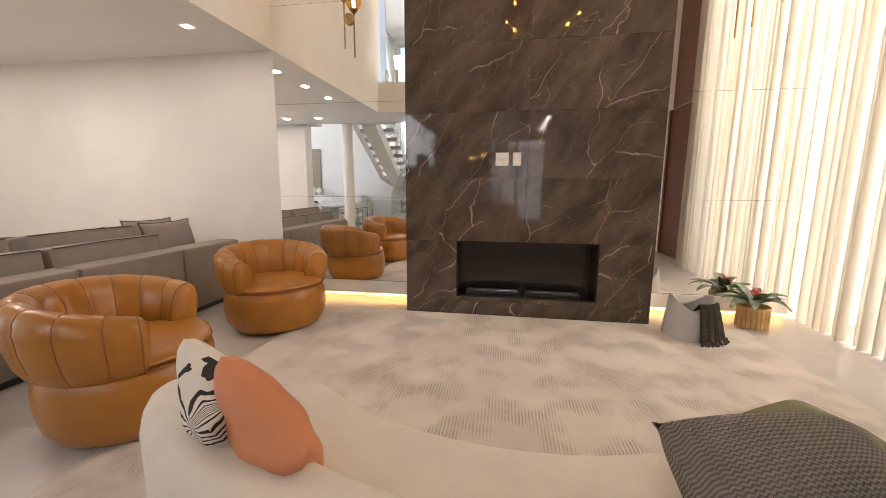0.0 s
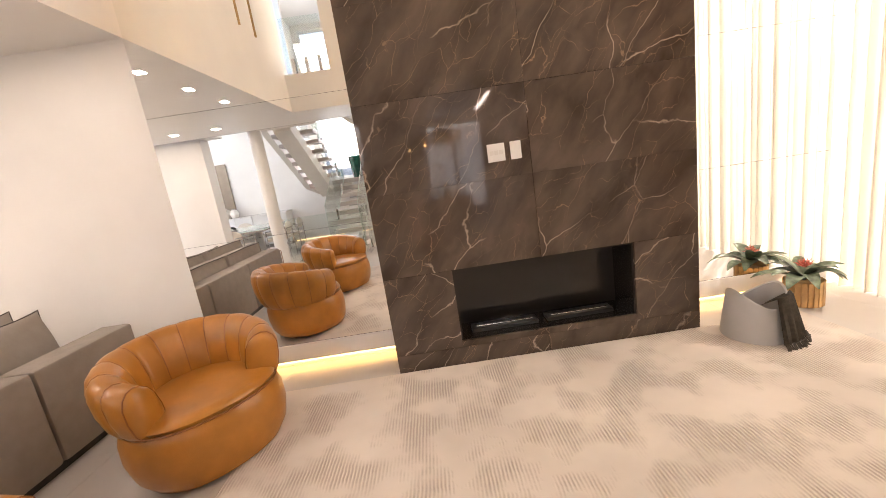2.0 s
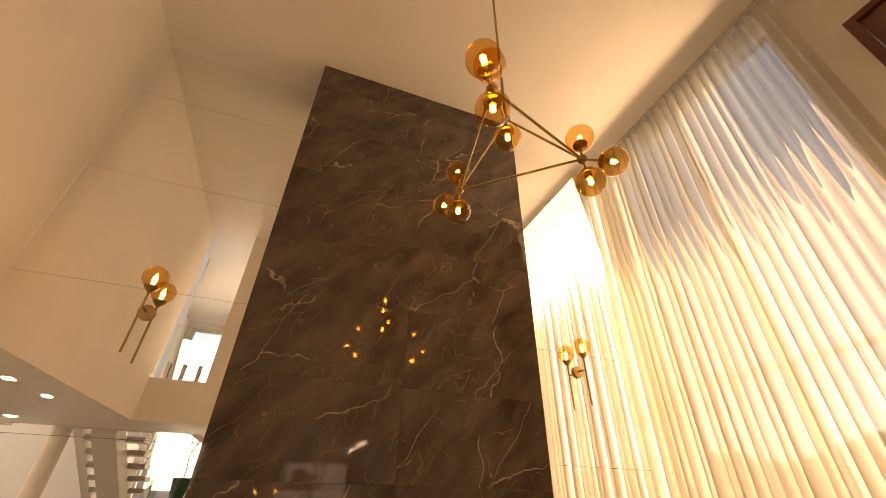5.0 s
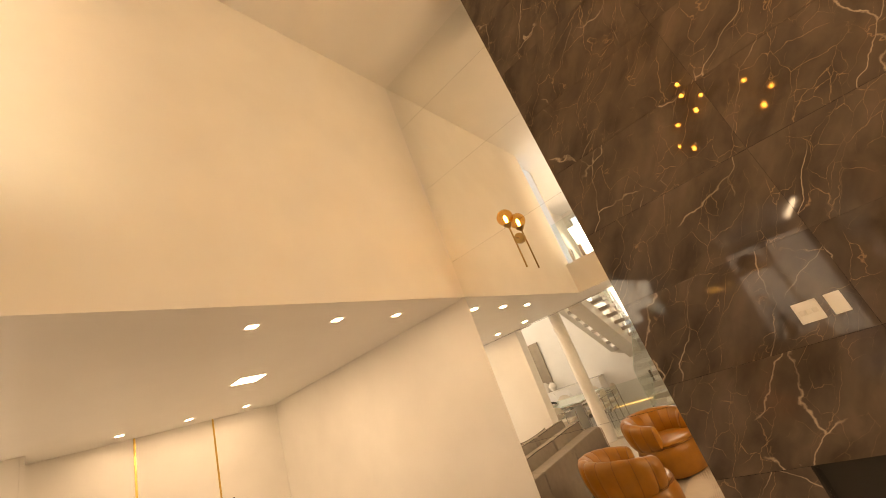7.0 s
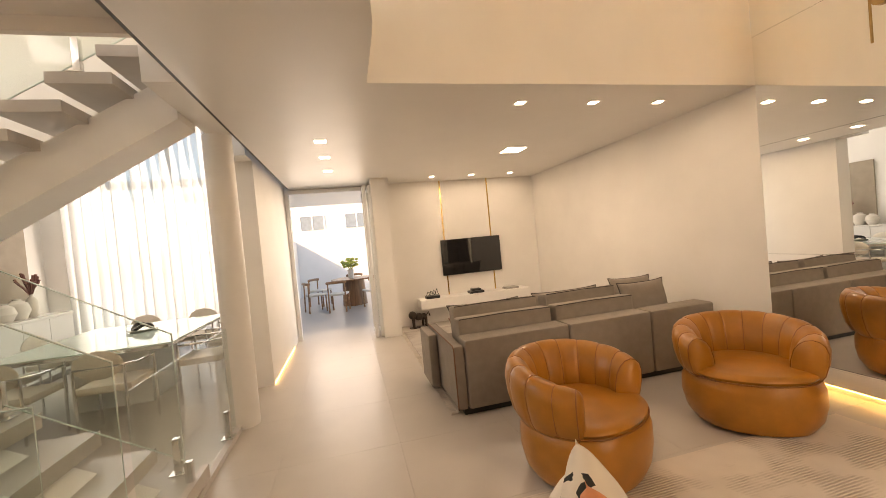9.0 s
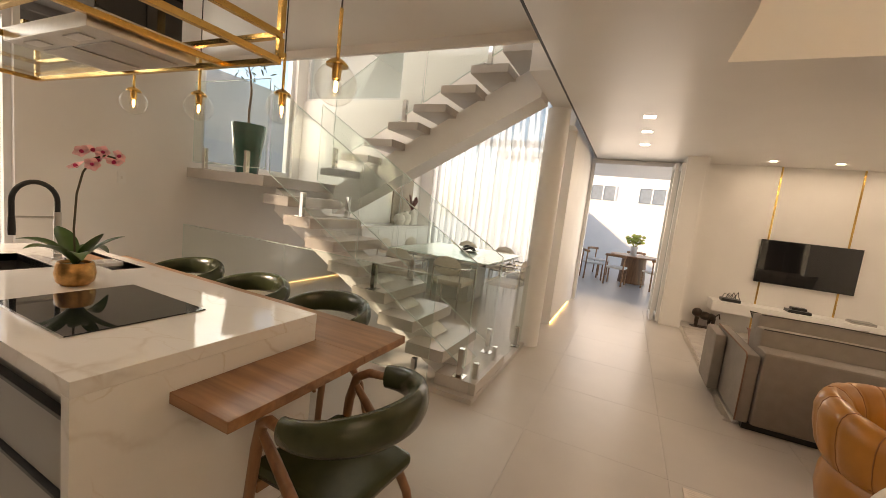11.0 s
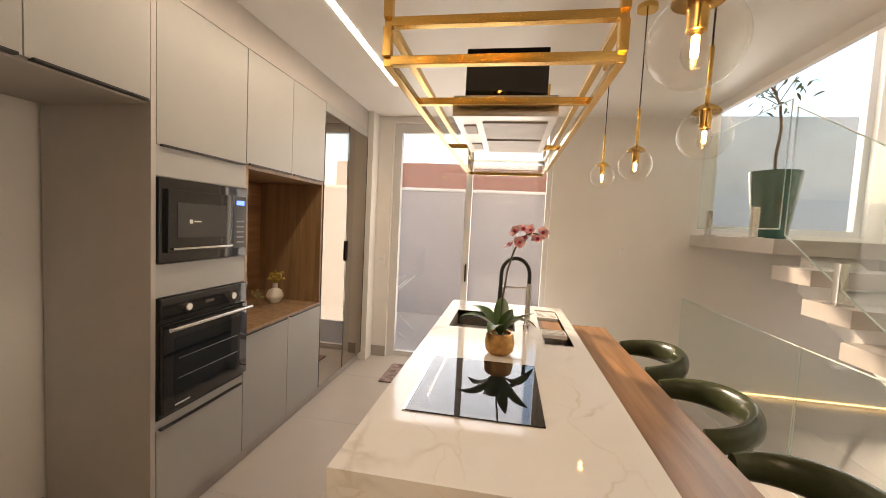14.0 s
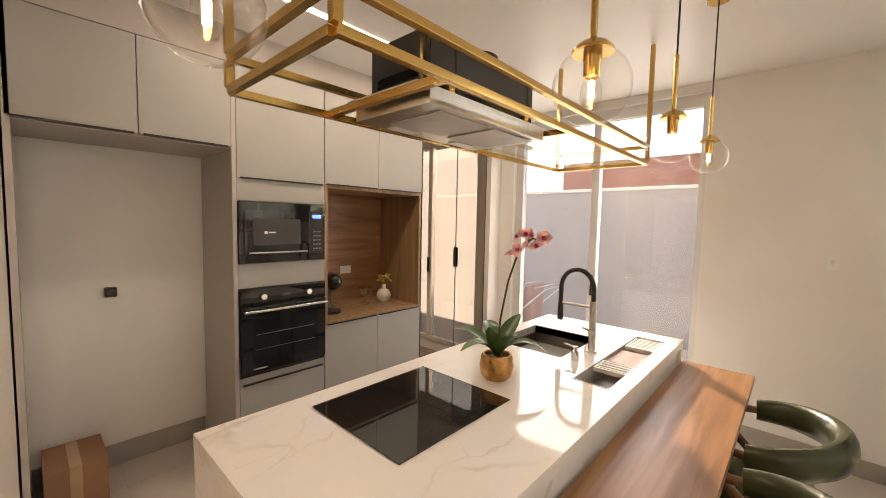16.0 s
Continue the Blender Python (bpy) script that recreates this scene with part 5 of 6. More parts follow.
def knit():
    m = mat("grey_chunky_knit", (0.17, 0.145, 0.125), 0.95, var=0.1, bump=0)
    t = m.node_tree
    b = t.nodes["Principled BSDF"]
    co = t.nodes.new("ShaderNodeTexCoord")
    sep, fold, shift = t.nodes.new("ShaderNodeSeparateXYZ"), t.nodes.new("ShaderNodeMath"), t.nodes.new("ShaderNodeMath")
    fold.operation, shift.operation = "PINGPONG", "MULTIPLY_ADD"
    fold.inputs[1].default_value, shift.inputs[1].default_value = 0.0075, 0.7
    join, w = t.nodes.new("ShaderNodeCombineXYZ"), t.nodes.new("ShaderNodeTexWave")
    w.wave_profile, w.bands_direction = "SIN", "Z"
    w.inputs["Scale"].default_value, w.inputs["Distortion"].default_value, w.inputs["Detail Scale"].default_value = 30, 0.8, 12
    t.links.new(co.outputs["Object"], sep.inputs[0])
    t.links.new(sep.outputs["X"], fold.inputs[0])
    t.links.new(fold.outputs[0], shift.inputs[0])
    t.links.new(sep.outputs["Z"], shift.inputs[2])
    t.links.new(sep.outputs["X"], join.inputs["X"])
    t.links.new(shift.outputs[0], join.inputs["Z"])
    t.links.new(join.outputs[0], w.inputs["Vector"])
    bp = t.nodes.new("ShaderNodeBump")
    bp.inputs["Strength"].default_value, bp.inputs["Distance"].default_value = 1.0, 0.012
    t.links.new(w.outputs["Fac"], bp.inputs["Height"])
    t.links.new(bp.outputs[0], b.inputs["Normal"])
    # groove shade painted into the colour: same wave as the relief, low parts darker
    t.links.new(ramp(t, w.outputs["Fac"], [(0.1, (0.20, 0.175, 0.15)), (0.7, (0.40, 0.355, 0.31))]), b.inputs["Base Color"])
    return m


cushion("print_cushion", pose(-0.505, 1.74, 0.355, 26, 20, -40), 0.44, 0.38, 0.20, zebra(), "cream cushion with black brush stroke print on sofa")
cushion("apricot_cushion", pose(-0.325, 1.66, 0.355, 24, 26, -27), 0.45, 0.37, 0.21, ORANGE_VELVET, "apricot velvet cushion leaning on the cream sofa")
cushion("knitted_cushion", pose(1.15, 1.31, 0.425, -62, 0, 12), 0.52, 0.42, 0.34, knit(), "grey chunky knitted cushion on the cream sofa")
cushion("olive_cushion", pose(1.42, 1.54, 0.43, -78, 0, 30), 0.48, 0.42, 0.22, OLIVE_VELVET, "olive green velvet cushion on the cream sofa")

# grey sofa facing the television
gs = thing("grey_sofa", "grey fabric modular sofa with loose back cushions", "sofa")
for y0, y1 in ((1.80, 2.83), (2.84, 3.74), (3.75, 4.52)):
    part("back_module", cubes((-2.84, -2.60, y0, y1, 0.05, 0.665), bevel=0.025), GREY_FABRIC, gs)
    part("seat_module", cubes((-3.70, -2.845, y0, y1, 0.08, 0.42), bevel=0.03), GREY_FABRIC, gs)
part("arm_panel", cubes((-3.72, -2.62, 1.70, 1.795, 0.05, 0.62), bevel=0.02), GREY_FABRIC, gs)
part("arm_panel", cubes((-3.72, -3.25, 1.60, 1.695, 0.05, 0.60), bevel=0.02), GREY_FABRIC, gs)
part("arm_piping", tube([(-2.615, 1.70, 0.06), (-2.615, 1.70, 0.60), (-2.65, 1.70, 0.622), (-3.70, 1.70, 0.622)], 0.006, 6), mat("brown_piping", (0.2, 0.1, 0.06), 0.7, var=0.1), gs)
part("plinth", cubes((-3.68, -2.64, 1.76, 4.50, 0.0, 0.05)), BLACK, gs)


def bolster(y0, y1, z0, z1, x, tilt):
    th = part("back_cushion", cubes((-0.10, 0.10, -(y1 - y0) / 2, (y1 - y0) / 2, 0, z1 - z0), bevel=0.035), GREY_FABRIC, gs)
    th.matrix_basis = pose(x, (y0 + y1) / 2, z0, 0, tilt, 0)
    e = (y1 - y0) / 2
    part("piping", tube([(0.1, -e + 0.02, z1 - z0 - 0.012), (0.1, 0, z1 - z0 - 0.004), (0.1, e - 0.02, z1 - z0 - 0.012)], 0.005, 6), PIPING, th)


for y0, y1 in ((1.82, 2.80), (2.84, 3.76)):
    bolster(y0, y1, 0.43, 0.80, -2.92, -6)
    bolster(y0 + 0.03, y1 - 0.02, 0.43, 0.88, -3.13, -10)
cushion("grey_scatter_cushion", pose(-2.95, 4.02, 0.44, -12, 0, 92), 0.62, 0.48, 0.17, GREY_FABRIC, "grey fabric scatter cushion with dark piping", PIPING)
cushion("grey_scatter_cushion", pose(-3.34, 4.20, 0.44, -16, 0, 84), 0.55, 0.48, 0.17, GREY_FABRIC, "grey fabric scatter cushion with dark piping", PIPING)
cushion("grey_scatter_cushion", pose(-3.30, 3.30, 0.44, -18, 0, 90), 0.85, 0.44, 0.15, GREY_FABRIC, "long grey fabric back cushion with dark piping", PIPING)
cushion("grey_scatter_cushion", pose(-3.34, 2.30, 0.44, -18, 0, 90), 0.85, 0.42, 0.15, GREY_FABRIC, "long grey fabric back cushion with dark piping", PIPING)
cushion("brown_cushion", pose(-4.05, 2.30, 0.30, -60, 0, 80), 0.5, 0.4, 0.12, mat("rust_leather", (0.22, 0.08, 0.035), 0.5), "rust brown leather cushion on low ottoman")
ot = thing("low_ottoman", "low grey ottoman in front of the sofa", "ottoman")
part("pad", cubes((-4.35, -3.80, 1.95, 2.75, 0.06, 0.33), bevel=0.03), GREY_FABRIC, ot)
part("plinth", cubes((-4.30, -3.85, 2.0, 2.70, 0.013, 0.06)), BLACK, ot)
r2 = thing("tv_rug", "light grey fringed rug under the grey sofa", "rug")
part("carpet", cubes((-6.15, -2.70, 1.71, 4.45, 0.0005, 0.0125), bevel=0.004), pile("grey_rug_pile", (0.50, 0.46, 0.42), (0.33, 0.29, 0.26), 9), r2)
fr_bm = bmesh.new()
for i in range(230):
    x = -6.14 + 3.43 * i / 229
    dx = random.uniform(-0.012, 0.012)
    box(fr_bm, x + dx, x + dx + 0.006, 1.65 + random.uniform(-0.01, 0.02), 1.712, 0.001, 0.006)
f = part("fringe", fr_bm, mat("fringe_cotton", (0.62, 0.57, 0.51), 0.95), r2, smooth=0)
f["kind"] = "stuff"

# basket with throw
bk = thing("storage_basket", "grey felt basket with a dark fringed throw", "basket", pose(1.99, 4.06, 0))
bbm = lathe([(0.0, 0.005), (0.20, 0.005), (0.205, 0.02), (0.17, 0.30), (0.165, 0.31), (0.155, 0.30), (0.18, 0.04), (0.0, 0.04)], 36)
for v in bbm.verts:
    if v.co.z > 0.2:
        v.co.z += 0.06 * math.cos(math.atan2(v.co.y, v.co.x) * 2)
part("body", bbm, mat("grey_felt", (0.50, 0.49, 0.48), 0.8, var=0.06, bump=0.4, fine=300), bk)
tb = bmesh.new()
g = []
for i in range(15):
    row = []
    for j in range(22):
        u, s = (i / 14 - 0.5), j / 21
        ang = radians(-62) + u * 1.15
        if s < 0.3:
            r, z = 0.05 + 0.14 * s / 0.3, 0.24 + 0.10 * s / 0.3
        else:
            r, z = 0.19 + 0.07 * (s - 0.3) / 0.7, 0.34 - 0.30 * (s - 0.3) / 0.7
        r += 0.010 * math.sin(u * 26) * s
        row.append(tb.verts.new((r * math.cos(ang), r * math.sin(ang), z)))
    g.append(row)
for a, c in zip(g, g[1:]):
    for j in range(21):
        tb.faces.new((a[j], c[j], c[j + 1], a[j + 1]))
bmesh.ops.solidify(tb, geom=tb.faces[:], thickness=0.008)
THROW = mat("brown_woven_throw", (0.085, 0.07, 0.052), 0.95, var=0.3, scale=40, bump=0.8, fine=400)
part("throw", tb, THROW, bk, "dark brown woven throw")
fb = bmesh.new()
for i in range(34):
    ang = radians(-62) + (i / 33 - 0.5) * 1.15
    r = 0.26 + random.uniform(-0.004, 0.012)
    tube([(r * math.cos(ang), r * math.sin(ang), 0.05), ((r + 0.012) * math.cos(ang + 0.02), (r + 0.012) * math.sin(ang + 0.02), 0.025), ((r + 0.03) * math.cos(ang + random.uniform(-.06, .06)), (r + 0.03) * math.sin(ang), 0.006)], 0.005, 5, fb)
f = part("fringe", fb, THROW, bk)
f["kind"] = "stuff"


def leaf(length, width, droop, curl=0.25, n=8):
    """A single broad leaf that rises and bends over."""
    bm = bmesh.new()
    rows_ = []
    for i in range(n + 1):
        s = i / n
        w = width * (math.sin(math.pi * min(1, s * 0.92 + 0.06)) ** 0.8)
        x = length * s * (1 - 0.15 * droop * s)
        z = length * (0.75 * s - droop * s * s)
        rows_.append([bm.verts.new((x, k * w / 2, z + curl * w * abs(k) * 0.6)) for k in (-1, -0.5, 0, 0.5, 1)])
    for a, c in zip(rows_, rows_[1:]):
        for k in range(4):
            bm.faces.new((a[k], c[k], c[k + 1], a[k + 1]))
    return bm


LEAF_STRIPE = mat("silver_striped_leaf", (0.15, 0.20, 0.13), 0.4, var=0.55, scale=22, bump=0.2)
LEAF_DARK = mat("dark_green_leaf", (0.05, 0.11, 0.025), 0.32, var=0.25, scale=9, bump=0.1)
BAMBOO = mat("bamboo_slat", (0.50, 0.30, 0.12), 0.55, var=0.2, scale=14)
bp_ = thing("bromeliad", "bromeliad with pink flower in bamboo slat pot", "potted plant", pose(2.68, 4.42, 0))
part("pot", lathe([(0.0, 0.0), (0.115, 0.0), (0.125, 0.19), (0.11, 0.19), (0.10, 0.16), (0.0, 0.16)], 28), BAMBOO, bp_, "bamboo slat pot")
for i in range(22):
    a = 2 * math.pi * i / 22
    s_ = part("slat", cubes((0.115, 0.128, -0.0145, 0.0145, 0.002, 0.20), bevel=0.002), BAMBOO, bp_)
    s_.matrix_basis = pose(0.003, 0, 0, 0, 0, math.degrees(a))
for i in range(15):
    a = 137.5 * i
    l = part("leaf", leaf(random.uniform(0.28, 0.40), random.uniform(0.085, 0.12), random.uniform(0.45, 0.95)), LEAF_STRIPE, bp_)
    l.matrix_basis = pose(0, 0, 0.19, random.uniform(-10, 10), random.uniform(-25, 8), a)
fl = bmesh.new()
for i in range(46):
    a, e = random.uniform(0, 6.28), random.uniform(0.25, 1.45)
    d = Vector((math.cos(a) * math.cos(e), math.sin(a) * math.cos(e), math.sin(e)))
    rod(fl, (0.01, 0, 0.30), Vector((0.01, 0, 0.30)) + d * random.uniform(0.05, 0.085), 0.007, 0.001, 6)
part("flower", fl, mat("pink_bract", (0.75, 0.22, 0.16), 0.5, var=0.3, scale=30), bp_, "pink spiky flower head")

# ---- television wall ----
tv = thing("television", "black flat wall-mounted television, switched off", "television", pose(XE, 3.23, 0.876))
part("panel", cubes((0.022, 0.06, -0.605, 0.605, 0, 0.69), bevel=0.004), BLACK, tv)
part("screen", cubes((0.0602, 0.062, -0.595, 0.595, 0.012, 0.682)), BLACK_GLASS, tv)
part("mount", cubes((0.0, 0.022, -0.2, 0.2, 0.2, 0.5)), BLACK, tv)
cn = thing("tv_console", "white floating television console with drawer", "console")
part("body", cubes((XE, -6.30, 2.08, 4.25, 0.33, 0.50), bevel=0.003), WHITE_PAINT, cn)
for y0, y1 in ((2.09, 3.16), (3.17, 4.24)):
    part("drawer_front", cubes((-6.299, -6.285, y0, y1, 0.335, 0.488), bevel=0.002), WHITE_PAINT, cn)
for y in (2.715, 3.68):
    structure("brass_strip", cubes((XE, XE + 0.006, y - 0.012, y + 0.012, 0.0, 0.328), (XE, XE + 0.006, y - 0.012, y + 0.012, 0.502, ZC)), BRASS, "vertical brass strip in the television wall", "trim")
structure("tv_wall_return", cubes((-6.75, -6.0, 1.621, 1.66, 0.0, ZC)), PAINT, "white wall end at the television wall", "wall")
md = thing("modem", "black modem with cables on the console", "modem", pose(-6.47, 2.34, 0.50))
part("box", cubes((-0.09, 0.09, -0.13, 0.13, 0, 0.05), bevel=0.006), BLACK, md)
for i in range(4):
    part("cable", tube([(-0.05, -0.1 + 0.05 * i, 0.05), (-0.02, -0.08 + 0.06 * i, 0.12 + 0.015 * i), (0.03, -0.02 + 0.04 * i, 0.10), (0.05, 0.06 * i - 0.06, 0.052)], 0.006, 6), BLACK, md)
sb_ = thing("set_top_box", "black set-top box on the console", "set-top box", pose(-6.47, 3.20, 0.50))
part("box", cubes((-0.10, 0.10, -0.14, 0.14, 0, 0.045), bevel=0.005), BLACK, sb_)
part("lid", cubes((-0.06, 0.06, -0.09, 0.09, 0.0455, 0.085), bevel=0.005), BLACK, sb_)
bx = thing("stacked_magazines", "two stacked magazines on the console", "magazine", pose(-6.47, 3.92, 0.50))
part("magazine", cubes((-0.11, 0.11, -0.13, 0.13, 0, 0.016), bevel=0.002), TAUPE, bx)
part("magazine", cubes((-0.10, 0.11, -0.12, 0.13, 0.017, 0.035), bevel=0.002), GREY_LACQUER, bx)
lb = bmesh.new()
ball(0.085, (0, 0.02, 0.20), 16, 0.8, lb)
ball(0.075, (0, -0.10, 0.24), 16, 1.0, lb)
ball(0.07, (0, 0.11, 0.19), 14, 0.9, lb)
for x, y in ((-0.04, -0.08), (0.04, -0.10), (-0.04, 0.11), (0.04, 0.14)):
    rod(lb, (x, y, 0.0), (x, y, 0.18), 0.022, 0.03, 10)
tube([(0, 0.16, 0.20), (0, 0.22, 0.26), (0, 0.24, 0.18)], 0.012, 8, lb)
box(lb, -0.06, 0.06, -0.16, 0.20, 0.0, 0.014)
li = tagged(finish("animal_figure", lb, mat("dark_bronze_figure", (0.045, 0.03, 0.02), 0.45, 0.3)), "dark carved wooden animal figure on the floor", "figurine")
li.matrix_basis = pose(-6.42, 2.02, 0, 0, 0, 10)


def downlight(x, y, size, z=ZC):
    th = thing("downlight", "square recessed white ceiling downlight", "ceiling light", pose(x, y, z), "recessed downlights")
    s = size / 2
    part("frame", cubes((-s, s, -s, -s + 0.012, -0.004, 0.01), (-s, s, s - 0.012, s, -0.004, 0.01), (-s, -s + 0.012, -s + 0.012, s - 0.012, -0.004, 0.01), (s - 0.012, s, -s + 0.012, s - 0.012, -0.004, 0.01)), WHITE_PAINT, th)
    part("lens", cubes((-s + 0.012, s - 0.012, -s + 0.012, s - 0.012, -0.003, 0.008)), SPOT, th, "glowing lens")
    return th


for x, ys in ((-6.15, (2.46, 3.21, 3.97)), (-2.55, (2.505, 3.25, 3.977))):
    for y in ys:
        downlight(x, y, 0.10)
downlight(-4.33, 3.234, 0.30)
for x in (-3.62, -4.35, -5.2):
    downlight(x, 0.72, 0.14)
for x, y, e in [(a, b, 0.8) for a in (-6.15, -2.55) for b in (2.48, 3.23, 3.97)] + [(-4.33, 3.234, 5), (-3.62, 0.72, 0.9), (-4.35, 0.72, 0.9), (-5.2, 0.72, 0.9)]:
    lamp("downlight_beam", "AREA", look((x, y, ZC - 0.012), (x, y, 0)), e, (1.0, 0.86, 0.70), 0.08 if e < 5 else 0.27)

# ---- chandelier ----
cl = thing("chandelier", "brass chandelier with amber glass globes, lit", "chandelier")
N = [Vector((0.593, 3.20, 3.53)), Vector((1.075, 2.63, 3.43)), Vector((0.447, 2.445, 3.47)), Vector((0.729, 2.796, 3.80))]
mid_n = (N[0] + N[1] + N[2] + N[3]) / 4
for i in range(4):
    part("node", ball(0.028, N[i], 18), AGED_BRASS, cl)
    for j in range(i):
        part("rod", rod(bmesh.new(), N[i], N[j], 0.007), AGED_BRASS, cl)
part("stem", rod(bmesh.new(), N[3], (N[3].x, N[3].y, ZT - 0.02), 0.009), AGED_BRASS, cl)
part("canopy", lathe([(0.0, ZT - 0.03), (0.07, ZT - 0.03), (0.07, ZT), (0.0, ZT)], 24, at=(N[3].x, N[3].y, 0)), AGED_BRASS, cl)


def globe_arm(node, d):
    d = d.normalized()
    m = Matrix.Translation(node) @ d.to_track_quat("Z", "Y").to_matrix().to_4x4()
    a = part("arm", rod(bmesh.new(), (0, 0, 0.02), (0, 0, 0.09), 0.007), AGED_BRASS, cl)
    c = part("socket", lathe([(0.008, 0.085), (0.040, 0.10), (0.042, 0.112), (0.020, 0.114), (0.018, 0.145), (0.0, 0.145)], 18), AGED_BRASS, cl)
    b = part("bulb", lathe([(0.0, 0.145), (0.012, 0.147), (0.014, 0.175), (0.0, 0.19)], 12), BULB, cl, "glowing warm bulb")
    g = part("globe", ball(0.080, (0, 0, 0.165), 24), AMBER_GLASS, cl, "amber glass globe")
    g.visible_shadow = False
    for o in (a, c, b, g):
        o.matrix_basis = m


for i, node in enumerate(N):
    out = (node - mid_n).normalized()
    if i == 3:
        dirs = [Vector((0, 0, -1))]
    else:
        flat = Vector((out.x, out.y, 0)).normalized()
        dirs = [flat + Vector((0, 0, -0.1)), Vector((0, 0, -1)) + 0.1 * flat, Vector((0, 0, 1)) + 0.1 * flat]
    for d in dirs:
        globe_arm(node, d)


# ---- breakfast stools ----


def stool(m, label):
    th = thing("dining_chair", label, "chair", m, "chairs at the walnut counter")
    sbm = cubes((-0.235, 0.235, -0.22, 0.24, 0.405, 0.475), bevel=0.03)
    for v in sbm.verts:
        v.co.x *= 1.0 if v.co.y > -0.05 else 0.88
        if v.co.z > 0.45:
            v.co.z -= 0.018 * (1 - min(1, (v.co.x / 0.2) ** 2))
    part("seat", sbm, GREEN_LEATHER, th, "dark green leather seat")
    pts = []
    for i in range(29):
        a = radians(-100 + 200 * i / 28)
        pts.append((0.285 * math.sin(a), -0.03 - 0.255 * math.cos(a), 0.715 + 0.02 * math.cos(a)))
    bb = tube(pts, lambda f: 0.030 + 0.014 * math.sin(math.pi * f), 14)
    for v in bb.verts:
        v.co.z = 0.72 + (v.co.z - 0.72) * 1.75
    part("backrest", bb, GREEN_LEATHER, th, "dark green padded leather back rail")
    for s in (-1, 1):
        fl_ = tube([(s * 0.255, 0.235, 0.0), (s * 0.25, 0.215, 0.30), (s * 0.245, 0.19, 0.55), (s * 0.25, 0.16, 0.665), (s * 0.265, 0.10, 0.70), (s * 0.28, 0.0, 0.705)], lambda f: 0.017 + 0.006 * math.sin(3.1 * f), 10)
        part("front_leg", fl_, WALNUT_LEG, th, "walnut front leg and arm")
        bl = tube([(s * 0.235, -0.27, 0.0), (s * 0.245, -0.18, 0.25), (s * 0.25, -0.05, 0.42), (s * 0.248, 0.09, 0.56), (s * 0.248, 0.175, 0.64)], lambda f: 0.015 + 0.008 * math.sin(3.1 * f), 10)
        part("back_leg", bl, WALNUT_LEG, th, "walnut back leg")
    part("stretcher", cubes((-0.235, 0.235, 0.185, 0.21, 0.36, 0.405), bevel=0.004), WALNUT_LEG, th)
    part("stretcher", cubes((-0.225, 0.225, -0.17, -0.145, 0.36, 0.405), bevel=0.004), WALNUT_LEG, th)
    return th


s0 = stool(pose(-0.72, -1.02, 0, 0, 0, -90), "dark green leather chair with walnut frame at counter")
copy_thing(s0, pose(-0.71, -1.76, 0, 0, 0, -92))
copy_thing(s0, pose(-0.71, -2.53, 0, 0, 0, -90))
copy_thing(s0, pose(0.0, -0.20, 0, 0, 0, 176))

# ---- dining area behind the stairs ----
curtain("sheer_curtain", "y", -6.95, -3.55, -0.60, 0.01, 3.93, VOILE_WHITE, "white sheer curtain over tall dining window", 9, 0.05, 8)
w5 = thing("window_5", "tall dining window with white frame", "window", kind="structure")
for y0, y1 in ((-3.6, -3.54), (-2.10, -2.04), (-0.61, -0.55)):
    part("window_frame", cubes((-7.30, -7.24, y0, y1, 0, 3.95)), ALU, w5)
for z0, z1 in ((2.95, 3.10),):
    part("window_rail", cubes((-7.298, -7.242, -3.54, -2.10, z0, z1), (-7.298, -7.242, -2.04, -0.61, z0, z1)), ALU, w5)
for y0, y1 in ((-3.54, -2.10), (-2.04, -0.61)):
    for z0, z1 in ((0.0, 2.95), (3.10, 3.95)):
        p = part("pane", cubes((-7.273, -7.267, y0, y1, z0, z1)), PANE, w5)
        p.visible_shadow = False
dt = thing("dining_table", "glass-topped dining table on a white block base", "dining table", pose(-4.95, -1.85, 0))
part("tabletop", cubes((-0.95, 0.95, -0.85, 0.85, 0.745, 0.76), bevel=0.003), mat("pale_glass_top", (0.62, 0.72, 0.68), 0.06, var=0.02, bump=0), dt)
part("frame", cubes((-0.90, 0.90, -0.80, -0.77, 0.70, 0.744), (-0.90, 0.90, 0.77, 0.80, 0.70, 0.744), (-0.90, -0.87, -0.77, 0.77, 0.70, 0.744), (0.87, 0.90, -0.77, 0.77, 0.70, 0.744)), CHROME, dt)
part("base", cubes((-0.38, 0.38, -0.38, 0.38, 0.0, 0.70), bevel=0.006), WHITE_PAINT, dt)


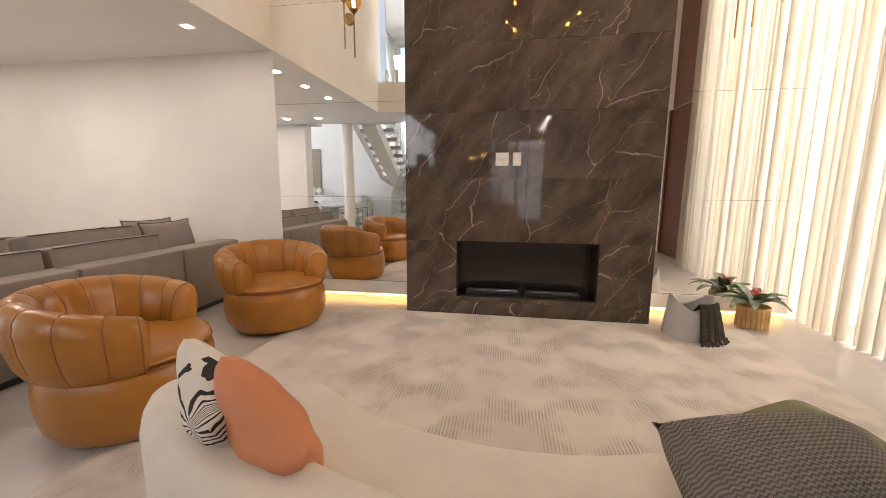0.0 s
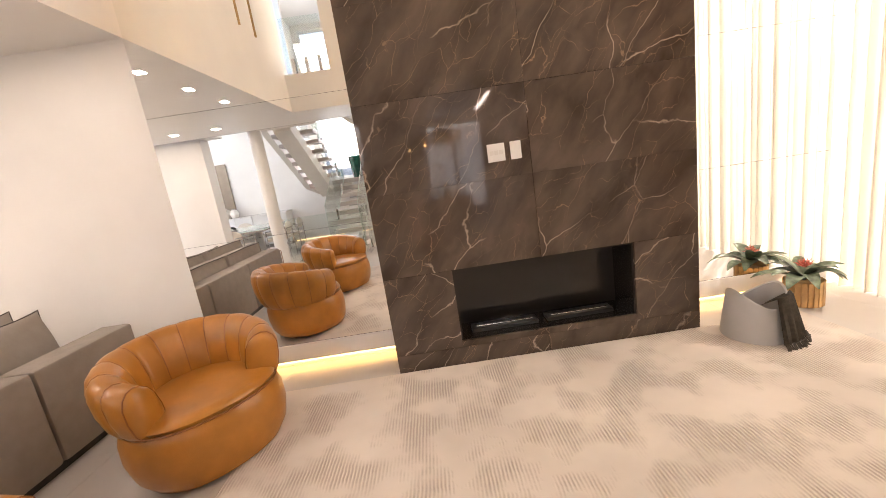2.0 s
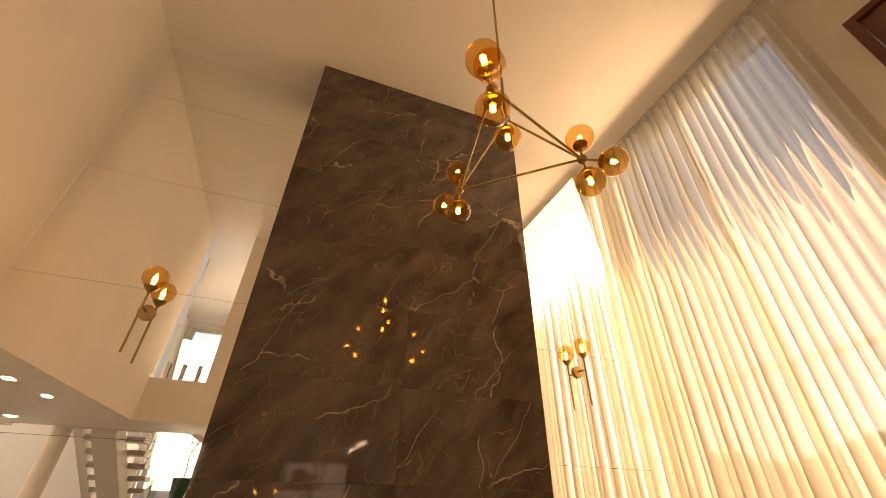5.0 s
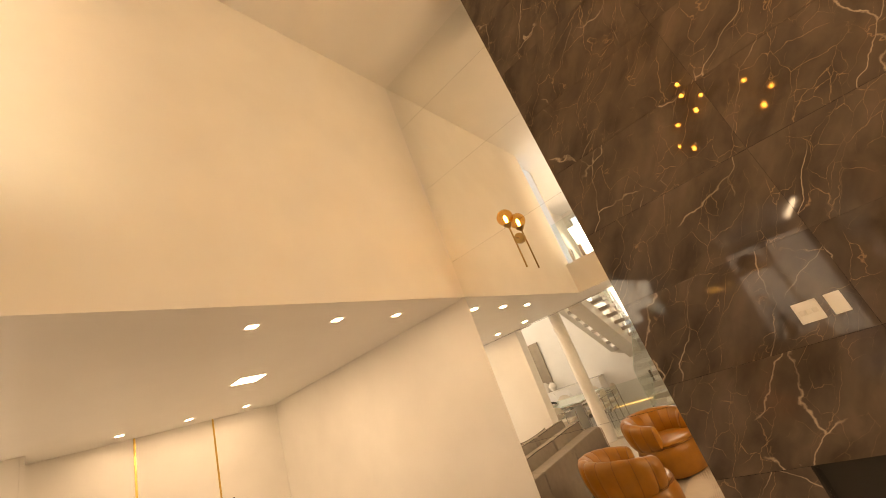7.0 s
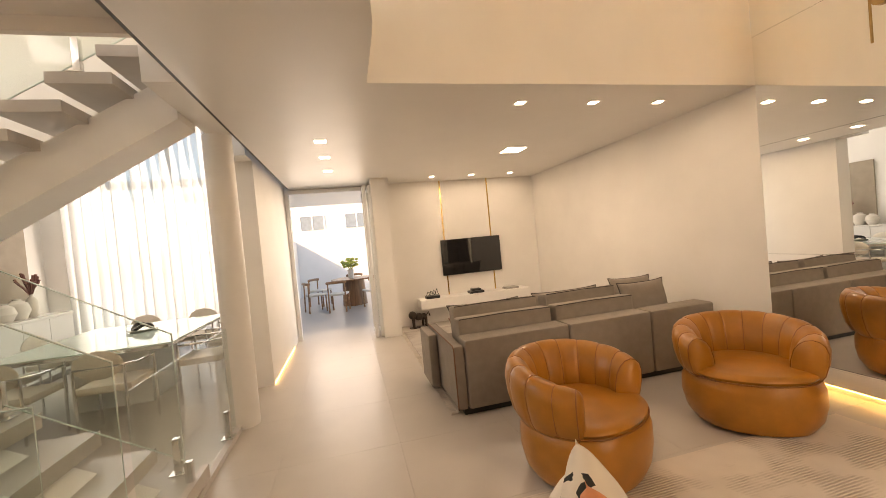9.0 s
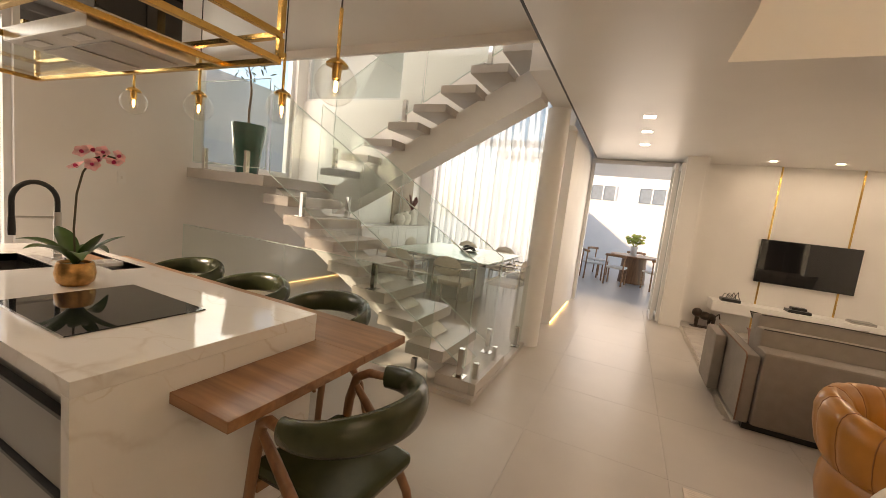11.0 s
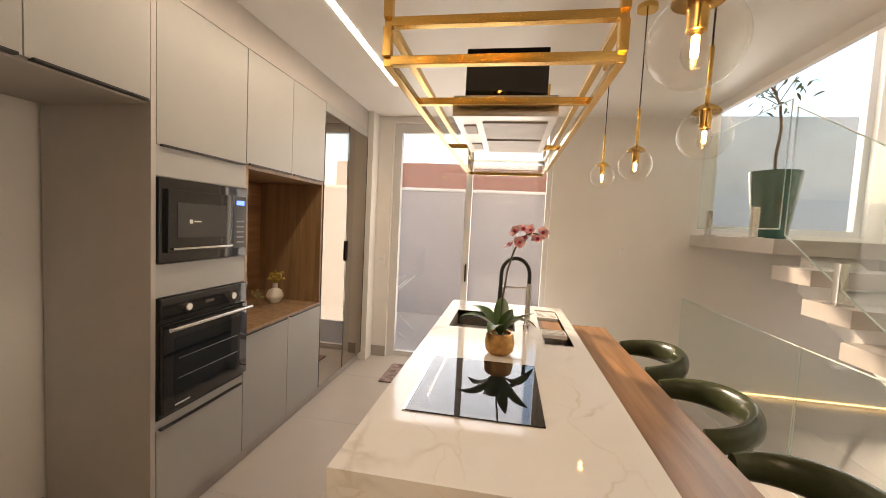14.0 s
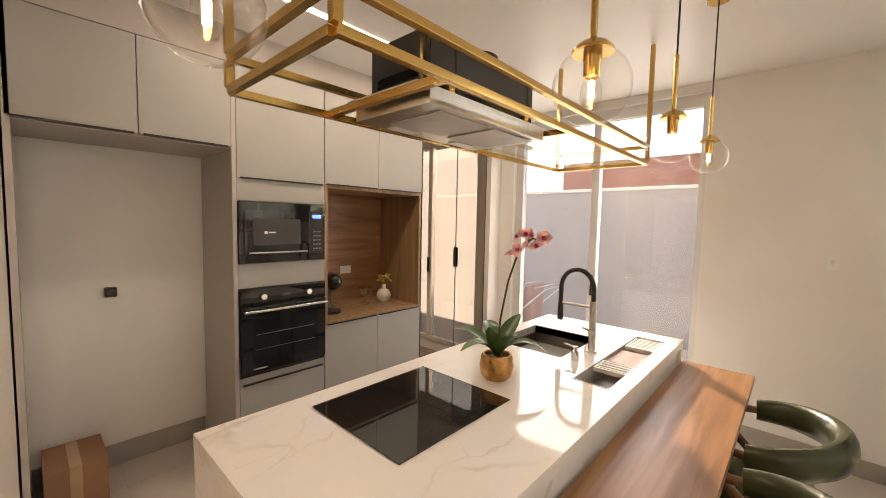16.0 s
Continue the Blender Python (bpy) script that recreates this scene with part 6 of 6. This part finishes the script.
def dchair(m):
    th = thing("upholstered_dining_chair", "cream dining chair with chromed steel frame", "chair", m, "chairs round the dining table")
    part("seat", cubes((-0.24, 0.24, -0.22, 0.24, 0.42, 0.50), bevel=0.03), CREAM_FABRIC, th)
    bb = lathe([(0.0, -0.03), (0.10, -0.028), (0.17, -0.012), (0.18, 0.0), (0.17, 0.012), (0.10, 0.028), (0.0, 0.03)], 24)
    bmesh.ops.transform(bb, matrix=Matrix.Translation((0, -0.25, 0.70)) @ Matrix.Rotation(radians(90), 4, "X") @ Matrix.Diagonal((1.15, 0.75, 1, 1)), verts=bb.verts)
    part("backrest", bb, CREAM_FABRIC, th)
    part("rail", tube([(-0.26, 0.20, 0.66), (-0.27, -0.12, 0.67), (-0.18, -0.27, 0.68), (0.18, -0.27, 0.68), (0.27, -0.12, 0.67), (0.26, 0.20, 0.66)], 0.012, 8), CHROME, th)
    for x in (-0.255, 0.255):
        part("leg", rod(bmesh.new(), (x, 0.20, 0), (x, 0.20, 0.66), 0.012), CHROME, th)
        part("leg", rod(bmesh.new(), (x * 0.8, -0.25, 0), (x * 0.8, -0.25, 0.68), 0.012), CHROME, th)
    return th


d0 = dchair(pose(-3.85, -1.45, 0, 0, 0, 90))
for x, y, a in ((-3.85, -2.25, 90), (-6.05, -1.45, -90), (-6.05, -2.25, -90), (-4.5, -0.85, 180), (-5.4, -0.85, 180), (-4.5, -2.85, 0), (-5.4, -2.85, 0)):
    copy_thing(d0, pose(x, y, 0, 0, 0, a))
tr_ = thing("table_tray", "silver tray with dark knotted ornament on table", "ornament", pose(-5.1, -1.75, 0.76))
part("tray", lathe([(0.0, 0.0), (0.13, 0.0), (0.17, 0.03), (0.165, 0.035), (0.12, 0.012), (0.0, 0.01)], 24), STEEL, tr_)
part("ring", tube([(0.10 * math.cos(a), 0.10 * math.sin(a), 0.06 + 0.03 * math.sin(2 * a)) for a in [2 * math.pi * i / 20 for i in range(20)]], 0.022, 8, closed=True), BLACK, tr_)
sd_ = thing("sideboard", "white sideboard along the dining room wall", "sideboard")
part("body", cubes((-6.85, -4.35, -3.99, -3.52, 0.10, 0.95), bevel=0.003), WHITE_PAINT, sd_)
part("top", cubes((-6.87, -4.33, -3.99, -3.50, 0.951, 0.99), bevel=0.003), WHITE_MARBLE, sd_)
part("plinth", cubes((-6.80, -4.40, -3.97, -3.56, 0.0, 0.10)), BASE, sd_)
for i in range(5):
    x = -6.84 + 0.497 * i
    part("door", cubes((x + 0.003, x + 0.493, -3.519, -3.502, 0.105, 0.945), bevel=0.002), WHITE_PAINT, sd_)
structure("dining_niche_panel", cubes((-6.75, -5.95, -3.995, -3.96, 0.992, 2.55)), mat("taupe_wall_panel", (0.33, 0.27, 0.21), 0.6, var=0.08), "taupe panel above the sideboard", "trim")
CERAMIC = mat("white_ceramic", (0.74, 0.70, 0.64), 0.45, var=0.08)
for x, r, h in ((-6.15, 0.14, 0.30), (-5.92, 0.13, 0.26), (-6.42, 0.08, 0.34)):
    v = thing("ceramic_vase", "round white ceramic vase on the sideboard", "vase", pose(x, -3.74, 0.99), "vases on the sideboard")
    part("body", lathe([(0.0, 0), (r * 0.6, 0), (r, h * 0.42), (r * 0.8, h * 0.78), (r * 0.32, h * 0.93), (r * 0.36, h), (r * 0.26, h), (r * 0.22, h * 0.93), (0.0, h * 0.9)], 24), CERAMIC, v)
dg = bmesh.new()
for i in range(26):
    a, s = random.uniform(0, 6.28), random.uniform(0.05, 0.16)
    tube([(0, 0, 0.28), (0.4 * s * math.cos(a), 0.4 * s * math.sin(a), 0.42), (s * math.cos(a), s * math.sin(a), random.uniform(0.5, 0.68))], lambda f: 0.004 + 0.012 * f * f, 5, dg)
dp = thing("dried_flowers", "dried mauve grasses in a vase", "dried flowers", pose(-6.42, -3.74, 0.99))
part("stems", dg, mat("dried_grass", (0.22, 0.10, 0.085), 0.9, var=0.3), dp)

# plant on the landing
pt = thing("landing_plant", "slim tree in a tall dark green glazed pot", "potted plant", pose(-2.14, -3.66, 1.61))
part("pot", lathe([(0.0, 0), (0.12, 0), (0.13, 0.02), (0.195, 0.585), (0.195, 0.605), (0.172, 0.605), (0.15, 0.48), (0.0, 0.48)], 32), mat("green_glaze", (0.01, 0.075, 0.05), 0.12, var=0.2, scale=8, coat=0.5), pt, "dark green glazed pot")
trunk = [(0, 0, 0.46), (0.02, 0.01, 0.75), (-0.015, -0.01, 1.0), (0.02, 0.0, 1.2), (0.09, 0.02, 1.32), (0.2, 0.05, 1.42)]
part("trunk", tube(trunk, lambda f: 0.015 - 0.007 * f, 8), mat("tree_bark", (0.20, 0.12, 0.065), 0.85, var=0.2, scale=30, bump=0.6), pt)
lv = bmesh.new()
for i in range(120):
    s = random.uniform(0, 1)
    o = Vector((-0.02 + 0.34 * s + random.uniform(-0.14, 0.14), random.uniform(-0.18, 0.18), 1.20 + 0.32 * s + random.uniform(-0.12, 0.16)))
    b = leaf(random.uniform(0.05, 0.09), 0.022, 0.5, n=3)
    bmesh.ops.transform(b, matrix=Matrix.Translation(o) @ Euler((random.uniform(-1, 1), random.uniform(-1, 1), random.uniform(0, 6.28))).to_matrix().to_4x4(), verts=b.verts)
    tmp = bpy.data.meshes.new("tmp")
    b.to_mesh(tmp)
    b.free()
    lv.from_mesh(tmp)
    bpy.data.meshes.remove(tmp)
for i in range(7):
    s = i / 6
    tube([(0.09 * s, 0.02 * s, 1.18 + 0.14 * s), (0.1 * s + random.uniform(-0.15, 0.25), random.uniform(-0.15, 0.15), 1.35 + 0.2 * s)], 0.004, 5, lv)
f = part("crown", lv, mat("olive_leaf", (0.08, 0.12, 0.055), 0.5, var=0.3), pt)
f["kind"] = "stuff"

# ---- small kitchen things ----
NX = 2.12
cm = thing("coffee_machine", "black capsule coffee machine in the niche", "coffee machine", pose(2.05, -2.0, 0.863))
part("base", lathe([(0.0, 0), (0.09, 0), (0.09, 0.02), (0.0, 0.025)], 24), BLACK, cm)
part("column", tube([(0.06, 0, 0.02), (0.085, 0, 0.12), (0.07, 0, 0.22), (0.02, 0, 0.28), (-0.05, 0, 0.27)], lambda f: 0.045 + 0.02 * f, 14), BLACK, cm)
part("head", ball(0.068, (-0.05, 0, 0.265), 18), BLACK_GLASS, cm)
jr = thing("candy_jar", "footed clear glass candy jar with coloured sweets", "jar", pose(2.15, -2.42, 0.863))
part("foot", lathe([(0.0, 0), (0.05, 0), (0.012, 0.02), (0.01, 0.06), (0.0, 0.06)], 20), BULB_GLASS, jr)
part("bowl", lathe([(0.0, 0.058), (0.055, 0.07), (0.068, 0.11), (0.064, 0.15)], 20), BULB_GLASS, jr)
part("lid", lathe([(0.066, 0.151), (0.05, 0.175), (0.012, 0.19), (0.014, 0.205), (0.0, 0.225)], 20), BULB_GLASS, jr)
cb_ = bmesh.new()
for i in range(30):
    a, r = random.uniform(0, 6.28), random.uniform(0, 0.045)
    ball(0.011, (r * math.cos(a), r * math.sin(a), random.uniform(0.078, 0.13)), 8, 1, cb_)
f = part("sweets", cb_, mat("wrapped_sweets", (0.25, 0.22, 0.10), 0.3, var=0.9, scale=40), jr)
vs_ = thing("round_flower_vase", "small round white vase with yellow flowers", "vase", pose(2.12, -2.62, 0.863))
part("body", lathe([(0.0, 0), (0.035, 0.002), (0.066, 0.045), (0.068, 0.07), (0.05, 0.11), (0.02, 0.125), (0.02, 0.165), (0.014, 0.165), (0.0, 0.13)], 24), CERAMIC, vs_)
part("flowers", (lambda b: [ball(random.uniform(0.008, 0.015), (random.uniform(-0.06, 0.06), random.uniform(-0.06, 0.06), random.uniform(0.20, 0.255)), 8, 0.8, b) for _ in range(34)] and [tube([(0, 0, 0.15), (random.uniform(-0.05, 0.05), random.uniform(-0.05, 0.05), 0.22)], 0.003, 5, b) for _ in range(10)] and b)(bmesh.new()), mat("yellow_flowers", (0.42, 0.30, 0.05), 0.7, var=0.5, scale=40), vs_, "yellow dried flowers")


def outlet(m, w, h, label, keys=2):
    return wall_plate("wall_outlet", m, w, h, keys, label)


outlet(pose(2.374, -2.36, 1.165, 0, 0, 90), 0.12, 0.075, "white power outlet in the walnut niche")
outlet(pose(-0.98, YB, 1.42, 0, 0, 180), 0.075, 0.12, "white switch plate on the cream wall", 1)
outlet(pose(1.655, YB, 1.15, 0, 0, 180), 0.075, 0.12, "white switch plate beside the sliding door", 2)
kb = thing("water_point", "small black square fitting in the fridge recess", "wall fitting", pose(2.42, -0.64, 1.15))
part("box", cubes((-0.05, 0, -0.03, 0.03, -0.03, 0.03), bevel=0.005), BLACK, kb)
part("knob", rod(bmesh.new(), (-0.05, 0, 0), (-0.075, 0, 0), 0.018), BLACK, kb)
cx = thing("cardboard_box", "brown cardboard box on the recess floor", "box", pose(2.18, -0.42, 0))
part("carton", cubes((-0.17, 0.17, -0.14, 0.12, 0, 0.27), bevel=0.002), mat("cardboard", (0.30, 0.16, 0.09), 0.85, var=0.1), cx)
part("tape", cubes((-0.171, -0.1702, -0.03, 0.02, 0.06, 0.27), (-0.17, 0.17, -0.03, 0.02, 0.2702, 0.271)), mat("packing_tape", (0.42, 0.28, 0.16), 0.3), cx)

orc = thing("orchid", "pink and white orchid in hammered copper pot", "potted plant", pose(0.225, -1.79, IZ + 0.001))
part("pot", lathe([(0.0, 0), (0.055, 0), (0.075, 0.02), (0.082, 0.06), (0.074, 0.11), (0.068, 0.118), (0.060, 0.116), (0.058, 0.095), (0.0, 0.09)], 32), mat("hammered_copper", (0.55, 0.30, 0.11), 0.3, 1.0, var=0.2, scale=40, bump=0.9, fine=90), orc, "hammered copper pot")
part("bark_chips", (lambda b: [ball(0.010, (random.uniform(-0.04, 0.04), random.uniform(-0.04, 0.04), 0.10), 6, 0.7, b) for _ in range(40)] and b)(bmesh.new()), mat("bark_chip", (0.45, 0.36, 0.24), 0.9, var=0.4, scale=50), orc)
for a, l, w, d in ((20, 0.27, 0.085, 0.6), (75, 0.25, 0.08, 0.75), (150, 0.24, 0.08, 0.35), (215, 0.28, 0.085, 0.9), (270, 0.25, 0.085, 0.3), (320, 0.27, 0.085, 0.55), (110, 0.2, 0.07, 0.1)):
    p = part("leaf", leaf(l, w, d, 0.3), LEAF_DARK, orc)
    p.matrix_basis = pose(0, 0, 0.10, 0, -16, a)
stem = [(0, 0, 0.10), (0.0, -0.02, 0.28), (-0.02, -0.045, 0.46), (-0.05, -0.06, 0.57), (-0.09, -0.06, 0.645), (-0.14, -0.05, 0.67), (-0.19, -0.04, 0.66)]
part("stem", tube(stem, 0.005, 8), mat("orchid_stem", (0.07, 0.06, 0.03), 0.5, var=0.2), orc)
PETAL = mat("pink_white_petal", (0.85, 0.50, 0.52), 0.5, var=0.3, scale=30, bump=0.1)
CORE = mat("magenta_lip", (0.45, 0.02, 0.10), 0.4, var=0.2, scale=30)


def bloom(at, rx, rz, s=1.0):
    b = bmesh.new()
    for k in range(5):
        a = 72 * k
        q2 = leaf(0.042 * s, 0.040 * s, 0.35, 0.1, 5)
        bmesh.ops.transform(q2, matrix=Matrix.Rotation(radians(a), 4, "Z"), verts=q2.verts)
        tmp = bpy.data.meshes.new("tmp")
        q2.to_mesh(tmp)
        q2.free()
        b.from_mesh(tmp)
        bpy.data.meshes.remove(tmp)
    p = part("flower", b, PETAL, orc)
    p.matrix_basis = pose(*at, rx, 0, rz)
    part("lip", ball(0.010 * s, (0, 0, 0.012), 10, 1.3), CORE, p)


for i, (x, y, z) in enumerate(((-0.03, -0.06, 0.52), (-0.06, -0.075, 0.60), (-0.085, -0.04, 0.545), (-0.10, -0.075, 0.61), (-0.13, -0.05, 0.565), (-0.155, -0.065, 0.615), (-0.19, -0.04, 0.56), (-0.215, -0.055, 0.60))):
    bloom((x * 0.9, y, z + 0.07), 60 + 25 * (i % 3 - 1), 150 + 35 * (i % 4 - 1.5), 1.0 - 0.05 * (i % 3))

# ---- terrace outside the glass door ----
fdl = thing("folding_door", "open folding glass door with pale aluminium frame", "door", kind="structure")
for y in (1.22, 1.31):
    part("leaf_frame", cubes((-6.72, -6.66, y, y + 0.05, 0.01, 2.62), (-6.16, -6.10, y, y + 0.05, 0.01, 2.62), (-6.66, -6.16, y, y + 0.05, 0.01, 0.08), (-6.66, -6.16, y, y + 0.05, 2.55, 2.62)), ALU, fdl)
    p = part("pane", cubes((-6.66, -6.16, y + 0.022, y + 0.028, 0.08, 2.55)), PANE, fdl)
    p.visible_shadow = False
part("door_frame", cubes((-6.80, -6.70, -0.115, -0.05, 0, 2.68), (-6.80, -6.70, -0.05, 1.355, 2.625, 2.679)), ALU, fdl)
structure("terrace_floor", cubes((-14.5, -6.9, -3.9, 5.0, -0.205, -0.004)), FLOOR, "pale terrace floor tiles", "floor")
structure("terrace_ceiling", cubes((-9.4, -6.97, -0.8, 3.2, 2.70, 2.95)), CEIL, "white terrace ceiling", "ceiling")
structure("terrace_wall", cubes((-14.4, -14.2, -5, 7, -0.2, 2.35), (-14.2, -7.6, -1.1, -0.9, -0.2, 2.0)), PAINT, "white garden wall beyond the terrace", "wall")
tt = thing("terrace_table", "dark wooden terrace table with drum base", "table", pose(-10.6, 0.95, 0))
part("tabletop", lathe([(0.0, 0.71), (0.60, 0.71), (0.61, 0.73), (0.60, 0.75), (0.0, 0.75)], 40), WALNUT_LEG, tt)
part("base", lathe([(0.0, 0.0), (0.34, 0.0), (0.30, 0.71), (0.0, 0.71)], 28), WALNUT_LEG, tt)


def terrace_chair(m):
    th = thing("terrace_chair", "wooden terrace chair with cream seat pad", "chair", m, "terrace chairs")
    part("seat", cubes((-0.23, 0.23, -0.23, 0.23, 0.42, 0.47), bevel=0.02), CREAM_FABRIC, th)
    part("backrest", tube([(-0.24, -0.2, 0.75), (-0.15, -0.27, 0.76), (0.15, -0.27, 0.76), (0.24, -0.2, 0.75)], 0.035, 8), WALNUT, th)
    for x in (-0.21, 0.21):
        part("leg", rod(bmesh.new(), (x, 0.2, 0), (x, 0.2, 0.44), 0.02, 0.017), WALNUT, th)
        part("leg", rod(bmesh.new(), (x, -0.25, 0), (x, -0.23, 0.75), 0.02, 0.017), WALNUT, th)
    return th


t0 = terrace_chair(pose(-9.7, 0.55, 0, 0, 0, 80))
for x, y, a in ((-10.1, -0.05, 20), (-11.2, 0.0, -30), (-9.75, 1.45, 115), (-11.6, 1.0, -90), (-10.7, 1.95, 180)):
    copy_thing(t0, pose(x, y, 0, 0, 0, a))
fv = thing("flower_vase", "clear vase of yellow-green flowers on the table", "flowers", pose(-10.5, 0.90, 0.75))
part("vase", lathe([(0.0, 0), (0.07, 0), (0.09, 0.25), (0.085, 0.25), (0.0, 0.02)], 18), CERAMIC, fv)
part("bouquet", (lambda b: [ball(random.uniform(0.03, 0.06), (random.uniform(-0.2, 0.2), random.uniform(-0.2, 0.2), random.uniform(0.32, 0.55)), 8, 0.7, b) for _ in range(40)] and [tube([(0, 0, 0.2), (random.uniform(-0.15, 0.15), random.uniform(-0.15, 0.15), 0.4)], 0.006, 5, b) for _ in range(14)] and b)(bmesh.new()), mat("yellow_green_blooms", (0.45, 0.48, 0.10), 0.7, var=0.5, scale=12), fv)
nh = thing("far_house", "white neighbouring house beyond the terrace wall", "house")
part("wall", cubes((-24, -20, -6, 3, -0.2, 4.6)), PAINT, nh)
part("roof", cubes((-24.5, -19.7, -6.5, 3.5, 4.6, 4.85)), BASE, nh)
FAR_GLASS = mat("pale_sky_glass", (0.22, 0.25, 0.28), 0.1, var=0.1, bump=0)
for y in (-1.3, 0.9):
    w = part("window", cubes((-19.99, -19.95, y, y + 1.1, 2.7, 3.4)), FAR_GLASS, nh)
    part("window_frame", cubes((-19.94, -19.91, y - 0.06, y, 2.64, 3.46), (-19.94, -19.91, y + 0.52, y + 0.58, 2.7, 3.4), (-19.94, -19.91, y + 1.1, y + 1.16, 2.64, 3.46), (-19.94, -19.91, y, y + 1.1, 3.4, 3.46)), ALU, w)

hg = bmesh.new()
bmesh.ops.create_grid(hg, x_segments=60, y_segments=16, size=1)
for v in hg.verts:
    y, z = v.co.x * 14 + 2, (v.co.y + 1) * 1.7
    v.co = (13.5 + 0.5 * noise.noise(Vector((y * 0.9, z * 1.3, 3))) + 0.25 * noise.noise(Vector((y * 3.1, z * 3.3, 7))), y, z + (0.5 * noise.noise(Vector((y * 0.35, 1, 2))) + 0.2 * noise.noise(Vector((y * 2, 5, 2)))) * z / 3.4)
hd_ = tagged(finish("hedge", hg, mat("garden_hedge", (0.07, 0.10, 0.035), 0.9, var=0.5, scale=3, bump=1.0, fine=20), 0), "tall clipped garden hedge beyond the window", "hedge", kind="stuff")
hx = thing("street_house", "grey house across the garden beyond the hedge", "house")
part("wall", cubes((19, 24, -2.5, 7.5, -0.2, 4.4)), mat("grey_render", (0.30, 0.28, 0.27), 0.8), hx)
part("roof", cubes((18.5, 24.5, -3, 8, 4.4, 4.65)), BASE, hx)

# ---- pieces of the floor ----
TILE = 0.90
floor_ob = bpy.data.objects["floor"]
for ix in range(-8, 4):
    for iy in range(-5, 6):
        x0, y0 = ix * TILE + 0.30, iy * TILE + 0.25
        x1, y1 = min(x0 + TILE, 3.74), min(y0 + TILE, 4.99)
        x0, y0 = max(x0, -6.9), max(y0, -4.19)
        if x1 - x0 < 0.05 or y1 - y0 < 0.05:
            continue
        part("floor_tile", cubes((x0 + 0.0008, x1 - 0.0008, y0 + 0.0008, y1 - 0.0008, -0.012, 0.0)), FLOOR, floor_ob, smooth=0)
